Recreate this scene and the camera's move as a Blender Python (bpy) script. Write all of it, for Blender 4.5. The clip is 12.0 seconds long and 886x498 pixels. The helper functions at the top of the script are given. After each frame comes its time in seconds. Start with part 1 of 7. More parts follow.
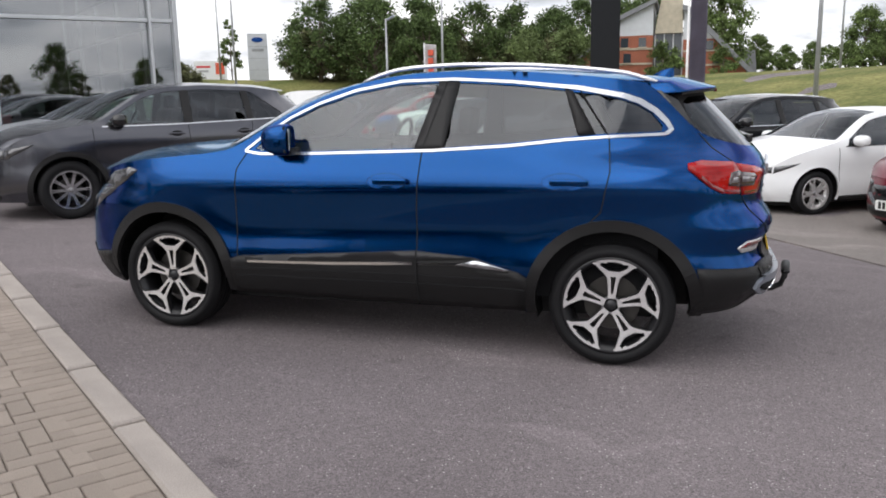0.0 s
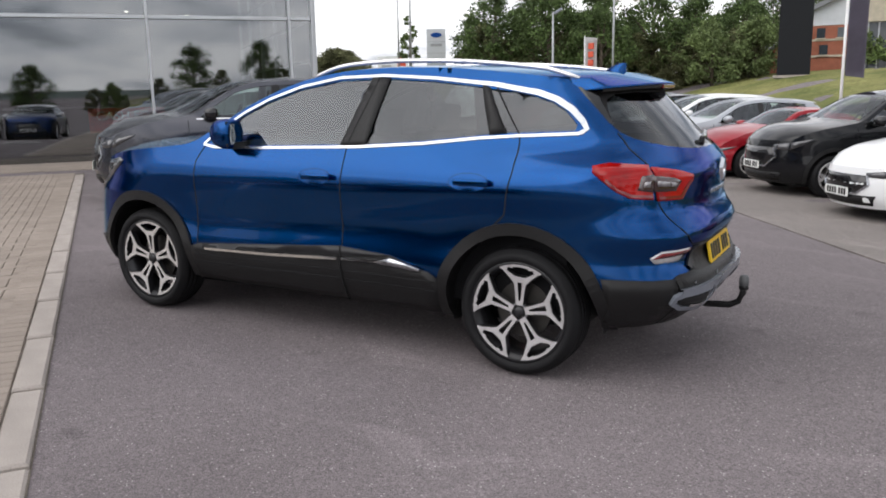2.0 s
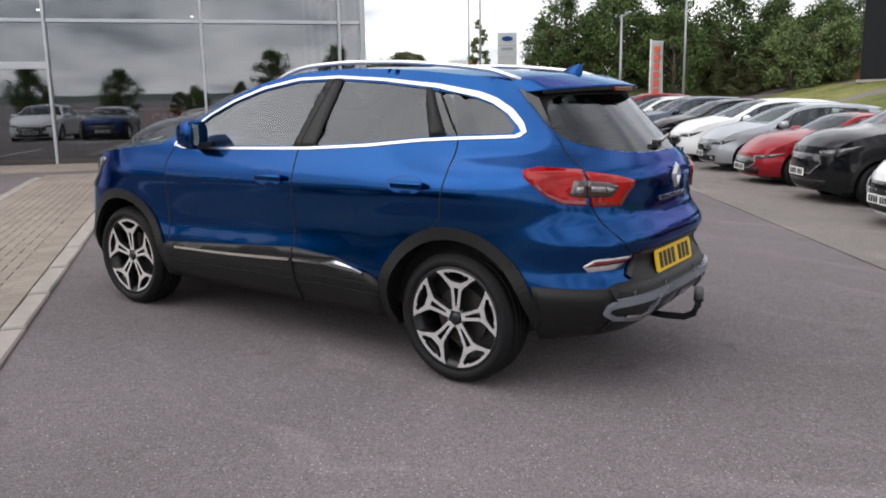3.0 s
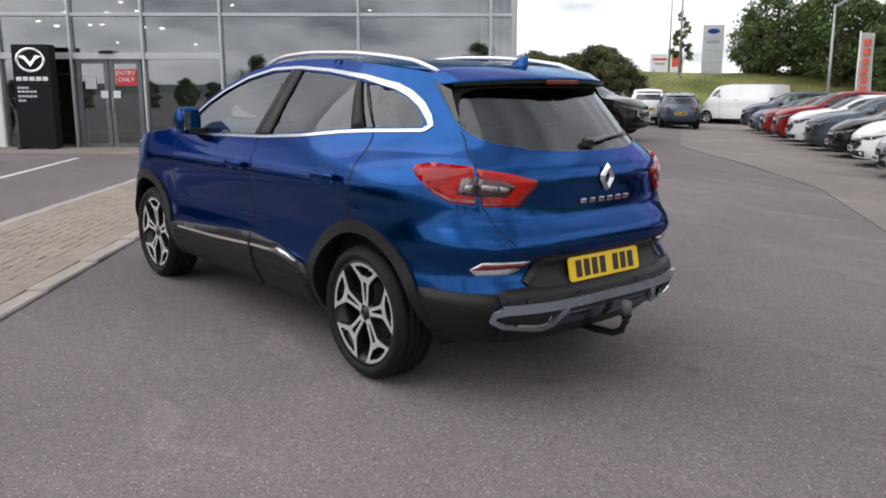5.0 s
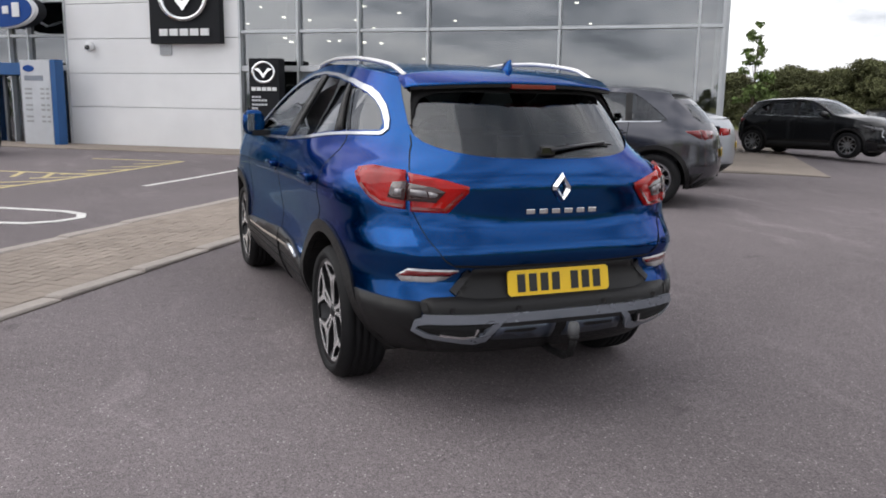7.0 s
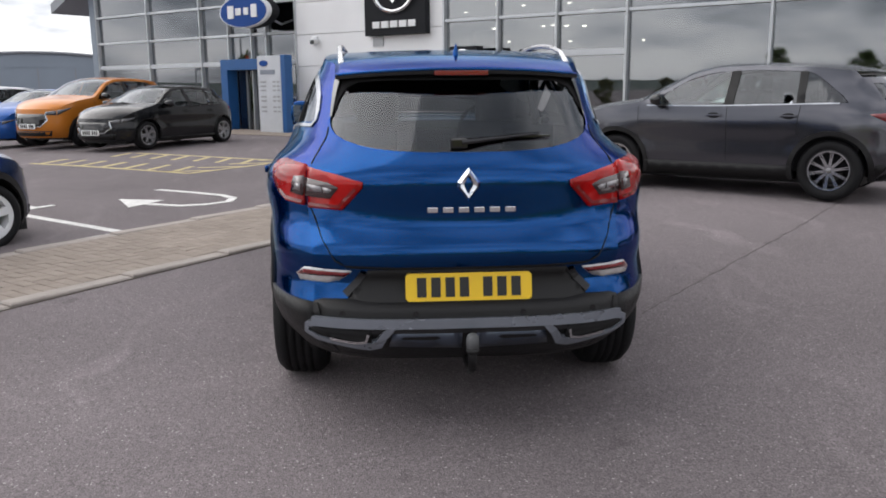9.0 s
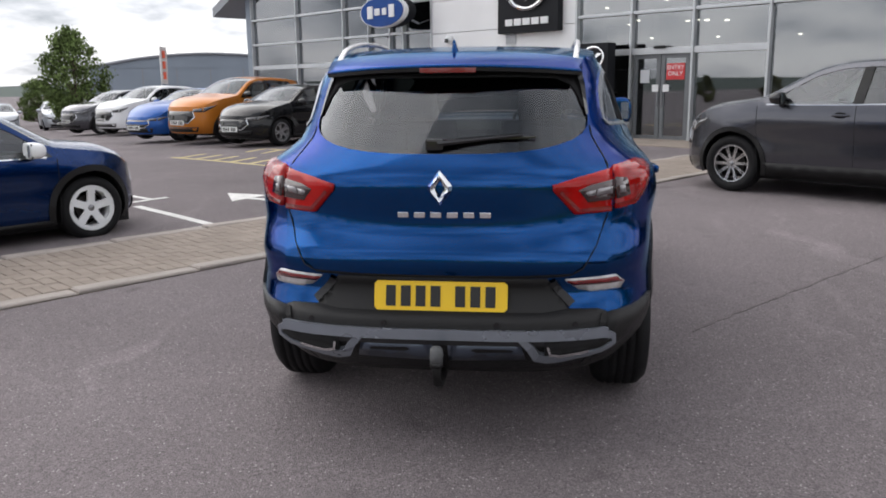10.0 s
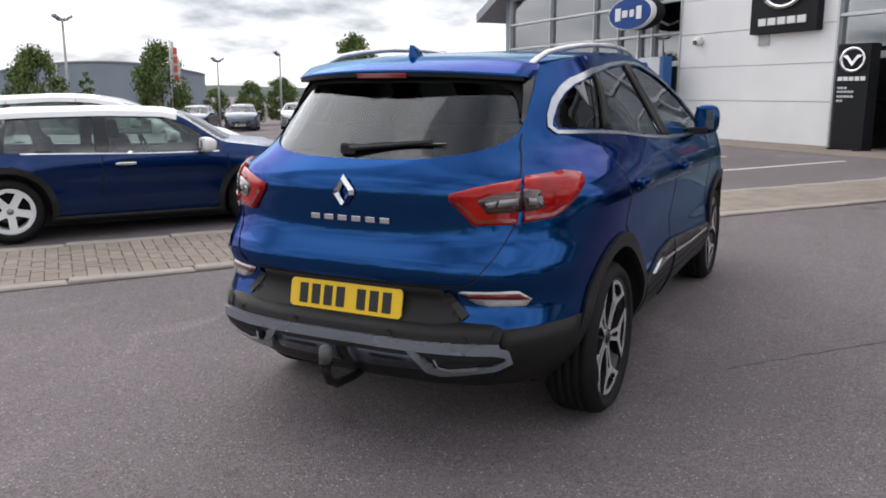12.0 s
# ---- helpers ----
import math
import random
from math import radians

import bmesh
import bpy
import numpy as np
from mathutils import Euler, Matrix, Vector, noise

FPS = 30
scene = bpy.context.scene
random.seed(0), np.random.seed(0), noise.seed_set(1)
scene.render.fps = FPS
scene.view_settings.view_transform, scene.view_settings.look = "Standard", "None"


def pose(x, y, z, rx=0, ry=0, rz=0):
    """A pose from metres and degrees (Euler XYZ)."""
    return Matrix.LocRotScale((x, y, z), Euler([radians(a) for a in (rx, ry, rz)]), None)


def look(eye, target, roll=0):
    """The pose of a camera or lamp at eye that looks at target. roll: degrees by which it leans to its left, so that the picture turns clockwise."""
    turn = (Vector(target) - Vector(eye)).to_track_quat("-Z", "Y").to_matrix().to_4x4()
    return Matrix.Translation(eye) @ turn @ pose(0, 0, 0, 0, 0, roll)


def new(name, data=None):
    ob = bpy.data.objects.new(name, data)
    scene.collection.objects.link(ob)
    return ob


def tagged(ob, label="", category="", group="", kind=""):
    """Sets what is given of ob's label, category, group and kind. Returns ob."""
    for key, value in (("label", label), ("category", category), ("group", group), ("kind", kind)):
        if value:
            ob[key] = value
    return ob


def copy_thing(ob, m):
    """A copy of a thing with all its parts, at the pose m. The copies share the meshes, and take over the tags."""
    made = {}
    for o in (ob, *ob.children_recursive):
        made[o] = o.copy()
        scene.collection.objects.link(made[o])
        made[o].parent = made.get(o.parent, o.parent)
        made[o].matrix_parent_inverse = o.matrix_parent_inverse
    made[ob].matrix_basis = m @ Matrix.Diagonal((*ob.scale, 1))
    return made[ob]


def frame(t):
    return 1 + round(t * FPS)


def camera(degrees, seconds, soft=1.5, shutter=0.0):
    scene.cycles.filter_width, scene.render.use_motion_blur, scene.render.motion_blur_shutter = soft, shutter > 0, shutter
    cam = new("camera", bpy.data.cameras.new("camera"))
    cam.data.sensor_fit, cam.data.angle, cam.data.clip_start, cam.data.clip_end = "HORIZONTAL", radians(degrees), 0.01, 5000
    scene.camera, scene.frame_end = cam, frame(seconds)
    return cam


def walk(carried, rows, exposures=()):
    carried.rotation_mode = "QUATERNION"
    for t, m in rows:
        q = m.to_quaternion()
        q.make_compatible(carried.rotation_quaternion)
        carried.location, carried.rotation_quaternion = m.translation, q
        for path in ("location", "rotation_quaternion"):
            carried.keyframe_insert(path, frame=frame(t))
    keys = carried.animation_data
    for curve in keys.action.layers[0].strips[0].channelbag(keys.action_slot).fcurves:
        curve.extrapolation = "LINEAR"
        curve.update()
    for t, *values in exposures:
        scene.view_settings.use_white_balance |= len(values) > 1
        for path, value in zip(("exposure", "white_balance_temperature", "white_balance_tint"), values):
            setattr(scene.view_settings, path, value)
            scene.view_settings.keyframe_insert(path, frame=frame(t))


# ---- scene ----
cam = camera(57.5, 12.0, soft=1.8)
PATH = [
    (0, (0.325, -5.162, 1.477), (-0.227, -3.277, 1.099), -1.20),
    (0.5, (0.672, -5.036, 1.501), (0.022, -3.184, 1.112), -1.50),
    (1, (1.027, -4.906, 1.487), (0.273, -3.094, 1.099), -1.60),
    (1.5, (1.347, -4.728, 1.471), (0.467, -2.973, 1.086), -1.40),
    (2, (1.680, -4.542, 1.462), (0.706, -2.838, 1.079), -1.10),
    (2.5, (2.022, -4.346, 1.451), (0.965, -2.691, 1.071), -1.00),
    (2.7, (2.116, -4.258, 1.439), (1.031, -2.620, 1.064), -1.00),
    (4.5, (3.003, -3.303, 1.436), (1.583, -1.949, 1.050), 0.10),
    (5, (3.257, -3.059, 1.421), (1.757, -1.793, 1.038), 0.05),
    (5.5, (3.446, -2.768, 1.411), (1.847, -1.631, 1.030), -0.05),
    (6, (3.589, -2.436, 1.407), (1.897, -1.440, 1.026), 0.15),
    (6.5, (3.796, -2.137, 1.361), (2.031, -1.266, 1.006), 0.25),
    (6.7, (3.869, -2.022, 1.368), (2.079, -1.202, 1.017), 0.60),
    (8.3, (4.048, -0.844, 1.393), (2.122, -0.463, 1.010), -0.30),
    (8.5, (4.061, -0.691, 1.395), (2.122, -0.386, 1.010), -0.40),
    (9, (4.036, -0.319, 1.401), (2.079, -0.179, 1.011), -0.40),
    (9.5, (3.993, 0.047, 1.408), (2.033, 0.010, 1.013), -0.60),
    (10, (3.847, 0.390, 1.396), (1.900, 0.156, 1.005), -0.50),
    (10.5, (3.743, 0.719, 1.386), (1.822, 0.322, 0.996), -0.50),
    (11, (3.647, 1.088, 1.400), (1.771, 0.514, 1.011), -0.50),
    (11.5, (3.505, 1.403, 1.412), (1.688, 0.663, 1.026), -0.20),
    (12, (3.425, 1.758, 1.400), (1.673, 0.875, 1.019), 0.00),
]
walk(cam, [(t, look(eye, target, roll)) for t, eye, target, roll in PATH])

# ---- light ----
SUN_AZ, SUN_EL = 205.0, 48.0
world = bpy.data.worlds.new("overcast")
scene.world = world
world.use_nodes = True
wt = world.node_tree
wt.nodes.clear()


def link(tree, a, b):
    tree.links.new(a, b)


def make_world():
    n = wt.nodes
    out = n.new("ShaderNodeOutputWorld")
    bg = n.new("ShaderNodeBackground")
    sky = n.new("ShaderNodeTexSky")
    sky.sky_type, sky.sun_disc = "NISHITA", False
    sky.sun_elevation, sky.sun_rotation = radians(SUN_EL), radians(SUN_AZ)
    dim = n.new("ShaderNodeVectorMath")
    dim.operation = "SCALE"
    dim.inputs["Scale"].default_value = 0.1
    co = n.new("ShaderNodeTexCoord")
    # clouds lie in a flat layer, so they crowd together towards the horizon
    sep = n.new("ShaderNodeSeparateXYZ")
    link(wt, co.outputs["Generated"], sep.inputs["Vector"])
    above = n.new("ShaderNodeMath")
    above.operation = "MAXIMUM"
    above.inputs[1].default_value = 0.0
    link(wt, sep.outputs["Z"], above.inputs[0])
    haze = n.new("ShaderNodeMath")
    haze.inputs[1].default_value = 0.27
    link(wt, above.outputs["Value"], haze.inputs[0])
    layer = n.new("ShaderNodeCombineXYZ")
    for axis in "XYZ":
        ratio = n.new("ShaderNodeMath")
        ratio.operation = "DIVIDE"
        link(wt, sep.outputs[axis], ratio.inputs[0])
        link(wt, haze.outputs["Value"], ratio.inputs[1])
        link(wt, ratio.outputs["Value"], layer.inputs[axis])
    clouds = n.new("ShaderNodeTexNoise")
    clouds.inputs["Scale"].default_value = 2.1
    clouds.inputs["Detail"].default_value = 7.0
    clouds.inputs["Roughness"].default_value = 0.52
    ramp = n.new("ShaderNodeValToRGB")
    e = ramp.color_ramp.elements
    e[0].position, e[0].color = 0.35, (0.31, 0.33, 0.37, 1)
    e[1].position, e[1].color = 0.61, (1.04, 1.02, 1.03, 1)
    mid = e.new(0.47)
    mid.color = (0.70, 0.705, 0.745, 1)
    mix = n.new("ShaderNodeMix")
    mix.data_type = "RGBA"
    mix.inputs["Factor"].default_value = 0.93
    link(wt, layer.outputs["Vector"], clouds.inputs["Vector"])
    link(wt, clouds.outputs["Fac"], ramp.inputs["Fac"])
    link(wt, sky.outputs["Color"], dim.inputs[0])
    link(wt, dim.outputs["Vector"], mix.inputs["A"])
    link(wt, ramp.outputs["Color"], mix.inputs["B"])
    # an overcast sky is brighter overhead than along the horizon
    rise = n.new("ShaderNodeMapRange")
    rise.inputs["From Min"].default_value, rise.inputs["From Max"].default_value = 0.0, 1.0
    rise.inputs["To Min"].default_value, rise.inputs["To Max"].default_value = 0.93, 1.06
    link(wt, sep.outputs["Z"], rise.inputs["Value"])
    over = n.new("ShaderNodeVectorMath")
    over.operation = "SCALE"
    link(wt, mix.outputs["Result"], over.inputs[0])
    link(wt, rise.outputs["Result"], over.inputs["Scale"])
    link(wt, over.outputs["Vector"], bg.inputs["Color"])
    bg.inputs["Strength"].default_value = 1.0
    link(wt, bg.outputs["Background"], out.inputs["Surface"])


make_world()
scene.view_settings.exposure = 0.75
sun = new("sun", bpy.data.lights.new("sun", "SUN"))
sun.data.energy, sun.data.angle, sun.data.color = 1.0, radians(75), (1.0, 0.97, 0.93)
sun_dir = Vector((math.sin(radians(SUN_AZ)) * math.cos(radians(SUN_EL)), math.cos(radians(SUN_AZ)) * math.cos(radians(SUN_EL)), math.sin(radians(SUN_EL))))
sun.matrix_world = look(sun_dir * 50, (0, 0, 0))


# ---- materials ----
def surf(name, col, rough=0.5, metal=0.0, var=0.12, scale=3.0, bump=0.0, bscale=80.0, coat=0.0, tone=None, speck=0.0, island=0.0, rand=0.0, spec=0.5, coat_rough=0.03):
    m = bpy.data.materials.new(name)
    m.use_nodes = True
    t = m.node_tree
    n = t.nodes
    p = n["Principled BSDF"]
    p.inputs["Metallic"].default_value = metal
    p.inputs["Coat Weight"].default_value = coat
    p.inputs["Coat Roughness"].default_value = coat_rough
    p.inputs["Specular IOR Level"].default_value = spec
    co = n.new("ShaderNodeTexCoord")
    big = n.new("ShaderNodeTexNoise")
    big.inputs["Scale"].default_value = scale
    big.inputs["Detail"].default_value = 6
    fine = n.new("ShaderNodeTexNoise")
    fine.inputs["Scale"].default_value = bscale
    fine.inputs["Detail"].default_value = 3
    for x in (big, fine):
        link(t, co.outputs["Object"], x.inputs["Vector"])
    lo = tuple(c * (1 - var) for c in col)
    hi = tone or tuple(min(1, c * (1 + var)) for c in col)
    ramp = n.new("ShaderNodeValToRGB")
    ramp.color_ramp.elements[0].position, ramp.color_ramp.elements[0].color = 0.3, (*lo, 1)
    ramp.color_ramp.elements[1].position, ramp.color_ramp.elements[1].color = 0.7, (*hi, 1)
    link(t, big.outputs["Fac"], ramp.inputs["Fac"])
    last = ramp.outputs["Color"]
    if speck:
        r2 = n.new("ShaderNodeMapRange")
        r2.inputs["From Min"].default_value, r2.inputs["From Max"].default_value = 0.25, 0.75
        r2.inputs["To Min"].default_value, r2.inputs["To Max"].default_value = 1 - speck, 1 + speck
        link(t, fine.outputs["Fac"], r2.inputs["Value"])
        mul = n.new("ShaderNodeVectorMath")
        mul.operation = "SCALE"
        link(t, last, mul.inputs[0])
        link(t, r2.outputs["Result"], mul.inputs["Scale"])
        last = mul.outputs["Vector"]
    if island or rand:
        src = n.new("ShaderNodeNewGeometry").outputs["Random Per Island"] if island else n.new("ShaderNodeObjectInfo").outputs["Random"]
        amount = island or rand
        r3 = n.new("ShaderNodeMapRange")
        r3.inputs["To Min"].default_value, r3.inputs["To Max"].default_value = 1 - amount, 1 + amount
        link(t, src, r3.inputs["Value"])
        mul = n.new("ShaderNodeVectorMath")
        mul.operation = "SCALE"
        link(t, last, mul.inputs[0])
        link(t, r3.outputs["Result"], mul.inputs["Scale"])
        last = mul.outputs["Vector"]
    link(t, last, p.inputs["Base Color"])
    rr = n.new("ShaderNodeMapRange")
    rr.inputs["To Min"].default_value, rr.inputs["To Max"].default_value = max(0, rough * 0.85), min(1, rough * 1.15)
    link(t, big.outputs["Fac"], rr.inputs["Value"])
    link(t, rr.outputs["Result"], p.inputs["Roughness"])
    if bump:
        b = n.new("ShaderNodeBump")
        b.inputs["Strength"].default_value = min(1.0, bump)
        b.inputs["Distance"].default_value = 0.01
        link(t, fine.outputs["Fac"], b.inputs["Height"])
        link(t, b.outputs["Normal"], p.inputs["Normal"])
    return m


def paint(name, col, metal=0.35, rough=0.32, edge=None):
    """Clear-coated car paint with fine flakes; edge tints the flakes at a grazing angle."""
    m = surf(name, col, rough, metal, 0.05, 1.2, 0.0, 900.0, 0.55, speck=0.10 if metal else 0.02, spec=0.15 if metal else 0.4)
    if edge:
        m.node_tree.nodes["Principled BSDF"].inputs["Specular Tint"].default_value = (*edge, 1)
        m.node_tree.nodes["Principled BSDF"].inputs["Coat Weight"].default_value = 0.38
    return m


def glass(name, tint, gloss=0.0):
    m = bpy.data.materials.new(name)
    m.use_nodes = True
    t = m.node_tree
    n = t.nodes
    n.clear()
    out = n.new("ShaderNodeOutputMaterial")
    mix = n.new("ShaderNodeMixShader")
    see = n.new("ShaderNodeBsdfTransparent")
    see.inputs["Color"].default_value = (*tint, 1)
    shine = n.new("ShaderNodeBsdfGlossy")
    shine.inputs["Roughness"].default_value = 0.015
    shine.inputs["Color"].default_value = (0.92, 0.95, 1.0, 1)
    fr = n.new("ShaderNodeFresnel")
    fr.inputs["IOR"].default_value = 1.5
    add = n.new("ShaderNodeMath")
    add.operation = "ADD"
    add.use_clamp = True
    add.inputs[1].default_value = gloss
    link(t, fr.outputs["Fac"], add.inputs[0])
    link(t, add.outputs["Value"], mix.inputs["Fac"])
    link(t, see.outputs["BSDF"], mix.inputs[1])
    link(t, shine.outputs["BSDF"], mix.inputs[2])
    link(t, mix.outputs["Shader"], out.inputs["Surface"])
    return m


def lamp_mat(name, col, power):
    m = bpy.data.materials.new(name)
    m.use_nodes = True
    p = m.node_tree.nodes["Principled BSDF"]
    p.inputs["Base Color"].default_value = (*col, 1)
    p.inputs["Emission Color"].default_value = (*col, 1)
    p.inputs["Emission Strength"].default_value = power
    return m


def asphalt(name, col):
    """Rolled asphalt with pale stone chips, patches and faint tyre polish."""
    m = surf(name, col, 0.88, var=0.10, scale=0.45, bump=1.0, bscale=150, speck=0.52, spec=0.22)
    t = m.node_tree
    n = t.nodes
    p = n["Principled BSDF"]
    base = p.inputs["Base Color"].links[0].from_socket
    co = n["Texture Coordinate"].outputs["Object"]
    chips = n.new("ShaderNodeTexVoronoi")
    chips.inputs["Scale"].default_value = 85.0
    link(t, co, chips.inputs["Vector"])
    sep = n.new("ShaderNodeSeparateColor")
    link(t, chips.outputs["Color"], sep.inputs["Color"])
    pick = n.new("ShaderNodeMath")
    pick.operation = "GREATER_THAN"
    pick.inputs[1].default_value = 0.90
    link(t, sep.outputs["Red"], pick.inputs[0])
    near = n.new("ShaderNodeMath")
    near.operation = "LESS_THAN"
    near.inputs[1].default_value = 0.36
    link(t, chips.outputs["Distance"], near.inputs[0])
    both = n.new("ShaderNodeMath")
    both.operation = "MULTIPLY"
    link(t, pick.outputs[0], both.inputs[0])
    link(t, near.outputs[0], both.inputs[1])
    amount = n.new("ShaderNodeMath")
    amount.operation = "MULTIPLY"
    link(t, both.outputs[0], amount.inputs[0])
    link(t, sep.outputs["Green"], amount.inputs[1])
    mix = n.new("ShaderNodeMix")
    mix.data_type = "RGBA"
    link(t, amount.outputs[0], mix.inputs["Factor"])
    stone = n.new("ShaderNodeMapRange")
    stone.inputs["To Min"].default_value, stone.inputs["To Max"].default_value = 0.83, 1.17
    link(t, sep.outputs["Blue"], stone.inputs["Value"])
    grain = n.new("ShaderNodeVectorMath")
    grain.operation = "SCALE"
    link(t, base, grain.inputs[0])
    link(t, stone.outputs["Result"], grain.inputs["Scale"])
    link(t, grain.outputs["Vector"], mix.inputs["A"])
    mix.inputs["B"].default_value = (0.46, 0.44, 0.42, 1)
    wide = n.new("ShaderNodeTexNoise")
    wide.inputs["Scale"].default_value = 0.16
    wide.inputs["Detail"].default_value = 4
    link(t, co, wide.inputs["Vector"])
    rng = n.new("ShaderNodeMapRange")
    rng.inputs["From Min"].default_value, rng.inputs["From Max"].default_value = 0.35, 0.65
    rng.inputs["To Min"].default_value, rng.inputs["To Max"].default_value = 0.86, 1.12
    link(t, wide.outputs["Fac"], rng.inputs["Value"])
    mul = n.new("ShaderNodeVectorMath")
    mul.operation = "SCALE"
    link(t, mix.outputs["Result"], mul.inputs[0])
    link(t, rng.outputs["Result"], mul.inputs["Scale"])
    # fine meandering cracks and rolled joints
    warp = n.new("ShaderNodeTexNoise")
    warp.inputs["Scale"].default_value = 0.8
    warp.inputs["Detail"].default_value = 4
    link(t, co, warp.inputs["Vector"])
    bend = n.new("ShaderNodeVectorMath")
    bend.operation = "MULTIPLY_ADD"
    bend.inputs[1].default_value = (1.3, 1.3, 0)
    link(t, warp.outputs["Color"], bend.inputs[0])
    link(t, co, bend.inputs[2])
    net = n.new("ShaderNodeTexVoronoi")
    net.feature = "DISTANCE_TO_EDGE"
    net.inputs["Scale"].default_value = 0.22
    link(t, bend.outputs["Vector"], net.inputs["Vector"])
    edge = n.new("ShaderNodeMapRange")
    edge.inputs["From Min"].default_value, edge.inputs["From Max"].default_value = 0.0, 0.012
    edge.inputs["To Min"].default_value, edge.inputs["To Max"].default_value = 1.07, 1.0
    link(t, net.outputs["Distance"], edge.inputs["Value"])
    mul2 = n.new("ShaderNodeVectorMath")
    mul2.operation = "SCALE"
    link(t, mul.outputs["Vector"], mul2.inputs[0])
    link(t, edge.outputs["Result"], mul2.inputs["Scale"])
    # pale tyre scuffs, drawn out along the lanes, and small oil spots
    turn = n.new("ShaderNodeMapping")
    turn.inputs["Rotation"].default_value = (0, 0, 0.35)
    turn.inputs["Scale"].default_value = (0.45, 2.6, 1)
    link(t, bend.outputs["Vector"], turn.inputs["Vector"])
    scuff = n.new("ShaderNodeTexNoise")
    scuff.inputs["Scale"].default_value = 1.0
    scuff.inputs["Detail"].default_value = 7
    link(t, turn.outputs["Vector"], scuff.inputs["Vector"])
    pale = n.new("ShaderNodeMapRange")
    pale.inputs["From Min"].default_value, pale.inputs["From Max"].default_value = 0.56, 0.74
    pale.inputs["To Min"].default_value, pale.inputs["To Max"].default_value = 1.0, 1.30
    link(t, scuff.outputs["Fac"], pale.inputs["Value"])
    drip = n.new("ShaderNodeTexNoise")
    drip.inputs["Scale"].default_value = 2.3
    drip.inputs["Detail"].default_value = 5
    link(t, co, drip.inputs["Vector"])
    oil = n.new("ShaderNodeMapRange")
    oil.inputs["From Min"].default_value, oil.inputs["From Max"].default_value = 0.66, 0.74
    oil.inputs["To Min"].default_value, oil.inputs["To Max"].default_value = 1.0, 0.72
    link(t, drip.outputs["Fac"], oil.inputs["Value"])
    wear = n.new("ShaderNodeMath")
    wear.operation = "MULTIPLY"
    link(t, pale.outputs["Result"], wear.inputs[0])
    link(t, oil.outputs["Result"], wear.inputs[1])
    mul3 = n.new("ShaderNodeVectorMath")
    mul3.operation = "SCALE"
    link(t, mul2.outputs["Vector"], mul3.inputs[0])
    link(t, wear.outputs["Value"], mul3.inputs["Scale"])
    link(t, mul3.outputs["Vector"], p.inputs["Base Color"])
    return m


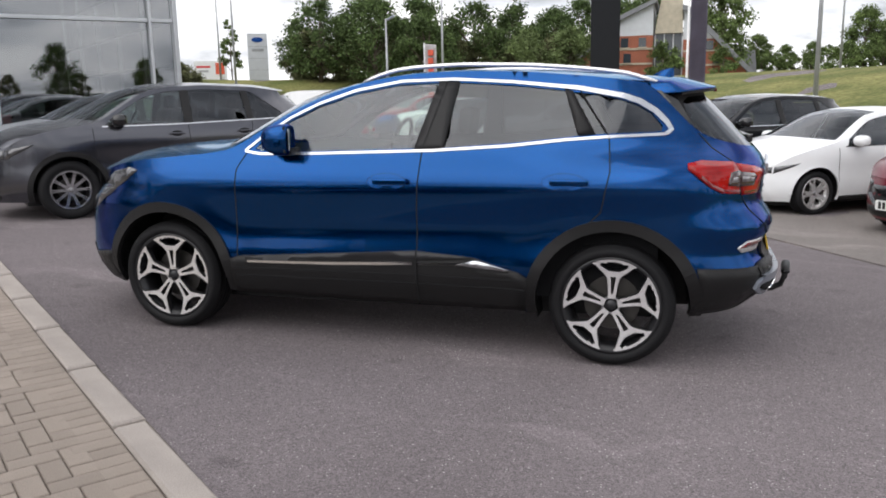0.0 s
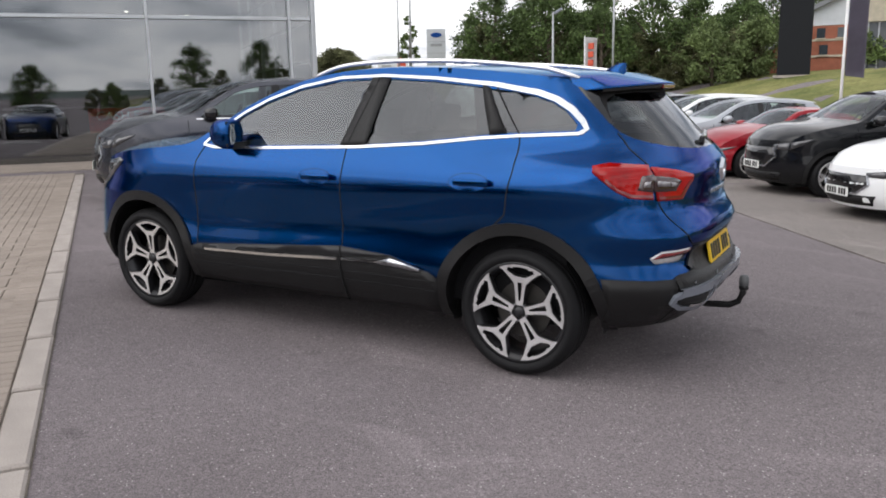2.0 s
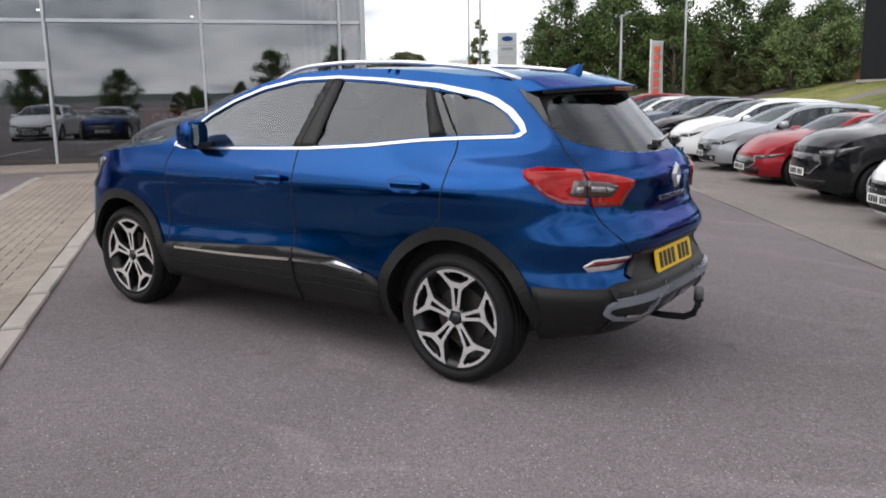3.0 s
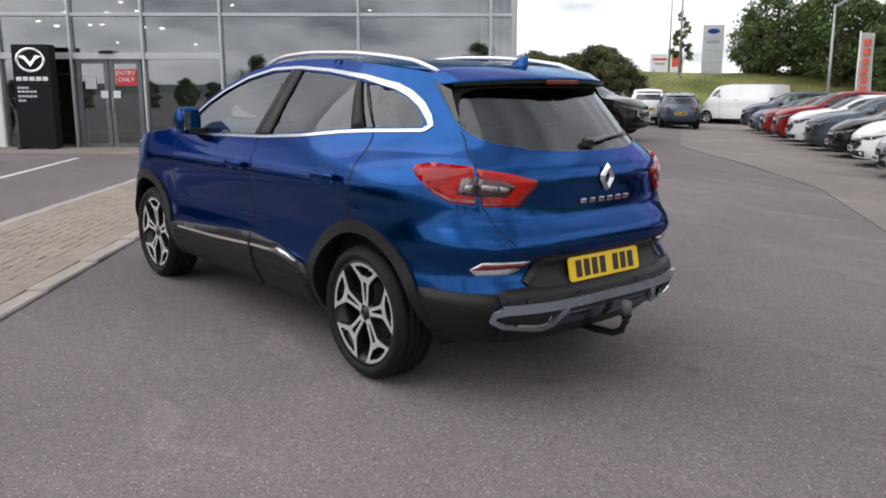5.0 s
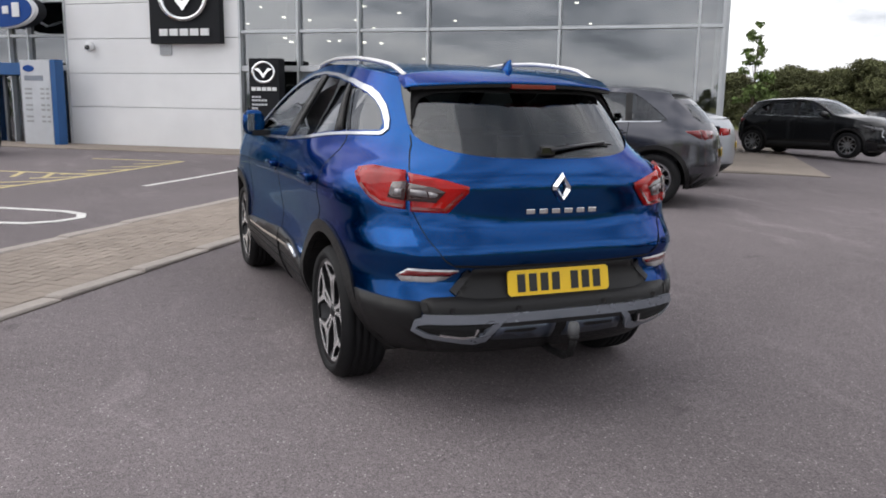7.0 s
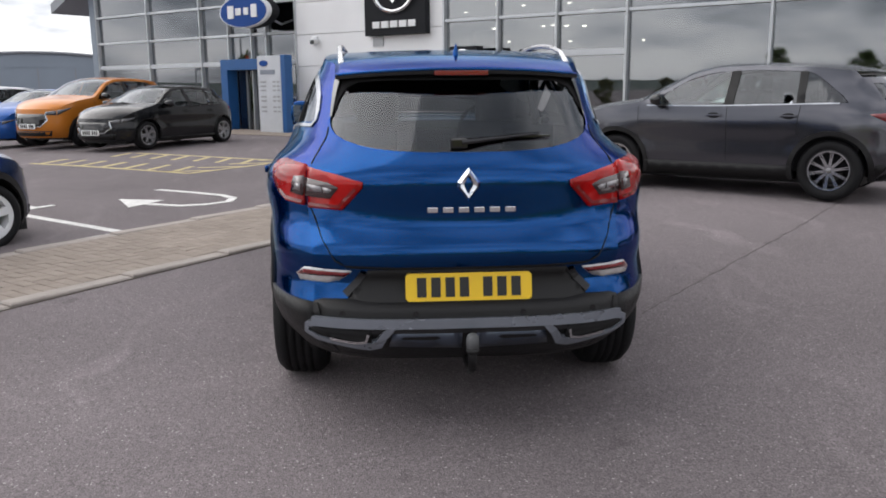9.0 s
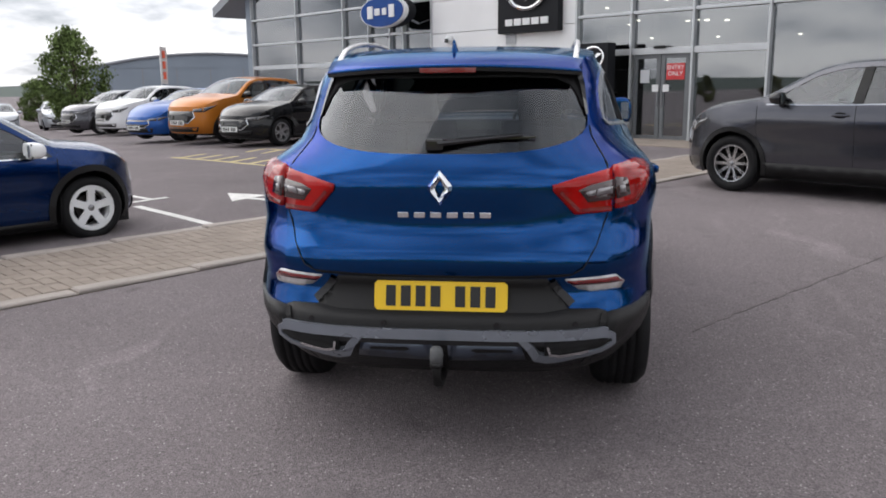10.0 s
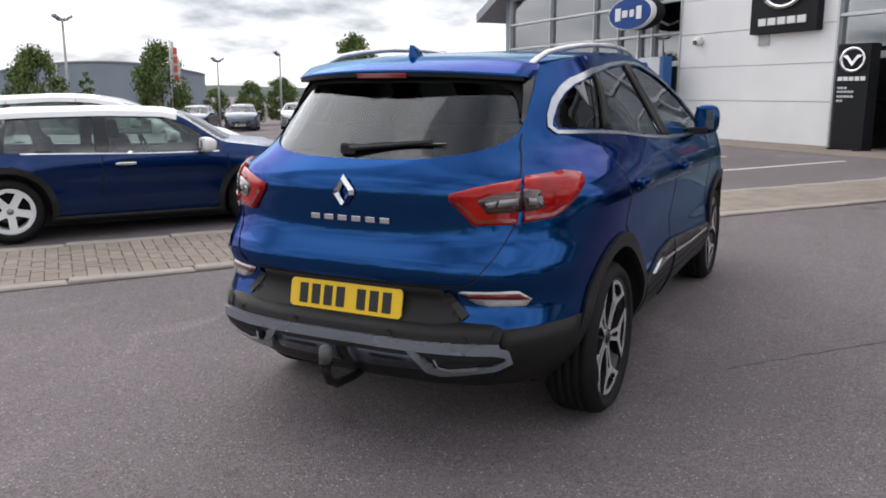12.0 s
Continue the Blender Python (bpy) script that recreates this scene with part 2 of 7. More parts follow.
M = {
    "blue": paint("blue_paint", (0.0004, 0.047, 0.178), 0.98, 0.18, (0.0, 0.40, 0.72)),
    "grey": paint("grey_paint", (0.096, 0.098, 0.112), 0.92, 0.22),
    "white": paint("white_paint", (0.78, 0.79, 0.80), 0.0),
    "black": paint("black_paint", (0.005, 0.0055, 0.007), 0.1, 0.2),
    "navy": paint("navy_paint", (0.002, 0.022, 0.10), 0.9, 0.27),
    "red": paint("red_paint", (0.26, 0.008, 0.016), 0.3),
    "darkred": paint("dark_red_paint", (0.13, 0.008, 0.018), 0.3),
    "orange": paint("orange_paint", (0.42, 0.14, 0.015), 0.3),
    "silver": paint("silver_paint", (0.42, 0.44, 0.47), 0.6),
    "steelblue": paint("steel_blue_paint", (0.09, 0.11, 0.15), 0.8),
    "brightblue": paint("bright_blue_paint", (0.010, 0.075, 0.30), 0.3),
    "plastic": surf("black_plastic", (0.0105, 0.0103, 0.0108), 0.44, bump=0.25, bscale=600, spec=0.28),
    "darkplastic": surf("gloss_black_plastic", (0.008, 0.008, 0.009), 0.12, coat=0.4),
    "greytrim": surf("grey_trim", (0.23, 0.25, 0.29), 0.28, 0.45),
    "moulding": surf("dark_grey_moulding", (0.022, 0.022, 0.024), 0.4, spec=0.3),
    "wornrubber": surf("worn_grey_rubber", (0.085, 0.088, 0.092), 0.6, var=0.25, scale=30),
    "mirror": surf("mirror_silvering", (0.42, 0.46, 0.50), 0.03, 1.0, var=0.02),
    "tyre": surf("tyre_rubber", (0.007, 0.007, 0.008), 0.7, var=0.2, scale=9, bump=0.3, bscale=120, spec=0.25),
    "chrome": surf("chrome", (0.78, 0.79, 0.80), 0.08, 1.0, var=0.02),
    "satin": surf("satin_chrome", (0.52, 0.53, 0.55), 0.2, 0.95, var=0.03),
    "alloy": surf("machined_alloy", (0.80, 0.79, 0.79), 0.26, 0.7, var=0.05),
    "darkalloy": surf("dark_alloy", (0.018, 0.018, 0.020), 0.35, 0.3),
    "gunmetal": surf("gunmetal_alloy", (0.26, 0.26, 0.27), 0.3, 0.8),
    "whitealloy": surf("white_alloy", (0.70, 0.71, 0.72), 0.35),
    "disc": surf("brake_disc", (0.07, 0.066, 0.062), 0.45, 0.8, bump=0.1),
    "gap": surf("panel_gap", (0.004, 0.004, 0.005), 0.9),
    "trimcloth": surf("dark_interior", (0.011, 0.011, 0.012), 0.95, bump=0.05, bscale=300, spec=0.08),
    "palecloth": surf("pale_headlining", (0.33, 0.33, 0.32), 0.9),
    "plate_y": surf("yellow_plate", (0.80, 0.52, 0.012), 0.35, var=0.03),
    "plate_w": surf("white_plate", (0.75, 0.76, 0.74), 0.35, var=0.03),
    "ink": surf("black_ink", (0.012, 0.012, 0.012), 0.5),
    "lampred": surf("red_lamp_lens", (0.27, 0.003, 0.003), 0.10, var=0.2, scale=10, coat=0.5, tone=(0.40, 0.006, 0.005), spec=0.1),
    "lampsmoke": surf("smoked_lamp_lens", (0.035, 0.014, 0.015), 0.08, var=0.1, coat=0.8),
    "lampcore": surf("clear_lamp_core", (0.26, 0.25, 0.26), 0.12, 0.3, var=0.3, scale=25, coat=0.8),
    "lampdark": surf("dark_red_lens", (0.16, 0.006, 0.008), 0.1, coat=1.0),
    "lampclear": surf("clear_lamp_lens", (0.07, 0.070, 0.075), 0.12, 0.4, var=0.15, scale=12, coat=1.0),
    "lampwhite": surf("white_lamp_lens", (0.48, 0.47, 0.47), 0.12, 0.35, var=0.15, scale=40, coat=1.0),
    "orange_lens": surf("orange_lens", (0.75, 0.18, 0.02), 0.15, coat=1.0),
    "glass": glass("tinted_glass", (0.70, 0.80, 0.74), 0.05),
    "privacy": glass("privacy_glass", (0.17, 0.185, 0.19), 0.03),
    "rearglass": glass("dark_rear_glass", (0.50, 0.54, 0.51), 0.015),
    "clearglass": glass("windscreen_glass", (0.72, 0.80, 0.76), 0.0),
    "asphalt": asphalt("asphalt", (0.172, 0.150, 0.155)),
    "tar": surf("old_tar_joint", (0.138, 0.122, 0.124), 0.85, var=0.3, scale=9, bump=0.6, bscale=120, speck=0.4, spec=0.2),
    "worn": asphalt("worn_asphalt", (0.215, 0.192, 0.180)),
    "block": surf("paving_block", (0.282, 0.240, 0.206), 0.9, var=0.10, scale=1.2, bump=0.5, bscale=220, speck=0.20, rand=0.09, spec=0.2),
    "blocks": surf("paving_blocks", (0.282, 0.240, 0.206), 0.9, var=0.10, scale=1.2, bump=0.5, bscale=220, speck=0.20, island=0.09, spec=0.2),
    "joint": surf("joint_sand", (0.13, 0.11, 0.09), 0.95, bump=0.5, speck=0.3),
    "kerb": surf("concrete_kerb", (0.355, 0.318, 0.290), 0.9, var=0.14, scale=3, bump=0.5, bscale=180, speck=0.2, spec=0.2),
    "linewhite": surf("white_line_paint", (0.62, 0.61, 0.59), 0.8, var=0.16, scale=9, speck=0.2, bump=0.4, bscale=150),
    "lineyellow": surf("faded_yellow_line_paint", (0.52, 0.43, 0.22), 0.85, var=0.2, scale=7, speck=0.25, bump=0.4, bscale=150),
    "panel": surf("white_cladding", (0.80, 0.805, 0.815), 0.42, var=0.05, scale=0.7, bump=0.06, bscale=40),
    "mullion": surf("silver_mullion", (0.52, 0.54, 0.56), 0.35, 0.5, var=0.05),
    "greyframe": surf("grey_door_frame", (0.15, 0.16, 0.17), 0.4, 0.3),
    "facglass": glass("facade_glass", (0.52, 0.53, 0.51), 0.165),
    "signblack": surf("black_sign_face", (0.010, 0.011, 0.014), 0.6, var=0.08, spec=0.2),
    "fordblue": surf("blue_portal_panel", (0.012, 0.09, 0.27), 0.4, var=0.06),
    "signgrey": surf("pale_grey_sign_face", (0.55, 0.57, 0.60), 0.4, var=0.05),
    "signwhite": surf("white_sign_face", (0.74, 0.75, 0.76), 0.45, var=0.04),
    "ovalblue": surf("blue_oval_enamel", (0.006, 0.055, 0.25), 0.5, coat=0.0, var=0.08, spec=0.2),
    "signred": surf("red_sign", (0.58, 0.035, 0.04), 0.5),
    "banner": surf("orange_red_banner", (0.62, 0.10, 0.05), 0.7),
    "flagcloth": surf("purple_grey_flag_cloth", (0.105, 0.095, 0.125), 0.8, var=0.15),
    "flagpale": surf("pale_flag_cloth", (0.50, 0.48, 0.48), 0.8, var=0.1),
    "post": surf("galvanised_post", (0.36, 0.37, 0.38), 0.5, 0.4, var=0.1),
    "postwhite": surf("white_pole", (0.72, 0.72, 0.72), 0.4),
    "roofmetal": surf("grey_roof_metal", (0.25, 0.265, 0.29), 0.45, 0.3, var=0.08, scale=0.4),
    "shed": surf("blue_grey_cladding", (0.22, 0.26, 0.31), 0.5, var=0.07, scale=0.3),
    "showfloor": surf("showroom_floor", (0.30, 0.29, 0.28), 0.3, var=0.08),
    "showwall": surf("showroom_wall", (0.12, 0.12, 0.12), 0.7, var=0.12, scale=0.5),
    "ceiling": surf("showroom_ceiling", (0.40, 0.40, 0.40), 0.8),
    "downlight": lamp_mat("downlight", (1.0, 0.95, 0.85), 5.0),
    "grass": surf("bank_grass", (0.120, 0.150, 0.044), 0.95, var=0.32, scale=0.45, bump=1.0, bscale=6, speck=0.42, spec=0.1, tone=(0.225, 0.215, 0.085)),
    "brick": surf("red_brick", (0.33, 0.115, 0.07), 0.9, var=0.15, scale=2, bump=0.4, speck=0.2, rand=0.12),
    "stonetrim": surf("pale_stone_band", (0.48, 0.43, 0.34), 0.9),
    "slate": surf("grey_slate", (0.19, 0.195, 0.21), 0.6, var=0.1),
    "window": surf("dark_window", (0.04, 0.05, 0.06), 0.08, coat=0.6),
    "bark": surf("bark", (0.085, 0.065, 0.048), 0.95, bump=0.8, bscale=30),
    "leaf_dark": surf("dark_leaves", (0.072, 0.108, 0.036), 0.75, var=0.35, scale=0.9, island=0.5, spec=0.2),
    "leaf_mid": surf("green_leaves", (0.110, 0.155, 0.050), 0.75, var=0.35, scale=0.9, island=0.5, spec=0.2),
    "leaf_pale": surf("pale_green_leaves", (0.125, 0.165, 0.065), 0.75, var=0.3, scale=0.9, island=0.4, spec=0.2),
    "leaf_hedge": surf("hedge_leaves", (0.114, 0.120, 0.057), 0.8, var=0.4, scale=0.5, island=0.55, spec=0.2),
    "hill": surf("distant_hill", (0.075, 0.095, 0.085), 1.0, var=0.2, scale=0.01),
}


# ---- mesh helpers ----
def part(name, bm, material, parent=None, label="", smooth=False):
    if isinstance(bm, bmesh.types.BMesh):
        me = bpy.data.meshes.new(name)
        bm.to_mesh(me)
        bm.free()
    else:
        me = bm
    if not me.materials:
        me.materials.append(material)
    if smooth:
        me.shade_smooth()
    ob = new(name, me)
    if parent is not None:
        ob.parent = parent
    if label:
        ob["label"] = label
    return ob


def thing(name, m, label, category, group="", kind=""):
    ob = new(name)
    ob.empty_display_size = 0.2
    ob.matrix_world = m
    return tagged(ob, label, category, group, kind)


def box(bm, cx, cy, cz, sx, sy, sz, bevel=0.0, rot=None):
    r = bmesh.ops.create_cube(bm, size=1.0)
    m = Matrix.Translation((cx, cy, cz)) @ (rot or Matrix.Identity(4)) @ Matrix.Diagonal((sx, sy, sz, 1))
    bmesh.ops.transform(bm, matrix=m, verts=r["verts"])
    if bevel:
        edges = list({e for v in r["verts"] for e in v.link_edges})
        bmesh.ops.bevel(bm, geom=edges, offset=bevel, segments=2, affect="EDGES", profile=0.7)
    return bm


def cube(*a, **k):
    return box(bmesh.new(), *a, **k)


def rod(bm, a, b, r, r2=None, n=10, caps=True):
    a, b = Vector(a), Vector(b)
    d = b - a
    res = bmesh.ops.create_cone(bm, cap_ends=caps, segments=n, radius1=r, radius2=r if r2 is None else r2, depth=d.length)
    m = Matrix.Translation((a + b) / 2) @ d.to_track_quat("Z", "Y").to_matrix().to_4x4()
    bmesh.ops.transform(bm, matrix=m, verts=res["verts"])
    return bm


def tube(bm, path, r, n=8):
    """A round bar swept along the path, closed at its ends."""
    pts = [Vector(p) for p in path]
    rows = []
    for i, p in enumerate(pts):
        d = (pts[min(i + 1, len(pts) - 1)] - pts[max(i - 1, 0)]).normalized()
        a = d.cross(Vector((0, 0, 1)) if abs(d.z) < 0.9 else Vector((0, 1, 0))).normalized()
        b = a.cross(d)
        rows.append([bm.verts.new(p + (a * math.cos(2 * math.pi * k / n) + b * math.sin(2 * math.pi * k / n)) * r) for k in range(n)])
    for p, q in zip(rows[:-1], rows[1:]):
        for k in range(n):
            bm.faces.new((p[k], p[(k + 1) % n], q[(k + 1) % n], q[k]))
    bm.faces.new(rows[0][::-1])
    bm.faces.new(rows[-1])
    bmesh.ops.recalc_face_normals(bm, faces=bm.faces[:])
    return bm


def lathe(bm, profile, n=40, axis="Y"):
    """Turns (radius, height) pairs round the axis."""
    rows = []
    for k in range(n):
        a = 2 * math.pi * k / n
        c, s = math.cos(a), math.sin(a)
        rows.append([bm.verts.new((c * r, h, s * r) if axis == "Y" else (c * r, s * r, h)) for r, h in profile])
    for k in range(n):
        p, q = rows[k], rows[(k + 1) % n]
        for i in range(len(profile) - 1):
            f = (p[i], p[i + 1], q[i + 1], q[i]) if axis == "Y" else (p[i], q[i], q[i + 1], p[i + 1])
            bm.faces.new(f)
    return bm


def prism(bm, pts, depth, place):
    """Closed outline (a, b) in a plane, thick by depth; place maps (a, b, h) to a point."""
    lo = [bm.verts.new(place(a, b, 0.0)) for a, b in pts]
    hi = [bm.verts.new(place(a, b, depth)) for a, b in pts]
    bm.faces.new(hi)
    bm.faces.new(lo[::-1])
    for i in range(len(pts)):
        j = (i + 1) % len(pts)
        bm.faces.new((lo[i], lo[j], hi[j], hi[i]))
    bmesh.ops.recalc_face_normals(bm, faces=bm.faces[:])
    return bm


def lerp(table, v):
    return float(np.interp(v, [a for a, _ in table], [b for _, b in table]))


def smooth_curve(table):
    """Monotone lookup through the table's points, rounded at its corners."""
    xs = np.linspace(table[0][0], table[-1][0], 121)
    ys = np.interp(xs, [a for a, _ in table], [b for _, b in table])
    k = np.array([1, 2, 3, 4, 3, 2, 1], float)
    k /= k.sum()
    ext = np.r_[2 * ys[0] - ys[3:0:-1], ys, 2 * ys[-1] - ys[-2:-5:-1]]
    ys = np.convolve(ext, k, "valid")
    return lambda v: float(np.interp(v, xs, ys))


def dense(pts, step, closed=True):
    out = []
    n = len(pts)
    for i in range(n if closed else n - 1):
        a, b = pts[i], pts[(i + 1) % n]
        k = max(1, int(math.ceil(math.hypot(b[0] - a[0], b[1] - a[1]) / step)))
        out += [(a[0] + (b[0] - a[0]) * j / k, a[1] + (b[1] - a[1]) * j / k) for j in range(k)]
    if not closed:
        out.append(pts[-1])
    return out


def inside(px, py, poly):
    px, py = np.asarray(px, float), np.asarray(py, float)
    res = np.zeros(px.shape, bool)
    n = len(poly)
    for i in range(n):
        (x1, y1), (x2, y2) = poly[i], poly[(i + 1) % n]
        if y1 == y2:
            continue
        hit = ((y1 > py) != (y2 > py)) & (px < (x2 - x1) * (py - y1) / (y2 - y1) + x1)
        res ^= hit
    return res


def away(px, py, pts, d):
    q = np.array(pts)
    return ((px[:, None] - q[:, 0]) ** 2 + (py[:, None] - q[:, 1]) ** 2).min(1) > d * d


from mathutils.geometry import delaunay_2d_cdt


def flat_mesh(outline, holes=(), lines=(), step=0.06):
    """Triangles of a flat outline with holes; lines are kept as edges. Returns points and faces."""
    loops = [dense(outline, step)] + [dense(h, step) for h in holes]
    pts, edges = [], []
    for lp in loops:
        s = len(pts)
        pts += lp
        edges += [(s + i, s + (i + 1) % len(lp)) for i in range(len(lp))]
    for ln in lines:
        d = dense(ln, step, False)
        s = len(pts)
        pts += d
        edges += [(s + i, s + i + 1) for i in range(len(d) - 1)]
    q = np.array(pts)
    gx, gy = np.meshgrid(np.arange(q[:, 0].min() + step / 2, q[:, 0].max(), step), np.arange(q[:, 1].min() + step / 2, q[:, 1].max(), step))
    gx, gy = gx.ravel(), gy.ravel()
    if len(gx):
        ok = inside(gx, gy, outline)
        for h in holes:
            ok &= ~inside(gx, gy, h)
        gx, gy = gx[ok], gy[ok]
    if len(gx):
        ok = away(gx, gy, pts, step * 0.45)
        pts += list(zip(gx[ok].tolist(), gy[ok].tolist()))
    v, _, f, _, _, _ = delaunay_2d_cdt([Vector(p) for p in pts], edges, [], 0, 1e-5)
    v = np.array([tuple(p) for p in v])
    f = np.array(f)
    c = v[f].mean(1)
    ok = inside(c[:, 0], c[:, 1], outline)
    for h in holes:
        ok &= ~inside(c[:, 0], c[:, 1], h)
    a, b, d = v[f[:, 0]], v[f[:, 1]], v[f[:, 2]]
    area = (b[:, 0] - a[:, 0]) * (d[:, 1] - a[:, 1]) - (b[:, 1] - a[:, 1]) * (d[:, 0] - a[:, 0])
    ok &= np.abs(area) > 1e-9
    f = np.where((area > 0)[:, None], f, f[:, ::-1])[ok]
    return v, f


def sheet(v, f, place, flip=False, skirt=0.0, back=None):
    """A bmesh of the flat mesh carried by place(a, b); skirt: how deep its rims are turned in, along back(a, b)."""
    bm = bmesh.new()
    used = sorted({int(i) for t in f for i in t})
    at = {i: bm.verts.new(place(*v[i])) for i in used}
    for t in f:
        t = [at[int(i)] for i in t]
        try:
            bm.faces.new(t[::-1] if flip else t)
        except ValueError:
            pass
    if skirt:
        rim = [e for e in bm.edges if e.is_boundary]
        low = {}
        inv = {at[i]: i for i in used}
        for e in rim:
            lp = e.link_loops[0]
            a, b = lp.vert, lp.link_loop_next.vert
            for w in (a, b):
                if w not in low:
                    low[w] = bm.verts.new(back(*v[inv[w]]))
            bm.faces.new((b, a, low[a], low[b]))
    return bm


# ---- cars: front is towards -x, the rear axle stands over the origin ----
SB = 0.75


class Shape:
    """Surfaces of a car body: its sides y(x, z), its tail x(y, z), its nose x(y, z) and the strip over bonnet, screen and roof."""

    def __init__(self, wb, r, wide, top, rear, front, zb, arch, cowl, head, ar=0.85, pr=((0.0, 2.6), (3.0, 2.6)), af=0.95, pf=2.5, crown=0.045, share=((0.0, SB), (3.0, SB)), rear_wide=None, rise=None, sculpt=None):
        self.wb, self.r, self.zb, self.arch, self.cowl, self.head = wb, r, zb, arch, cowl, head
        self.wide, self.rearx, self.frontx = smooth_curve(wide), smooth_curve(rear), smooth_curve(front)
        self.top = smooth_curve(top)
        self.ar, self.af, self.pf, self.crown = ar, af, pf, crown
        self.pr = lambda z: lerp(pr, z)
        self.share = lambda z: lerp(share, z)
        self.tailw = smooth_curve(rear_wide) if rear_wide else self.wide
        self.rise = rise or (lambda x: 0.0)
        self.sculpt = sculpt or (lambda x, z: 0.0)
        self.kf = af * (1 - (1 - SB**pf) ** (1 / pf))
        self.zr, self.zf = rear[-1][0], front[-1][0]
        self.xr_top, self.xf_top = self.seam(self.zr), self.frontx(self.zf) + self.kf

    def turn(self, z):
        """How far the tail curves forward from its middle to where it meets the sides."""
        p = self.pr(z)
        return self.ar * (1 - (1 - self.share(z) ** p) ** (1 / p))

    def seam(self, z):
        return self.rearx(z) - self.turn(z)

    def width(self, x, z):
        w = self.wide(z)
        t = min(1.0, max(0.0, (x + 0.6) / 0.9))
        w += (self.tailw(z) - w) * t * t * (3 - 2 * t)
        t = min(1.0, max(0.0, (x - (self.rearx(z) - self.ar)) / self.ar))
        p = self.pr(z)
        w *= max(0.0, 1 - t**p) ** (1 / p)
        t = min(1.0, max(0.0, (self.frontx(z) + self.af - x) / self.af))
        w *= max(0.0, 1 - t**self.pf) ** (1 / self.pf)
        for cx in (0.0, -self.wb):
            d = math.hypot(x - cx, z - self.r - self.rise(cx)) - self.arch
            w += 0.014 * math.exp(-((d / 0.10) ** 2)) * (1 if z < 1.0 else 0)
        return w + self.sculpt(x, z)

    def side(self, s):
        return lambda x, z: Vector((x, s * self.width(x, z), z))

    def tail(self, y, z):
        q, p = min(1.0, abs(y) / self.tailw(z)), self.pr(z)
        return Vector((self.rearx(z) - self.ar + self.ar * max(0.0, 1 - q**p) ** (1 / p), y, z))

    def nose(self, y, z):
        q = min(1.0, abs(y) / self.wide(z))
        return Vector((self.frontx(z) + self.af - self.af * max(0.0, 1 - q**self.pf) ** (1 / self.pf), y, z))

    def over(self, x, s):
        z = self.top(x)
        bow = np.interp(x, [self.xf_top, self.cowl, self.head, self.head + 0.9, self.xr_top], [-self.kf, -0.24, -0.10, 0.0, self.turn(self.zr)])
        up = np.interp(x, [self.xf_top, self.xf_top + 0.35, self.cowl, (self.cowl + self.head) / 2, self.head, self.xr_top - 0.3, self.xr_top], [0.0, 0.05, 0.035, 0.05, self.crown, self.crown, 0.012])
        q = abs(s)
        return Vector((x + bow * (1 - q**2.4), s * self.width(x, z), z + up * (1 - q**2.2)))

    def outline(self):
        pts = []
        zb, r, ra = self.zb, self.r, self.arch
        phi = math.asin((zb - r) / ra)
        pts.append((self.frontx(zb) + self.kf, zb))
        for cx in (-self.wb, 0.0):
            pts += [(cx + ra * math.cos(a), r + self.rise(cx) + ra * math.sin(a)) for a in np.linspace(math.pi - phi, phi, 22)]
        pts += [(self.seam(z), float(z)) for z in np.linspace(zb, self.zr, 48)]
        xs = np.linspace(self.xr_top, self.xf_top, 60)[1:-1]
        pts += [(float(x), self.top(x)) for x in xs]
        pts += [(self.frontx(z) + self.kf, float(z)) for z in np.linspace(self.zf, zb, 10)][:-1]
        return pts


def lift(base, off, sign):
    """base raised by off along its own normal; sign turns the normal outwards."""
    if not off:
        return base

    def place(a, b):
        e = 0.004
        p = base(a, b)
        n = (base(a + e, b) - base(a - e, b)).cross(base(a, b + e) - base(a, b - e))
        return p + n.normalized() * off * sign if n.length > 1e-12 else p

    return place


class Chart:
    def __init__(self, base, sign):
        self.base, self.sign = base, sign

    def patch(self, name, outline, material, parent, label="", holes=(), step=0.05, off=0.0, deep=0.0):
        v, f = flat_mesh(outline, holes, (), step)
        bm = sheet(v, f, lift(self.base, off, self.sign), self.sign < 0, deep, lift(self.base, off - deep, self.sign) if deep else None)
        return part(name, bm, material, parent, label, smooth=True)

    def ribbon(self, name, line, width, material, parent, label="", off=0.003, deep=0.004, step=0.05, closed=False, widths=None):
        pts = dense(line, step, closed)
        bm = bmesh.new()
        top, low = lift(self.base, off, self.sign), lift(self.base, off - deep, self.sign)
        rows = []
        n = len(pts)
        for i, p in enumerate(pts):
            a = pts[i - 1] if i or closed else p
            b = pts[(i + 1) % n] if i < n - 1 or closed else p
            d = math.hypot(b[0] - a[0], b[1] - a[1]) or 1
            w = width if widths is None else float(np.interp(i / (n - 1), np.linspace(0, 1, len(widths)), widths))
            ox, oy = -(b[1] - a[1]) / d * w / 2, (b[0] - a[0]) / d * w / 2
            l, rr = (p[0] + ox, p[1] + oy), (p[0] - ox, p[1] - oy)
            rows.append([bm.verts.new(q) for q in (low(*l), top(*l), top(*rr), low(*rr))])
        for i in range(n if closed else n - 1):
            p, q = rows[i], rows[(i + 1) % n]
            for k in range(3):
                bm.faces.new((p[k], p[k + 1], q[k + 1], q[k]))
        bmesh.ops.recalc_face_normals(bm, faces=bm.faces[:])
        return part(name, bm, material, parent, label)


WHEELS = {}


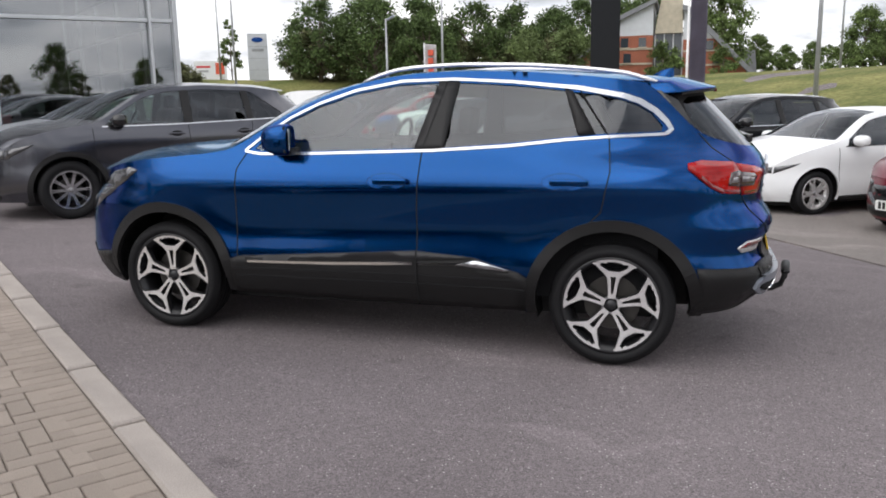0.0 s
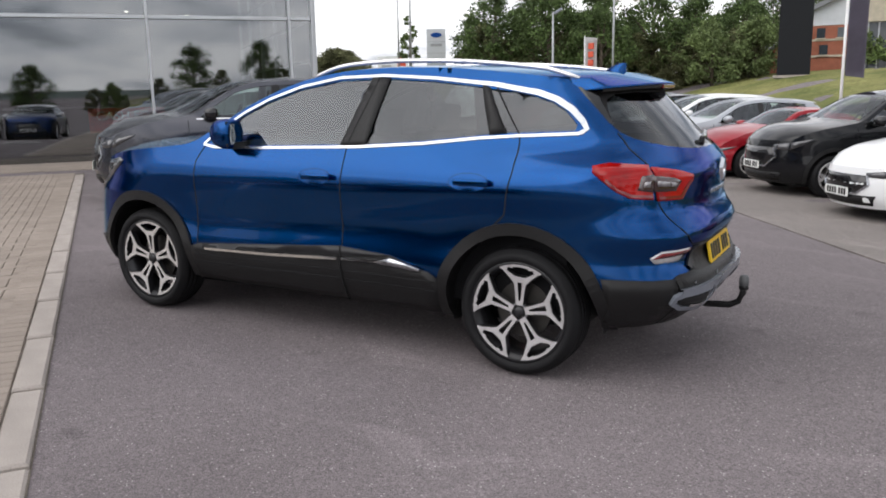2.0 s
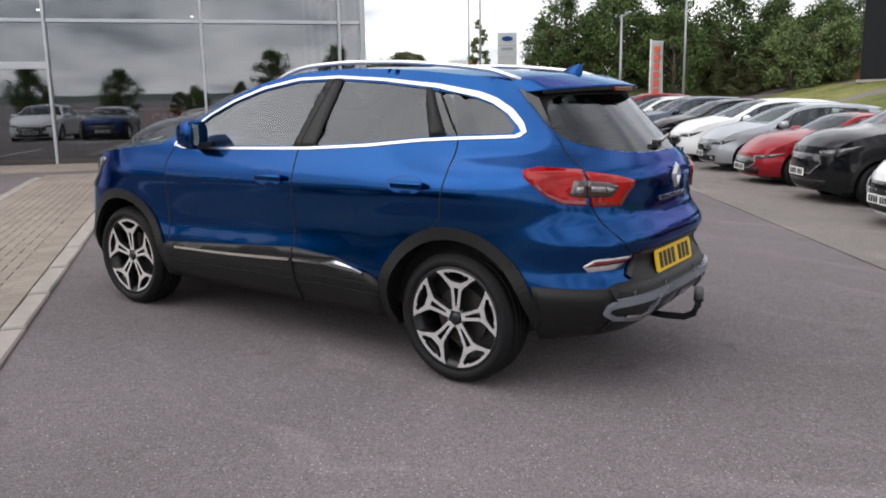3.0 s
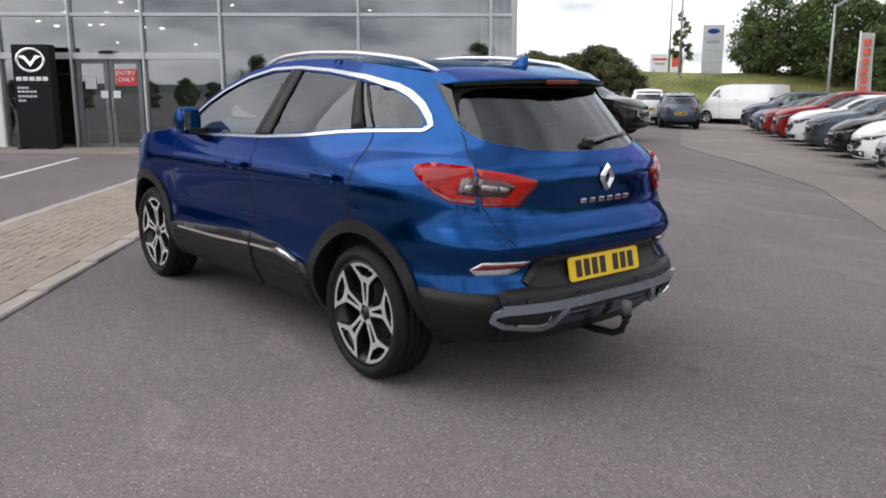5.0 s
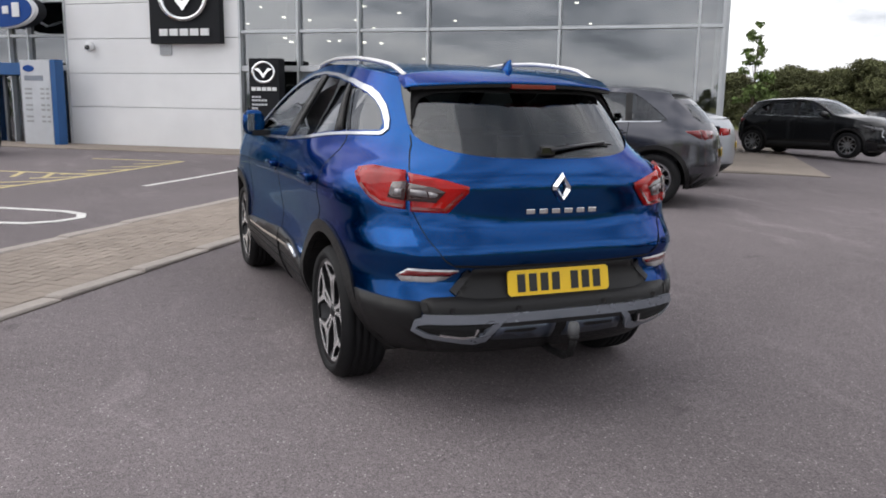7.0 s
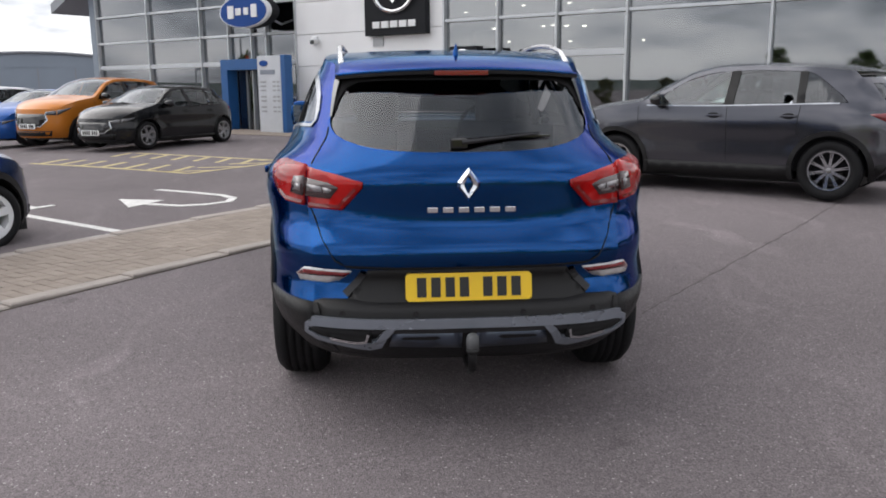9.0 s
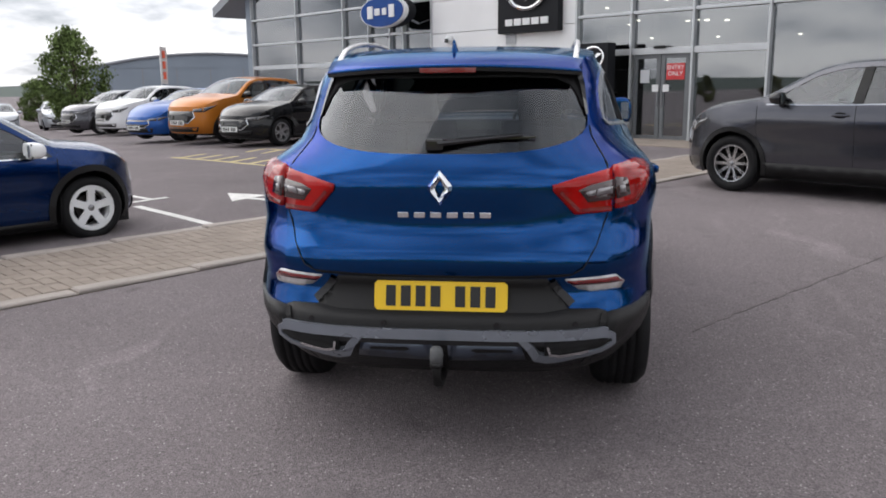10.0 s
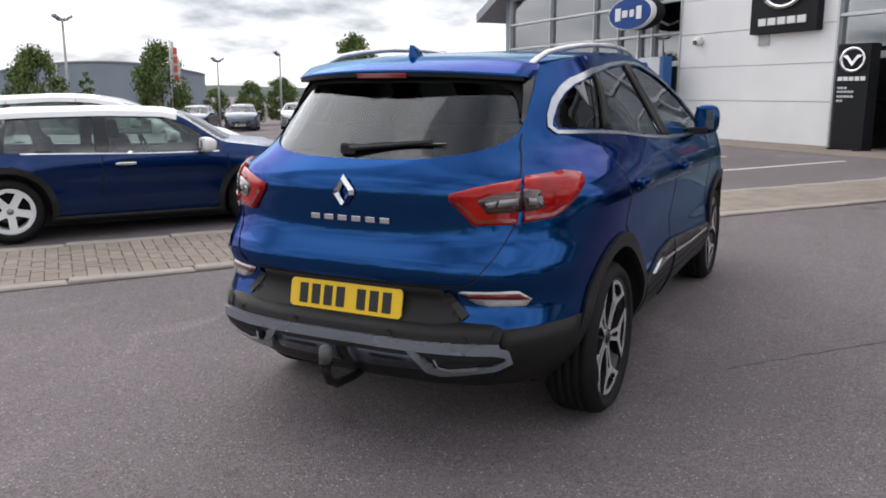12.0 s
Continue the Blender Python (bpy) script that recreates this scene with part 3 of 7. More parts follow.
def wheel_meshes(r, rim, style, facemat, backmat):
    key = (round(r, 3), style, facemat)
    if key in WHEELS:
        return WHEELS[key]
    w = 0.112
    got = {}

    def keep(name, bm, material, smooth=False):
        me = bpy.data.meshes.new(name)
        bm.to_mesh(me)
        bm.free()
        me.materials.append(material)
        if smooth:
            me.shade_smooth()
        got[name] = me

    bm = bmesh.new()
    ri = rim + 0.006
    prof = [(ri, -w + 0.012), (ri + 0.012, -w - 0.002), ((ri + r) / 2, -w - 0.008), (r - 0.03, -w), (r - 0.008, -w + 0.022)]
    grooves = (-0.055, -0.018, 0.018, 0.055)
    for y in grooves:
        prof += [(r, y - 0.007), (r - 0.008, y - 0.004), (r - 0.008, y + 0.004), (r, y + 0.007)]
    prof += [(r - 0.008, w - 0.022), (r - 0.03, w), ((ri + r) / 2, w + 0.006), (ri, w - 0.012)]
    keep("tyre", lathe(bm, prof, 48), M["tyre"], True)
    bm = bmesh.new()
    lathe(bm, [(rim - 0.012, -w + 0.016), (rim + 0.008, -w + 0.006), (rim + 0.010, -w + 0.02), (rim - 0.02, -w + 0.03), (rim - 0.035, -0.02), (rim - 0.03, w - 0.02), (rim + 0.008, w - 0.012)], 40)
    keep("rim", bm, M[facemat] if style in ("white5", "five") else M[backmat], True)
    bm = bmesh.new()
    lathe(bm, [(0.0, -0.015), (rim * 0.58, -0.015), (rim * 0.58, 0.01), (0.0, 0.01)], 32)
    keep("brake_disc", bm, M["disc"])

    hub, outr = -w + 0.030, -w + 0.012

    def face_at(a, b):
        q = math.hypot(a, b) / rim
        return Vector((a, hub + (outr - hub) * min(1.0, q) ** 1.6, b))

    def cast(name, outline, holes, material, back, deep, step=0.035):
        """A casting with openings, dished towards the hub."""
        v, f = flat_mesh(outline, holes, (), step)
        keep(name, sheet(v, f, lambda a, b: face_at(a, b) + Vector((0, back, 0)), False, deep, lambda a, b: face_at(a, b) + Vector((0, back + deep, 0))), material)

    def polar(q, a):
        return (q * math.cos(a), q * math.sin(a))

    if style == "vee":
        def spoke(g, reach):
            """Outline and openings of a Y spoke, grown by g."""
            half = [(0.036, 0.020 + g), (0.100, 0.025 + g), (0.152, 0.033 + g), (0.172 - g, 0.050 + g), (0.215 - g, 0.098 + g), (0.224, 0.117 + g)]
            arcs = [(reach * math.cos(a), reach * math.sin(a)) for a in np.linspace(-0.475, 0.475, 9)]
            out = [(x, -y) for x, y in half] + arcs + half[::-1]
            slot = [(0.062, -0.005 + g / 2), (0.150, -0.014 + g), (0.160 - g, -0.014 + g), (0.160 - g, 0.014 - g), (0.150, 0.014 - g), (0.062, 0.005 - g / 2)]
            hole = [(0.190 + g, -0.030 + g), (0.217, -0.076 + g), (0.234, -0.072 + g), (0.232 - g, -0.045), (0.240 - g, -0.040), (0.243 - g, 0.0), (0.240 - g, 0.040), (0.232 - g, 0.045), (0.234, 0.072 - g), (0.217, 0.076 - g), (0.190 + g, 0.030 - g)]
            return [(y, x) for x, y in out][::-1], [[(y, x) for x, y in slot][::-1], [(y, x) for x, y in hole][::-1]]
        out, holes = spoke(0.0, 0.258)
        cast("spoke", out, holes, M[facemat], 0.0, 0.003)
        out, holes = spoke(0.003, 0.262)
        cast("spoke_casting", out, holes, M[backmat], 0.003, 0.034)
    else:
        disc = [polar(rim * 1.0, a) for a in np.linspace(0, 2 * math.pi, 41)[:-1]]
        holes = []
        nn = 10 if style == "multi" else 5
        for k in range(nn):
            a = math.pi / 2 + (k + 0.5) * 2 * math.pi / nn
            if style == "multi":
                holes.append([polar(rim * 0.26, a), polar(rim * 0.60, a - 0.20), polar(rim * 0.91, a - 0.225), polar(rim * 0.93, a), polar(rim * 0.91, a + 0.225), polar(rim * 0.60, a + 0.20)])
                b = a + math.pi / nn
                holes.append([polar(rim * 0.52, b), polar(rim * 0.90, b - 0.035), polar(rim * 0.90, b + 0.035)])
            elif style == "white5":
                holes.append([polar(rim * 0.34, a - 0.12), polar(rim * 0.58, a - 0.34), polar(rim * 0.84, a - 0.42), polar(rim * 0.88, a), polar(rim * 0.84, a + 0.42), polar(rim * 0.58, a + 0.34), polar(rim * 0.34, a + 0.12)])
            else:
                holes.append([polar(rim * 0.30, a), polar(rim * 0.62, a - 0.36), polar(rim * 0.92, a - 0.30), polar(rim * 0.93, a), polar(rim * 0.92, a + 0.30), polar(rim * 0.62, a + 0.36)])
                b = a + math.pi / nn
                holes.append([polar(rim * 0.62, b), polar(rim * 0.92, b - 0.13), polar(rim * 0.92, b + 0.13)])
        cast("wheel_face", disc, holes, M[facemat], 0.0, 0.03, 0.05)
    bm = bmesh.new()
    lathe(bm, [(0.0, hub - 0.010), (0.022, hub - 0.009), (0.030, hub - 0.002), (0.034, hub + 0.010), (0.052, hub + 0.012), (0.054, hub + 0.03)] if style == "vee" else [(0.0, hub - 0.010), (0.024, hub - 0.008), (0.032, hub), (0.034, hub + 0.03)], 24)
    keep("hub_cap", bm, M["darkalloy"] if style == "vee" else M["gunmetal"], True)
    bm = bmesh.new()
    a = math.pi / 2 + math.pi / 5
    rod(bm, (0.046 * math.cos(a), hub - 0.002, 0.046 * math.sin(a)), (0.046 * math.cos(a), hub + 0.02, 0.046 * math.sin(a)), 0.007, n=6)
    if style == "vee":
        keep("wheel_bolt", bm, M["gunmetal"])
    else:
        bm.free()
    WHEELS[key] = got
    return got


def add_wheels(car, wb, r, rim, half, style, facemat="alloy", backmat="darkalloy", turns=(7, 30, 53, 76), rise=None):
    got = wheel_meshes(r, rim, style, facemat, backmat)
    for k, (x, s) in enumerate(((0, -1), (0, 1), (-wb, -1), (-wb, 1))):
        hub = new("wheel")
        hub.empty_display_size = 0.1
        hub.parent = car
        hub.matrix_basis = pose(x, s * (half - 0.112), r + (rise(x) if rise else 0.0), 0, turns[k], 0 if s < 0 else 180)
        for name, me in got.items():
            for q in range(5 if name in ("spoke", "spoke_casting", "wheel_bolt") else 1):
                ob = part(name, me, None, hub)
                if q:
                    ob.matrix_basis = Matrix.Rotation(2 * math.pi * q / 5, 4, "Y")


def rounded(bm, cx, cy, cz, sx, sy, sz, lean=0.0, bevel=0.05):
    return box(bm, cx, cy, cz, sx, sy, sz, bevel, Matrix.Rotation(lean, 4, "Y"))


def add_cabin(car, sh, half, front_seat, rear_seat, floor, belt, simple=False):
    """Tub, dashboard, steering wheel and seats inside the body."""
    tub = bmesh.new()
    x0, x1 = sh.cowl - 0.15, sh.xr_top + 0.08
    w = half - 0.11
    vs = [tub.verts.new(p) for p in ((x0, -w, belt), (x1, -w, belt), (x1, w, belt), (x0, w, belt), (x0, -w, floor), (x1, -w, floor), (x1, w, floor), (x0, w, floor))]
    for q in ((4, 5, 6, 7), (0, 4, 7, 3), (1, 2, 6, 5), (0, 1, 5, 4), (3, 7, 6, 2)):
        tub.faces.new([vs[i] for i in q])
    part("cabin_tub", tub, M["trimcloth"], car)
    bm = bmesh.new()
    rounded(bm, sh.cowl + 0.28, 0, belt - 0.10, 0.5, 2 * w - 0.02, 0.26, 0.1, 0.07)
    part("dashboard", bm, M["trimcloth"], car)
    for x, ys in ((front_seat, (-0.37, 0.37)), (rear_seat, (-0.40, 0.40) if not simple else (-0.36, 0.36))):
        for y in ys:
            bm = bmesh.new()
            k = min(1.0, (sh.top(x + 0.2) - 0.10 - floor) / 1.12) * (1.0 if simple else 0.78 if x == rear_seat else 0.93)
            rounded(bm, x - 0.15, y, floor + 0.30 * k, 0.52, 0.50, 0.20, 0.05, 0.06)
            rounded(bm, x + 0.16, y, floor + 0.62 * k, 0.16, 0.48, 0.62 * k, 0.22, 0.06)
            rounded(bm, x + 0.26, y, floor + 1.02 * k, 0.10, 0.26, 0.18, 0.15, 0.04)
            part("seat", bm, M["trimcloth"], car, smooth=True)
    bm = bmesh.new()
    ring = [(0.18 * math.cos(a), 0.18 * math.sin(a)) for a in np.linspace(0, 2 * math.pi, 17)]
    tube(bm, [Vector((sh.cowl + 0.66 + 0.35 * b, 0.37 + a, belt + 0.02 + 0.93 * b)) for a, b in ring], 0.015, 6)
    part("steering_wheel", bm, M["plastic"], car)


def body(car, sh, material, windows, seams, names, tail_holes=(), step=0.07, screen_edge=0.93, lining=True, nose_holes=(), roofmat=None):
    """Sides cut into panels by the seams, tail, nose and the strip over the top."""
    out = sh.outline()
    holes = [w for _, w, _, _ in windows]
    v, f = flat_mesh(out, holes, seams, step)
    c = v[f].mean(1)
    idx = np.zeros(len(f), int)
    for sm in seams:
        t = sorted((z, x) for x, z in sm)
        idx += c[:, 0] > np.interp(c[:, 1], [a for a, _ in t], [b for _, b in t])
    for s in (-1, 1):
        base = sh.side(s)
        for k, name in enumerate(names):
            if (idx == k).any():
                part(name, sheet(v, f[idx == k], base, s > 0), material, car, smooth=True)
        ch = Chart(base, -s)
        for name, w, g, _ in windows:
            ch.patch(name, w, g, car, step=0.12, off=-0.006)
        for sm in seams:
            ch.ribbon("panel_gap", sm, 0.007, M["gap"], car, off=0.0012, deep=0.003)
        if lining:
            tight, roof = [], max(z for _, z in out)
            for w in holes:
                cx, cz = sum(p[0] for p in w) / len(w), sum(p[1] for p in w) / len(w)
                tight.append([(cx + (x - cx) * 1.012, cz + (z - cz) * 1.02) for x, z in w])
            v2, f2 = flat_mesh([(x, z - (0.025 if z > 0.85 * roof else 0.0)) for x, z in out], tight, (), 0.11)
            part("side_lining", sheet(v2, f2, lift(base, -0.026, -s), s < 0), M["trimcloth"], car)
    for name, base, zmin, zmax, hl, flip in (("tailgate", sh.tail, sh.zb, sh.zr, tail_holes, False), ("front_bumper", sh.nose, sh.zb, sh.zf, nose_holes, True)):
        zs = np.linspace(zmin, zmax, 48 if name == "tailgate" else 10)
        wd = (lambda z: SB * sh.wide(z)) if flip else (lambda z: sh.share(z) * sh.tailw(z))
        o = [(-wd(zmin) + 2 * wd(zmin) * t, float(zmin)) for t in np.linspace(0, 1, 24)]
        o += [(wd(z), float(z)) for z in zs[1:]]
        o += [(wd(zmax) - 2 * wd(zmax) * t, float(zmax)) for t in np.linspace(0, 1, 24)[1:]]
        o += [(-wd(z), float(z)) for z in zs[::-1][1:-1]]
        v3, f3 = flat_mesh(o, [h for h, _ in hl], (), step)
        part(name, sheet(v3, f3, base, flip), material, car, smooth=True)
        for h, g in hl:
            Chart(base, 1 if not flip else -1).patch("rear_window" if not flip else "front_panel", h, g, car, step=0.05, off=-0.006)
    xs = np.unique(np.r_[np.linspace(sh.xf_top, sh.cowl, 14), np.linspace(sh.cowl, sh.head, 9), np.linspace(sh.head, sh.xr_top, 18)])
    ss = np.r_[-1, -screen_edge, np.linspace(-0.8, 0.8, 11), screen_edge, 1]
    for name, lo, hi, mt, cols in (
        ("bonnet", sh.xf_top, sh.cowl, material, None),
        ("windscreen", sh.cowl, sh.head, M["clearglass"], "mid"),
        ("screen_pillar", sh.cowl, sh.head, material if roofmat is None else M["darkplastic"], 0),
        ("screen_pillar", sh.cowl, sh.head, material if roofmat is None else M["darkplastic"], len(ss) - 2),
        ("roof", sh.head, sh.xr_top, roofmat or material, None),
    ):
        bm = bmesh.new()
        use = [x for x in xs if lo - 1e-6 <= x <= hi + 1e-6]
        grid = [[bm.verts.new(sh.over(x, s)) for s in ss] for x in use]
        for a, b in zip(grid[:-1], grid[1:]):
            for k in range(len(ss) - 1):
                edge = k in (0, len(ss) - 2)
                if (cols == "mid" and edge) or (isinstance(cols, int) and k != cols):
                    continue
                bm.faces.new((a[k], b[k], b[k + 1], a[k + 1]))
        bmesh.ops.delete(bm, geom=[q for q in bm.verts if not q.link_faces], context="VERTS")
        bmesh.ops.recalc_face_normals(bm, faces=bm.faces[:])
        if sum(fc.normal.z for fc in bm.faces) < 0:
            bmesh.ops.reverse_faces(bm, faces=bm.faces[:])
        part(name, bm, mt, car, smooth=True)
    if lining:
        bm = bmesh.new()
        use = [x for x in xs if x >= sh.head - 1e-6]
        grid = [[bm.verts.new(sh.over(x, s) - Vector((0, 0, 0.04))) for s in (-0.96, -0.5, 0, 0.5, 0.96)] for x in use]
        for a, b in zip(grid[:-1], grid[1:]):
            for k in range(4):
                bm.faces.new((a[k], a[k + 1], b[k + 1], b[k]))
        part("headlining", bm, M["palecloth"], car)
    bm = bmesh.new()
    lo = -sh.wb - 0.55
    box(bm, (lo + sh.xr_top) / 2 + 0.1, 0, sh.zb + 0.02, sh.xr_top - lo, 1.22, 0.16)
    box(bm, -sh.wb / 2, 0, sh.zb + 0.06, sh.wb - 2 * sh.arch, 1.46, 0.14)
    part("underbody", bm, M["plastic"], car)
    for cx in (0.0, -sh.wb):
        for s in (-1, 1):
            bm = bmesh.new()
            ra = sh.arch + 0.004
            rows = []
            for a in np.linspace(math.pi + 0.25, -0.25, 20):
                w1 = sh.width(cx + ra * math.cos(a), max(sh.zb, sh.r + ra * math.sin(a))) - 0.012
                rows.append([bm.verts.new((cx + ra * math.cos(a), s * yy, sh.r + sh.rise(cx) + ra * math.sin(a))) for yy in (w1, w1 - 0.36)])
            for p, q in zip(rows[:-1], rows[1:]):
                bm.faces.new((p[0], q[0], q[1], p[1]))
            bm.faces.new([q[1] for q in rows])
            part("arch_liner", bm, M["plastic"], car)


def bars(parent, count, width, height, place, material, name="plate_character", split=0):
    """Plain bars in place of characters."""
    gap = width / count
    for k in range(count):
        bm = bmesh.new()
        a = -width / 2 + gap * (k + 0.5) if not split else -width / 2 + width / (count + 0.65) * (k + 0.5 + (0.65 if k >= split else 0.0))
        prism(bm, [(a - gap * 0.30, -height / 2), (a + gap * 0.30, -height / 2), (a + gap * 0.30, height / 2), (a - gap * 0.30, height / 2)], 0.003, place)
        part(name, bm, material, parent)


def add_plate(car, x, y, z, face, sign, width=0.52, height=0.112, tilt=0.0, count=7):
    """Number plate that faces along x by sign."""
    bm = bmesh.new()

    def place(a, b, h):
        return Vector((x + sign * h + tilt * b, y + sign * a, z + b))

    r = 0.012
    prism(bm, [(-width / 2 + r, -height / 2), (width / 2 - r, -height / 2), (width / 2, -height / 2 + r), (width / 2, height / 2 - r), (width / 2 - r, height / 2), (-width / 2 + r, height / 2), (-width / 2, height / 2 - r), (-width / 2, -height / 2 + r)], 0.008, place)
    pl = part("number_plate", bm, face, car, "number plate with plain dark bars")
    def raised(a, b, h):
        return place(a, b, h + 0.0082)
    bars(pl, count, width * 0.86, height * 0.70, raised, M["ink"], split=4)
    return pl


def add_mirror(car, x, y, z, s, material, size=1.0, reach=0.13, half=0.115):
    bm = bmesh.new()
    r = bmesh.ops.create_uvsphere(bm, u_segments=16, v_segments=10, radius=1.0)
    for q in r["verts"]:
        c = q.co
        k = 0.8 if c.x > 0 else 1.0
        q.co = Vector((min(c.x, 0.40) * 0.12 * size, math.copysign(abs(c.y) ** 0.65, c.y) * half * size, math.copysign(abs(c.z) ** 0.7, c.z) * 0.082 * size))
    mid = Vector((x, y + s * reach * size, z))
    bmesh.ops.translate(bm, verts=bm.verts[:], vec=mid)
    mir = part("door_mirror", bm, material, car, smooth=True)
    turn = Matrix.Rotation(-s * 0.30, 4, "Z")
    bm = bmesh.new()
    box(bm, mid.x + 0.044 * size, mid.y, z, 0.008, 1.45 * half * size, 0.112 * size, 0.003, turn)
    part("mirror_glass", bm, M["mirror"], mir)
    bm = bmesh.new()
    box(bm, mid.x + 0.036 * size, mid.y, z, 0.012, 1.72 * half * size, 0.140 * size, 0.005)
    part("mirror_rim", bm, M["plastic"], mir)
    bm = bmesh.new()
    box(bm, x, y + s * 0.03, z - 0.065 * size, 0.11 * size, 0.12 * size, 0.04 * size, 0.012)
    part("mirror_foot", bm, M["plastic"], mir)


def arc(cx, cz, r, a0, a1, n=20):
    return [(cx + r * math.cos(a), cz + r * math.sin(a)) for a in np.linspace(a0, a1, n)]


def arch_trim(car, sh, s, width, material, label=""):
    ch = Chart(sh.side(s), -s)
    for cx in (0.0, -sh.wb):
        phi = math.asin((sh.zb - sh.r) / (sh.arch + width / 2))
        ch.ribbon("arch_cladding", arc(cx, sh.r + sh.rise(cx), sh.arch + width / 2 - 0.004, math.pi - phi, phi, 24), width, material, car, label, off=0.012, deep=0.03, step=0.06)


def generic_spec(kind, wb, fo, ro, h, half, r):
    """A body in proportion to its length and height."""
    L = fo + wb + ro
    f = lambda t: -wb - fo + t * L
    tops = {
        "suv": ((0.012, 0.555), (0.06, 0.62), (0.15, 0.67), (0.24, 0.70), (0.295, 0.725), (0.42, 0.935), (0.49, 0.982), (0.60, 0.993), (0.75, 0.972), (0.88, 0.924), (0.94, 0.895)),
        "hatch": ((0.012, 0.50), (0.06, 0.58), (0.15, 0.645), (0.24, 0.69), (0.285, 0.715), (0.43, 0.94), (0.51, 0.985), (0.60, 0.995), (0.74, 0.97), (0.88, 0.92), (0.94, 0.89)),
        "mini": ((0.01, 0.55), (0.05, 0.63), (0.12, 0.67), (0.22, 0.70), (0.29, 0.725), (0.385, 0.925), (0.43, 0.97), (0.60, 0.985), (0.80, 0.975), (0.93, 0.95), (0.965, 0.935)),
        "van": ((0.01, 0.40), (0.05, 0.50), (0.14, 0.57), (0.155, 0.585), (0.27, 0.90), (0.32, 0.96), (0.45, 0.99), (0.75, 0.99), (0.97, 0.98), (0.985, 0.975)),
        "roadster": ((0.012, 0.47), (0.06, 0.57), (0.16, 0.67), (0.27, 0.73), (0.34, 0.755), (0.44, 0.955), (0.50, 0.985), (0.58, 0.985), (0.68, 0.90), (0.76, 0.78), (0.94, 0.74)),
        "saloon": ((0.012, 0.48), (0.06, 0.57), (0.16, 0.655), (0.25, 0.70), (0.295, 0.72), (0.42, 0.93), (0.50, 0.985), (0.58, 0.995), (0.68, 0.96), (0.82, 0.79), (0.94, 0.74)),
    }
    tails = {
        "suv": ((0.16, -0.05), (0.24, -0.01), (0.34, 0.0), (0.5, -0.005), (0.6, -0.012), (0.69, -0.03), (0.8, -0.062), (0.895, -0.10)),
        "hatch": ((0.14, -0.05), (0.22, -0.008), (0.34, 0.0), (0.5, -0.005), (0.62, -0.02), (0.7, -0.035), (0.8, -0.07), (0.89, -0.10)),
        "mini": ((0.14, -0.03), (0.22, -0.002), (0.34, 0.0), (0.5, -0.005), (0.62, -0.018), (0.75, -0.03), (0.935, -0.07)),
        "van": ((0.14, -0.02), (0.2, 0.0), (0.4, 0.0), (0.7, -0.003), (0.975, -0.012)),
        "roadster": ((0.16, -0.04), (0.26, -0.004), (0.4, 0.0), (0.55, -0.005), (0.66, -0.018), (0.74, -0.035)),
        "saloon": ((0.15, -0.04), (0.24, -0.004), (0.4, 0.0), (0.55, -0.003), (0.66, -0.012), (0.74, -0.03)),
    }
    t0 = tops[kind][0]
    front = [(0.13 * h, f(0.02)), (0.22 * h, f(0.0)), (0.36 * h, f(0.0)), (t0[1] * 0.9 * h, f(0.006)), (t0[1] * h, f(t0[0]))]
    zb = 0.145 * h if kind != "van" else 0.12 * h
    belt = {"mini": 0.655, "hatch": 0.665}.get(kind, 0.69) * h
    q = {"van": 0.10, "suv": 0.24}.get(kind, 0.26)
    wide = [(0.1 * h, half - 0.09), (0.18 * h, half - 0.045), (0.30 * h, half - 0.02), (0.42 * h, half - 0.025), (0.56 * h, half), (0.64 * h, half - 0.012), (0.72 * h, half - 0.05), (0.86 * h, half - 0.05 - q * 0.55), (1.0 * h, half - 0.05 - q)]
    cowl, head = f(tops[kind][4][0]), f(tops[kind][6][0] - 0.02)
    ar = 0.95 if kind != "van" else 0.4
    bow = 0.2345 * L / 4.5
    top = [(f(a) + bow * max(0.0, 1 - (a - tops[kind][0][0]) / 0.20), b * h) for a, b in tops[kind]]
    sh = Shape(wb, r, wide, top, [(a * h, f(1 + b)) for a, b in tails[kind]], front, zb, r + 0.055, cowl, head, ar=ar * L / 4.5, af=L / 4.5, pr=((0.0, 2.6), (3.0, 2.6)) if kind != "van" else ((0.0, 3.5), (3.0, 3.5)))
    return sh, f, belt


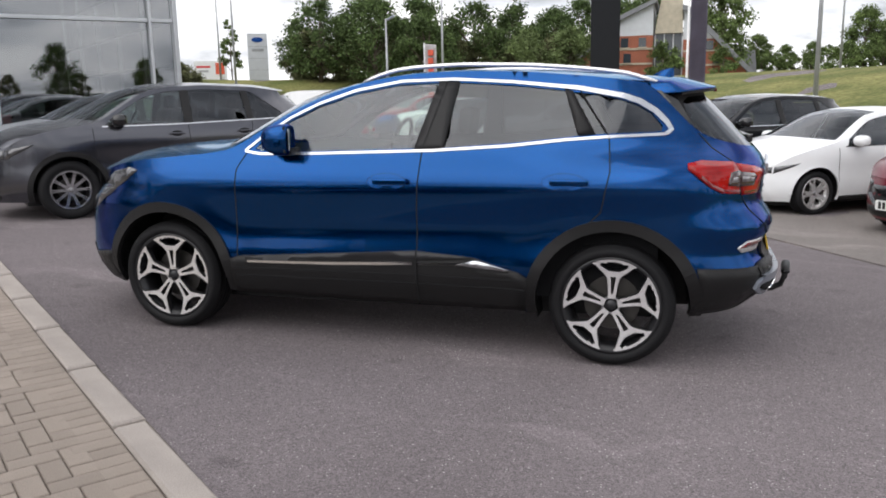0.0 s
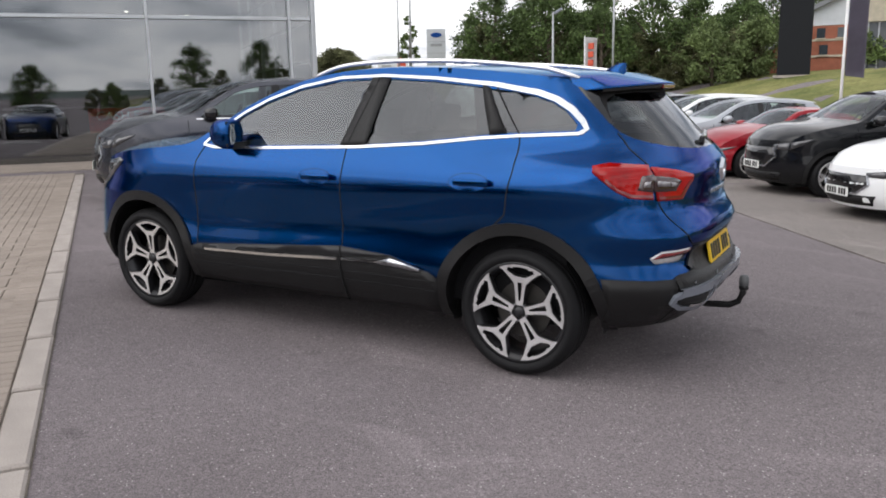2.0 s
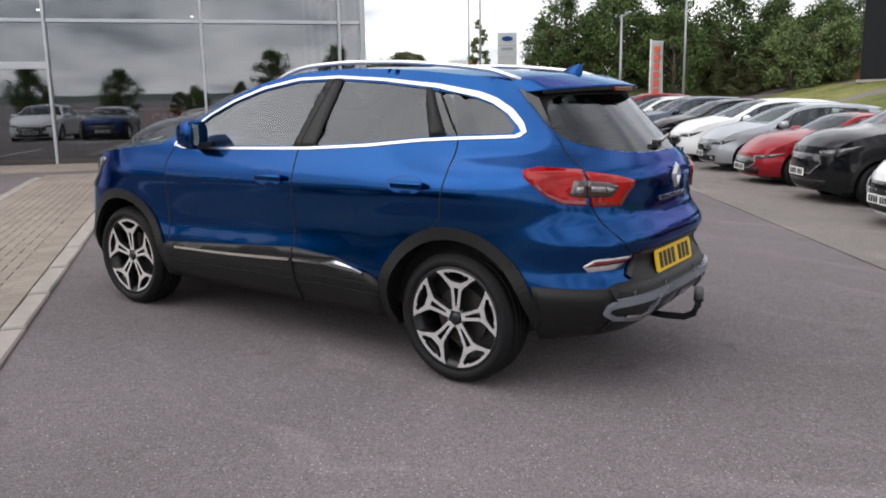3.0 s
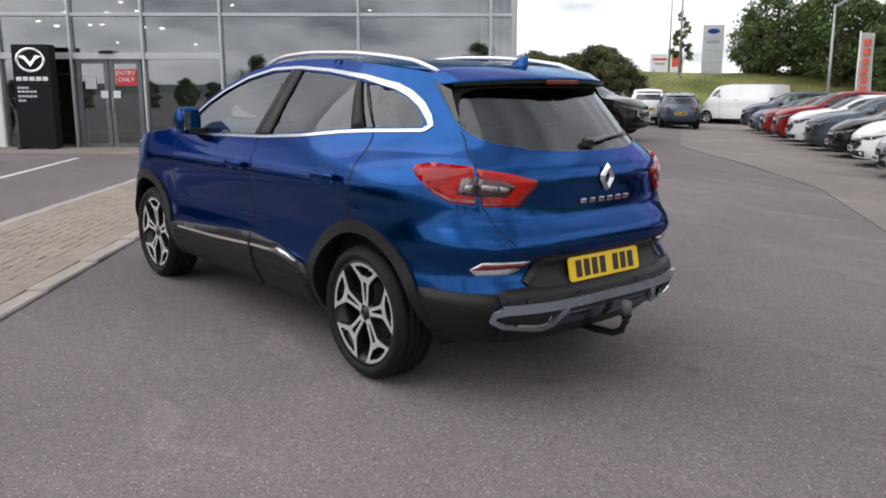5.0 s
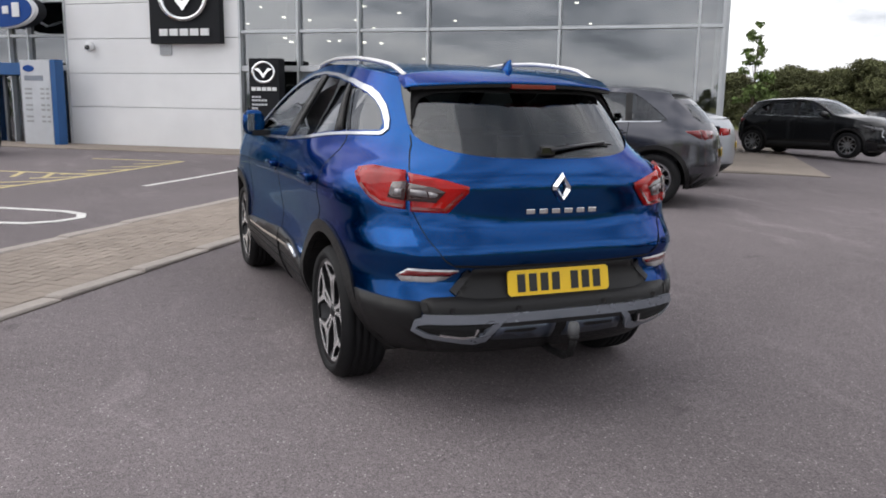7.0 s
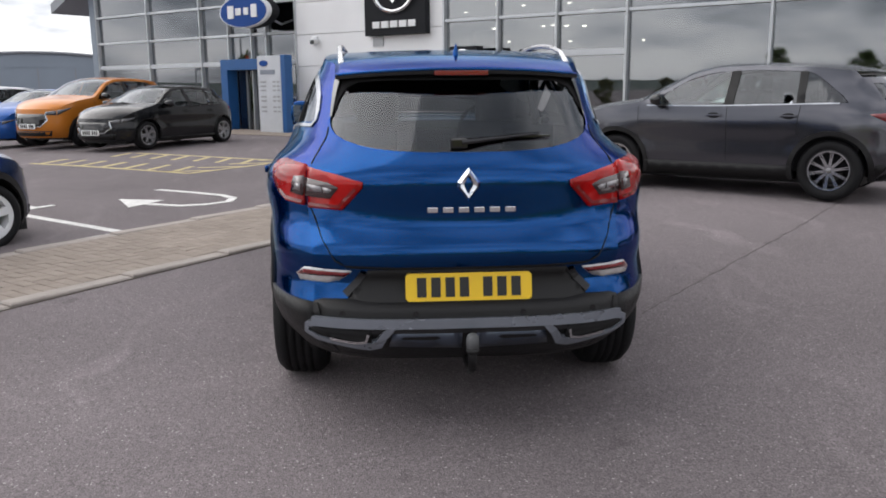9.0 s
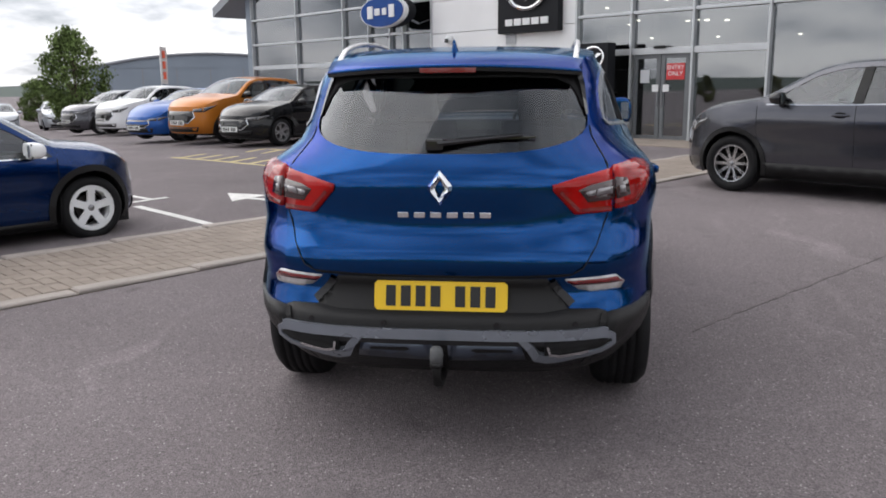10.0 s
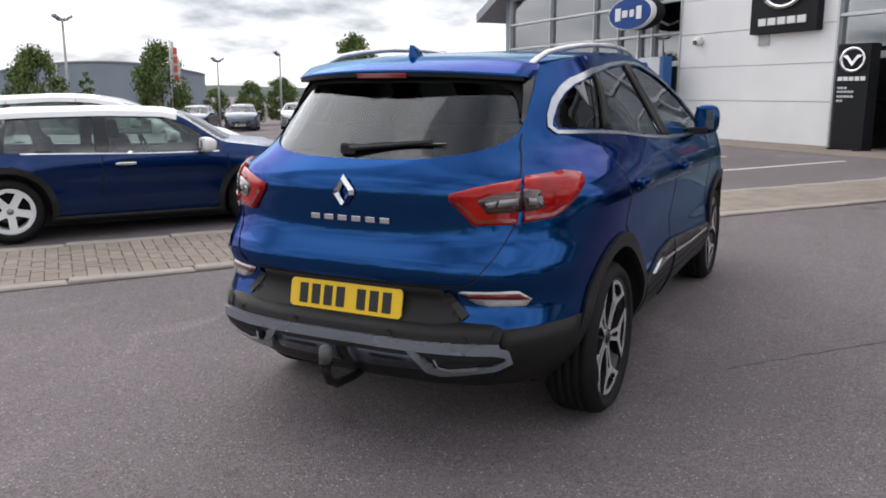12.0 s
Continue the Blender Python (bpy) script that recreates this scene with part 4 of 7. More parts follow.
def generic_car(kind, m, label, colour, wb=2.60, fo=0.88, ro=0.80, h=1.5, half=0.88, r=0.315, wheels="five", group="", clad=False, roofmat=None, detail=True, name="car", facemat="alloy", rimr=None, doors=4, platew=True, category="car"):
    sh, f, belt = generic_spec(kind, wb, fo, ro, h, half, r)
    car = thing(name, m, label, category, group)
    zb = sh.zb
    inset = 0.055 if kind != "van" else 0.16

    def window(x0, x1, lean0=0.0, lean1=0.0, taper=0.0):
        xs = np.linspace(f(x0), f(x1), 9)
        lo = [(float(x), belt + 0.035 * h * max(0, (x - f(0.5)) / (f(1) - f(0.5)))) for x in xs]
        hi = [(float(x + lean0 * (1 - i / 8) + lean1 * i / 8), sh.top(x + lean0 * (1 - i / 8) + lean1 * i / 8) - inset) for i, x in enumerate(xs)]
        hi = [(a, max(b - taper * (i / 8) ** 1.4 * (b - lo[i][1]), lo[i][1] + 0.012)) for i, (a, b) in enumerate(hi)]
        return lo + hi[::-1]

    wins = []
    g, pv = M["glass"], M["privacy"]
    if kind == "van":
        wins = [("side_window", window(0.20, 0.335), g, 0)]
        seams = [[(f(0.175), zb), (f(0.175), belt), (f(0.19), belt + 0.1)], [(f(0.355), zb), (f(0.355), sh.top(f(0.355)) - 0.02)]]
        names = ["front_wing", "front_door", "load_side"]
    elif kind in ("roadster",):
        wins = [("side_window", window(0.36, 0.555, 0.03), g, 0)]
        seams = [[(f(0.325), zb), (f(0.32), belt)], [(f(0.585), zb), (f(0.60), belt)]]
        names = ["front_wing", "door", "rear_wing"]
    elif doors == 2:
        wins = [("door_window", window(0.315, 0.60, 0.03), g, 0), ("quarter_window", window(0.635, 0.86, 0.0, -0.05), g, 0)]
        seams = [[(f(0.275), zb), (f(0.275), belt - 0.02)], [(f(0.62), zb + 0.0), (f(0.62), sh.top(f(0.62)) - 0.03)]]
        names = ["front_wing", "door", "rear_wing"]
    else:
        end = {"suv": 0.84, "hatch": 0.80, "saloon": 0.72}[kind]
        wins = [("front_door_window", window(0.31, 0.525, 0.05, 0.02), g, 0), ("rear_door_window", window(0.55, 0.715, 0.02, -0.02), pv if kind == "suv" else g, 0)]
        if end > 0.76:
            wins.append(("quarter_window", window(0.735, end, -0.02, -0.07, 0.75 if kind == "suv" else 0.0), pv if kind == "suv" else g, 0))
        seams = [[(f(0.285), zb), (f(0.275), belt - 0.02)], [(f(0.54), zb), (f(0.535), belt), (f(0.545), sh.top(f(0.545)) - 0.03)], [(-sh.arch * 0.75, r + sh.arch * 0.72), (f(0.725) - 0.02, 0.5 * h), (f(0.727), belt), (f(0.722), sh.top(f(0.722)) - 0.03)]]
        names = ["front_wing", "front_door", "rear_door", "rear_wing"]
    tailh = []
    if kind in ("suv", "hatch", "mini"):
        z0, z1 = belt + 0.02, sh.zr - 0.07
        w0, w1 = SB * sh.wide(z0) - 0.03, SB * sh.wide(z1) - 0.04
        tailh = [([(-w0 + 0.06, z0), (w0 - 0.06, z0), (w0, z0 + 0.06), (w1, z1), (-w1, z1), (-w0, z0 + 0.06)], pv)]
    body(car, sh, colour, wins, seams, names, tailh, step=0.085 if detail else 0.11, lining=True, roofmat=roofmat)
    add_cabin(car, sh, half, f(0.50), f(0.70) if kind not in ("roadster", "van") else f(0.50), zb + 0.1, belt - 0.03, simple=True)
    rim = rimr or r * 0.69
    add_wheels(car, wb, r, rim, half - 0.03, wheels, facemat)
    left, right = Chart(sh.side(-1), 1), Chart(sh.side(1), -1)
    tail, nose = Chart(sh.tail, 1), Chart(sh.nose, -1)
    zf = sh.zf
    # lamps
    for s, ch in ((-1, left), (1, right)):
        if kind not in ("mini",):
            hx = sh.frontx(zf * 0.93) + sh.kf
            ch.patch("headlamp", [(hx, zf * 0.84), (hx + 0.24, zf * 0.99), (hx + 0.30, zf * 1.04), (hx + 0.02, zf * 0.97)], M["lampclear"], car, off=0.004, deep=0.01, step=0.07)
        tz = 0.60 * h
        tx = sh.seam(tz)
        if kind != "van":
            ch.patch("tail_lamp", [(tx - 0.22, tz + 0.05), (tx, tz - 0.06), (tx, tz + 0.07)], M["lampdark"] if clad else M["lampred"], car, off=0.004, deep=0.01, step=0.07)
        arch_trim(car, sh, s, 0.055 if clad else 0.018, M["plastic"] if clad else colour)
        lowx0, lowx1 = -wb + sh.arch + 0.01, -sh.arch - 0.01
        hi = 0.05 if not clad or kind == "mini" else 0.16
        ch.patch("sill", [(lowx0, zb + 0.002), (lowx1, zb + 0.002), (lowx1, zb + hi), (lowx0, zb + hi)], M["plastic"], car, off=0.012, deep=0.02, step=0.2)
        if clad and kind == "suv":
            rx = lambda z: float(sh.seam(z))
            ch.patch("bumper_cladding", [(sh.arch + 0.05, zb + 0.01), (rx(zb + 0.01), zb + 0.01), (rx(zb + 0.22), zb + 0.22), (sh.arch + 0.06, zb + 0.20)], M["plastic"], car, off=0.008, deep=0.014, step=0.08)
        yb = sh.width(f(0.33), belt)
        add_mirror(car, f(0.345), s * (yb - 0.02), belt + 0.07, s, M["white"] if roofmat else (colour if not clad else M["darkplastic"]), 0.9)
        # handles
        for hx in ((f(0.50), f(0.70)) if doors == 4 and kind not in ("van", "roadster") else (f(0.56),)):
            hz = belt - 0.075 * h
            yy = sh.width(hx, hz)
            part("door_handle", cube(hx, s * (yy + 0.016), hz, 0.19, 0.03, 0.028, 0.011), M["chrome"] if roofmat else colour, car)
            # flat near-black ellipse paints the shade of the hollow behind the handle
            ch.patch("handle_recess", [(hx + 0.075 * math.cos(a), hz + 0.035 * math.sin(a)) for a in np.linspace(0, 2 * math.pi, 13)[:-1]], M["gap"], car, off=0.0015, step=0.06)
        if kind in ("suv", "hatch", "mini") and detail:
            line = [(float(x), belt - 0.004 + 0.035 * h * max(0, (x - f(0.5)) / (f(1) - f(0.5)))) for x in np.linspace(f(0.30), f(0.82), 12)]
            ch.ribbon("waist_moulding", line, 0.011, M["chrome"] if clad or roofmat else M["plastic"], car, off=0.004)
        if roofmat:
            # pale roof edge, black pillars
            edge = [(float(x), sh.top(float(x)) - 0.026) for x in np.linspace(sh.head - 0.02, f(0.90), 14)]
            ch.ribbon("roof_edge", edge, 0.050, roofmat, car, off=0.006, deep=0.012)
            for a, b, l0, l1 in ((0.600, 0.635, 0.0, 0.0), (0.86, 0.915, -0.05, -0.08), (0.285, 0.315, 0.06, 0.03)):
                ch.patch("black_pillar", window(a, b, l0, l1), M["darkplastic"], car, off=0.003, step=0.08)
        if kind in ("suv", "hatch", "saloon"):
            for a, b in ((0.525, 0.55), (0.715, 0.735)):
                ch.patch("door_pillar", window(a, b, 0.02 if a < 0.6 else -0.02, 0.02 if a < 0.6 else -0.02), M["plastic"], car, off=0.003, step=0.08)
    # nose
    gw = 0.50 * half if kind != "mini" else 0.4 * half
    g0, g1 = zf * 0.55, zf * 0.88
    nose.patch("grille", [(-gw * 0.8, g0), (gw * 0.8, g0), (gw * 1.15, (g0 + g1) / 2), (gw * 1.05, g1), (-gw * 1.05, g1), (-gw * 1.15, (g0 + g1) / 2)], M["darkplastic"], car, off=0.006, deep=0.012, step=0.12)
    nose.ribbon("grille_rim", [(-gw * 1.05, g1), (-gw * 1.15, (g0 + g1) / 2), (-gw * 0.8, g0), (gw * 0.8, g0), (gw * 1.15, (g0 + g1) / 2), (gw * 1.05, g1)], 0.022, M["satin"], car, off=0.012, deep=0.014)
    nose.patch("lower_intake", [(-0.6 * half, zb + 0.04), (0.6 * half, zb + 0.04), (0.66 * half, zb + 0.16), (-0.66 * half, zb + 0.16)], M["plastic"], car, off=0.005, deep=0.01, step=0.12)
    for s in (-1, 1):
        if kind == "mini":
            continue
        w = SB * sh.wide(zf * 0.93)
        nose.patch("headlamp_inner", [(s * (w - 0.002), zf * 0.845), (s * (w - 0.002), zf * 0.965), (s * (w - 0.2), zf * 0.93), (s * (w - 0.19), zf * 0.85)], M["lampclear"], car, off=0.005, deep=0.01, step=0.08)
        tz = 0.60 * h
        w = SB * sh.wide(tz)
        tail.patch("tail_lamp_inner", [(s * (w - 0.003), tz - 0.06), (s * (w - 0.003), tz + 0.07), (s * (w - 0.22), tz + 0.05), (s * (w - 0.18), tz - 0.04)], M["lampdark"] if clad else M["lampred"], car, off=0.005, deep=0.01, step=0.08)
    add_plate(car, sh.frontx(zf * 0.6) - 0.012, 0, zf * 0.56, M["plate_w"], -1, count=7)
    add_plate(car, sh.rearx(0.45 * h) + 0.004, 0, 0.45 * h, M["plate_y"], 1)
    tail.patch("rear_lower_bumper", [(-0.66 * half, zb + 0.01), (0.66 * half, zb + 0.01), (0.68 * half, zb + 0.14), (-0.68 * half, zb + 0.14)], M["plastic"], car, off=0.006, deep=0.01, step=0.12)
    return car, sh, f, belt


# ---- ground ----
N = Vector((0.771, -0.637, 0.0))
U = Vector((-0.637, -0.771, 0.0))
FAC = -14.1
ROW_D = Vector((-0.62, 0.785, 0.0))
ROW_B = Vector((0.785, 0.62, 0.0))


def ease(a, b, v):
    t = min(1.0, max(0.0, (v - a) / (b - a)))
    return t * t * (3 - 2 * t)


def lot(x, y):
    """Height of the paved ground."""
    d = -(N.x * x + N.y * y)
    fall = float(np.interp(x, (-7, -5.5, -4, 2.5, 4.5), (0.098, 0.09, 0.063, -0.064, -0.075)))
    e = ROW_B.x * x + ROW_B.y * y
    z = (fall + 0.062 * ease(6, 13.5, d)) * max(1 - ease(5, 12, y), 1 - ease(5, 12, e + 6)) * (1 - ease(5, 14, -y))
    z -= max(0.26 * ease(3, 26, y) * ease(-3, 4.5, e), 0.20 * ease(1.0, 6.5, e))
    z -= 0.95 * ease(5, 40, -y)
    return z


def bank(x, y):
    q = ROW_B.x * x + ROW_B.y * y - 5.08
    far = ROW_D.x * x + ROW_D.y * y
    a = 2.55 * ease(6.2, 25, q) + 0.9 * ease(25, 70, q)
    b = 2.9 * ease(41, 53, far) * ease(-16, -4, q)
    return max(a, b)


def grade(x, y):
    return lot(x, y) + bank(x, y)


def ground_sheet():
    a = np.concatenate([np.array([-1800, -900, -450, -250, -150, -110, -90]), np.arange(-75, 76, 1.5), np.array([90, 110, 150, 250, 450, 900, 1800])])
    vs = [(float(x), float(y), grade(x, y)) for y in a for x in a]
    n = len(a)
    fs = [(j * n + i, j * n + i + 1, (j + 1) * n + i + 1, (j + 1) * n + i) for j in range(n - 1) for i in range(n - 1)]
    me = bpy.data.meshes.new("ground")
    me.from_pydata(vs, [], fs)
    me.shade_smooth()
    ob = part("ground", me, M["asphalt"])
    tagged(ob, "dark grey worn asphalt car park with pale stone specks", "ground", kind="structure")
    # grass over the rising part
    gs = [f for f in fs if all(bank(vs[i][0], vs[i][1]) > 0.03 for i in f)]
    used = sorted({i for f in gs for i in f})
    at = {i: k for k, i in enumerate(used)}
    me = bpy.data.meshes.new("grass_bank")
    me.from_pydata([(vs[i][0], vs[i][1], vs[i][2] + 0.015 + 0.05 * noise.noise(Vector(vs[i]) * 0.35)) for i in used], [], [[at[i] for i in f] for f in gs])
    me.shade_smooth()
    tagged(part("grass_bank", me, M["grass"]), "sloping mown grass bank with dry patches", "grass", kind="structure")


ground_sheet()


def draped(name, pts, material, up, parent=None, label="", kind="structure", category="", step=0.8):
    """A flat marking or surface laid on the ground."""
    v, f = flat_mesh(pts, (), (), step)
    bm = sheet(v, f, lambda x, y: Vector((x, y, lot(x, y) + up)), False, up + 0.01, lambda x, y: Vector((x, y, lot(x, y) - 0.01)))
    ob = part(name, bm, material, parent)
    if parent is None:
        tagged(ob, label, category or name.replace("_", " "), kind=kind)
    return ob


def stripe(name, a, b, w, material, up=0.004, label="", parent=None):
    a, b = Vector((*a, 0)), Vector((*b, 0))
    d = (b - a).normalized()
    n = Vector((-d.y, d.x, 0)) * w / 2
    pts = [a - n, b - n, b + n, a + n]
    return draped(name, [(p.x, p.y) for p in pts], material, up, parent, label, category="road marking")


# block-paved band, kerb strips on both edges
BD, BP = Vector((-0.7890, 0.6144, 0)), Vector((0.6144, 0.7890, 0))
NEAR, FARE = -2.945, -4.545


def band(a, p):
    """A place on the paved band: a along it, p across it."""
    return BD * a + BP * p


def quad_band(a0, a1, p0, p1):
    return [tuple((band(a, p)).to_2d()) for a, p in ((a0, p0), (a0, p1), (a1, p1), (a1, p0))]


APRON = [(U * u + N * d).to_2d()[:] for u, d in ((-3.6, FAC - 0.2), (-3.6, -13.0), (-1.6, -12.6), (3.0, -12.3), (30, -12.0), (30, FAC - 0.2))]
draped("paving_bed", quad_band(-9, 11.6, FARE, NEAR), M["joint"], 0.006, label="sandy bed under block paving", category="pavement")
draped("apron_bed", APRON, M["joint"], 0.006, label="sandy bed under apron paving", category="pavement")
draped("side_apron", [(U * u + N * d).to_2d()[:] for u, d in ((-3.6, -13.0), (-3.6, -26), (-1.5, -26), (-1.5, -13.0))], M["blocks"], 0.012, label="buff block paving beside the showroom", category="pavement")
# pale worn bays before the parked row
LINE_D, LINE_B = Vector((-0.5454, 0.8382, 0)), Vector((0.8382, 0.5454, 0))
wp = [Vector((-0.10, 7.96, 0)) + LINE_D * a + LINE_B * b for a, b in ((-8, 5.6), (-8, -0.9), (3.0, -1.15), (12, -3.4), (34, -3.6), (34, 5.6))]
draped("worn_bays", [p.to_2d()[:] for p in wp], M["worn"], 0.014, label="pale worn asphalt of the parking bays", category="pavement")

# rolled joint that runs slantwise through the car park
def tar_joint():
    line = dense([(-5.6, 5.55), (-3.25, 3.50), (-1.15, 1.60), (-0.78, 1.28)], 0.12, False)
    rng = random.Random(44)
    l, r = [], []
    for i, p in enumerate(line):
        a, b = line[max(0, i - 1)], line[min(len(line) - 1, i + 1)]
        d = math.hypot(b[0] - a[0], b[1] - a[1])
        ox, oy = -(b[1] - a[1]) / d, (b[0] - a[0]) / d
        k = rng.uniform(-0.012, 0.012)
        w = rng.uniform(0.003, 0.012)
        l.append((p[0] + ox * (k + w), p[1] + oy * (k + w)))
        r.append((p[0] + ox * (k - w), p[1] + oy * (k - w)))
    draped("asphalt_joint", l + r[::-1], M["tar"], 0.004, label="dark worn joint line in the asphalt", category="ground")


tar_joint()

# white and yellow markings
stripe("white_line", (-9.02, -1.41), (-13.3, 1.65), 0.10, M["linewhite"], label="white painted bay line")
stripe("white_line", (-4.95, -4.24), (-3.80, -2.80), 0.10, M["linewhite"], label="white painted bay line")
stripe("white_line", (-3.50, -3.13), (-4.18, -2.55), 0.10, M["linewhite"], label="short white painted end line")
stripe("white_line", (-6.05, -5.15), (-5.45, -4.30), 0.08, M["linewhite"], label="white painted hatch line")
stripe("white_line", (-5.05, -4.55), (-5.65, -4.20), 0.08, M["linewhite"], label="white painted hatch line")


def arrow():
    pts = [(-6.97, -3.36), (-6.61, -2.80), (-6.30, -2.38), (-6.02, -2.19), (-5.72, -2.19), (-5.50, -2.42), (-5.44, -2.70), (-5.62, -3.12)]
    out = thing("turn_arrow", pose(0, 0, 0), "white painted turning arrow on the asphalt", "road marking", kind="structure")
    line = dense(pts, 0.2, False)
    l, r = [], []
    for i, p in enumerate(line):
        a, b = line[max(0, i - 1)], line[min(len(line) - 1, i + 1)]
        d = math.hypot(b[0] - a[0], b[1] - a[1])
        ox, oy = -(b[1] - a[1]) / d * 0.05, (b[0] - a[0]) / d * 0.05
        l.append((p[0] + ox, p[1] + oy))
        r.append((p[0] - ox, p[1] - oy))
    draped("arrow_shaft", l + r[::-1], M["linewhite"], 0.004, out)
    draped("arrow_head", [(-5.36, -3.25), (-5.91, -3.0), (-6.07, -3.58)], M["linewhite"], 0.005, out)


arrow()


def hatching():
    out = thing("yellow_hatching", pose(0, 0, 0), "faded yellow hatched keep-clear area", "road marking", kind="structure")
    A, B, D = Vector((-9.1, -3.44, 0)), Vector((-13.6, -0.49, 0)), Vector((-11.6, -6.9, 0))
    e1, e2 = B - A, D - A
    w = 0.09
    for p, q in ((A, A + e1), (A, A + e2), (A + e1 * 0.45, A + e1 * 0.45 + e2), (A + e1, A + e1 + e2 * 0.5)):
        stripe("hatch_line", p.to_2d()[:], q.to_2d()[:], w, M["lineyellow"], parent=out)
    for t in np.arange(0.1, 1.0, 0.14):
        p = A + e1 * t
        stripe("hatch_line", (p - e2 * 0.0).to_2d()[:], (p + e2 * 0.14 - e1 * 0.10).to_2d()[:], w, M["lineyellow"], parent=out)
        p = A + e2 * t
        stripe("hatch_line", p.to_2d()[:], (p + e1 * 0.16 + e2 * 0.10).to_2d()[:], w, M["lineyellow"], parent=out)
        p = A + e2 * t + e1 * 0.3
        stripe("hatch_line", p.to_2d()[:], (p + e1 * 0.15 + e2 * 0.10).to_2d()[:], w, M["lineyellow"], parent=out)


hatching()

# ---- showroom: x to the right along the front, y into the building ----
FX, FY = -U, -N
FM = Matrix(((FX.x, FY.x, 0, N.x * FAC), (FX.y, FY.y, 0, N.y * FAC), (0, 0, 1, 0), (0, 0, 0, 1)))
Z0 = 0.12
ROOFZ = 6.2


def fpart(name, bm, material, label="", category="", kind="structure", smooth=False):
    ob = part(name, bm, material, None, "", smooth)
    ob.matrix_world = FM
    return tagged(ob, label, category or name.split("_")[-1], kind=kind)


def glazing(name, x0, x1, zs, xs, label, door=None, tall=1e9, slim=0.062):
    """A glazed front: posts at xs, rails at zs, a pane in every field; past tall the lowest two are one."""
    win = thing(name, FM, label, "window", kind="structure")
    for x in xs:
        part("post", cube(x, -0.03, (zs[0] + zs[-1]) / 2, slim, 0.16, zs[-1] - zs[0], 0.008), M["mullion"], win)
    for i, z in enumerate(zs):
        for a, b in zip(xs[:-1], xs[1:]):
            if door and i == 0 and door[0] <= a < door[1]:
                continue
            if i == 1 and a >= tall:
                continue
            hgt = 0.14 if (door and i == 1) else 0.07
            part("rail", cube((a + b) / 2, -0.02, z, b - a - slim - 0.015, 0.13, hgt, 0.006), M["mullion"], win)
    for lo, hi in zip(zs[:-1], zs[1:]):
        for a, b in zip(xs[:-1], xs[1:]):
            if door and lo == zs[0] and door[0] <= a < door[1]:
                continue
            low = lo
            if a >= tall and lo == zs[0]:
                continue
            if a >= tall and lo == zs[1]:
                low = zs[0]
            bm = bmesh.new()
            box(bm, (a + b) / 2, 0.02, (low + hi) / 2, b - a - slim - 0.008, 0.012, hi - low - 0.06)
            ob = part("pane", bm, M["facglass"], win)
            ob.visible_shadow = False
    return win


MX = [-9.95, -8.35, -6.75, -5.02, -1.97, 0.96, 1.46]
MZ = [Z0, 2.19, 3.08, 4.1, 5.1, ROOFZ]
glazing("window_1", -9.95, 1.46, MZ, MX, "tall glazed showroom front with silver mullions", door=(-8.4, -6.8), tall=-5.1, slim=0.052)
FXS = [-25.3, -22.3, -19.55, -18.2, -17.15, -16.5, -15.25]
glazing("window_2", -25.4, -15.25, [Z0 - 0.1, 2.20, 3.05, 3.95, 4.9], FXS, "glazed front of the second showroom", door=(-18.2, -16.5), slim=0.045)


def side_glass():
    win = thing("window_3", FM, "glazed return wall at the showroom corner", "window", kind="structure")
    for y in (0.0, 2.4, 4.8, 7.2, 9.6, 12.0):
        part("post", cube(1.49, y + 0.05, (MZ[0] + ROOFZ) / 2, 0.14, 0.075, ROOFZ - MZ[0], 0.008), M["mullion"], win)
    for z in MZ:
        part("rail", cube(1.49, 6.0, z, 0.11, 12.0, 0.07, 0.006), M["mullion"], win)
    for lo, hi in zip(MZ[:-1], MZ[1:]):
        for y in (0.0, 2.4, 4.8, 7.2, 9.6):
            ob = part("pane", cube(1.48, y + 1.25, (lo + hi) / 2, 0.012, 2.3, hi - lo - 0.06), M["facglass"], win)
            ob.visible_shadow = False


side_glass()


def entrance():
    d = thing("door_1", FM, "closed double glass entrance doors in grey frames", "door", kind="structure")
    for x0, x1 in ((-8.28, -7.57), (-7.55, -6.83)):
        xm = (x0 + x1) / 2
        leaf = part("door_leaf", cube(xm, 0.0, 1.1, 0.001, 0.001, 0.001), M["greyframe"], d)
        for x in (x0 + 0.05, x1 - 0.05):
            part("stile", cube(x, 0.0, 1.13, 0.10, 0.06, 2.0, 0.004), M["greyframe"], leaf)
        for z in (0.2, 2.08):
            part("rail", cube(xm, 0.0, z, x1 - x0 - 0.2, 0.06, 0.12, 0.004), M["greyframe"], leaf)
        part("pane", cube(xm, 0.0, 1.14, x1 - x0 - 0.2, 0.012, 1.78), M["facglass"], leaf)
        part("handle", cube(x1 - 0.05 if x0 < -8 else x0 + 0.05, -0.06, 1.1, 0.025, 0.03, 0.35, 0.01), M["satin"], leaf)
    part("notice", cube(-7.98, -0.02, 1.62, 0.24, 0.01, 0.3), M["signgrey"], d)
    part("notice", cube(-7.68, -0.045, 1.35, 0.16, 0.01, 0.16), M["signwhite"], d)
    part("notice", cube(-7.40, -0.045, 1.35, 0.16, 0.01, 0.16), M["signwhite"], d)
    part("sensor", cube(-7.55, -0.13, 2.27, 0.3, 0.06, 0.07, 0.02), M["plastic"], d)
    s = part("entry_sign", cube(-7.18, -0.02, 1.72, 0.46, 0.012, 0.36), M["signred"], d, "red entry notice")
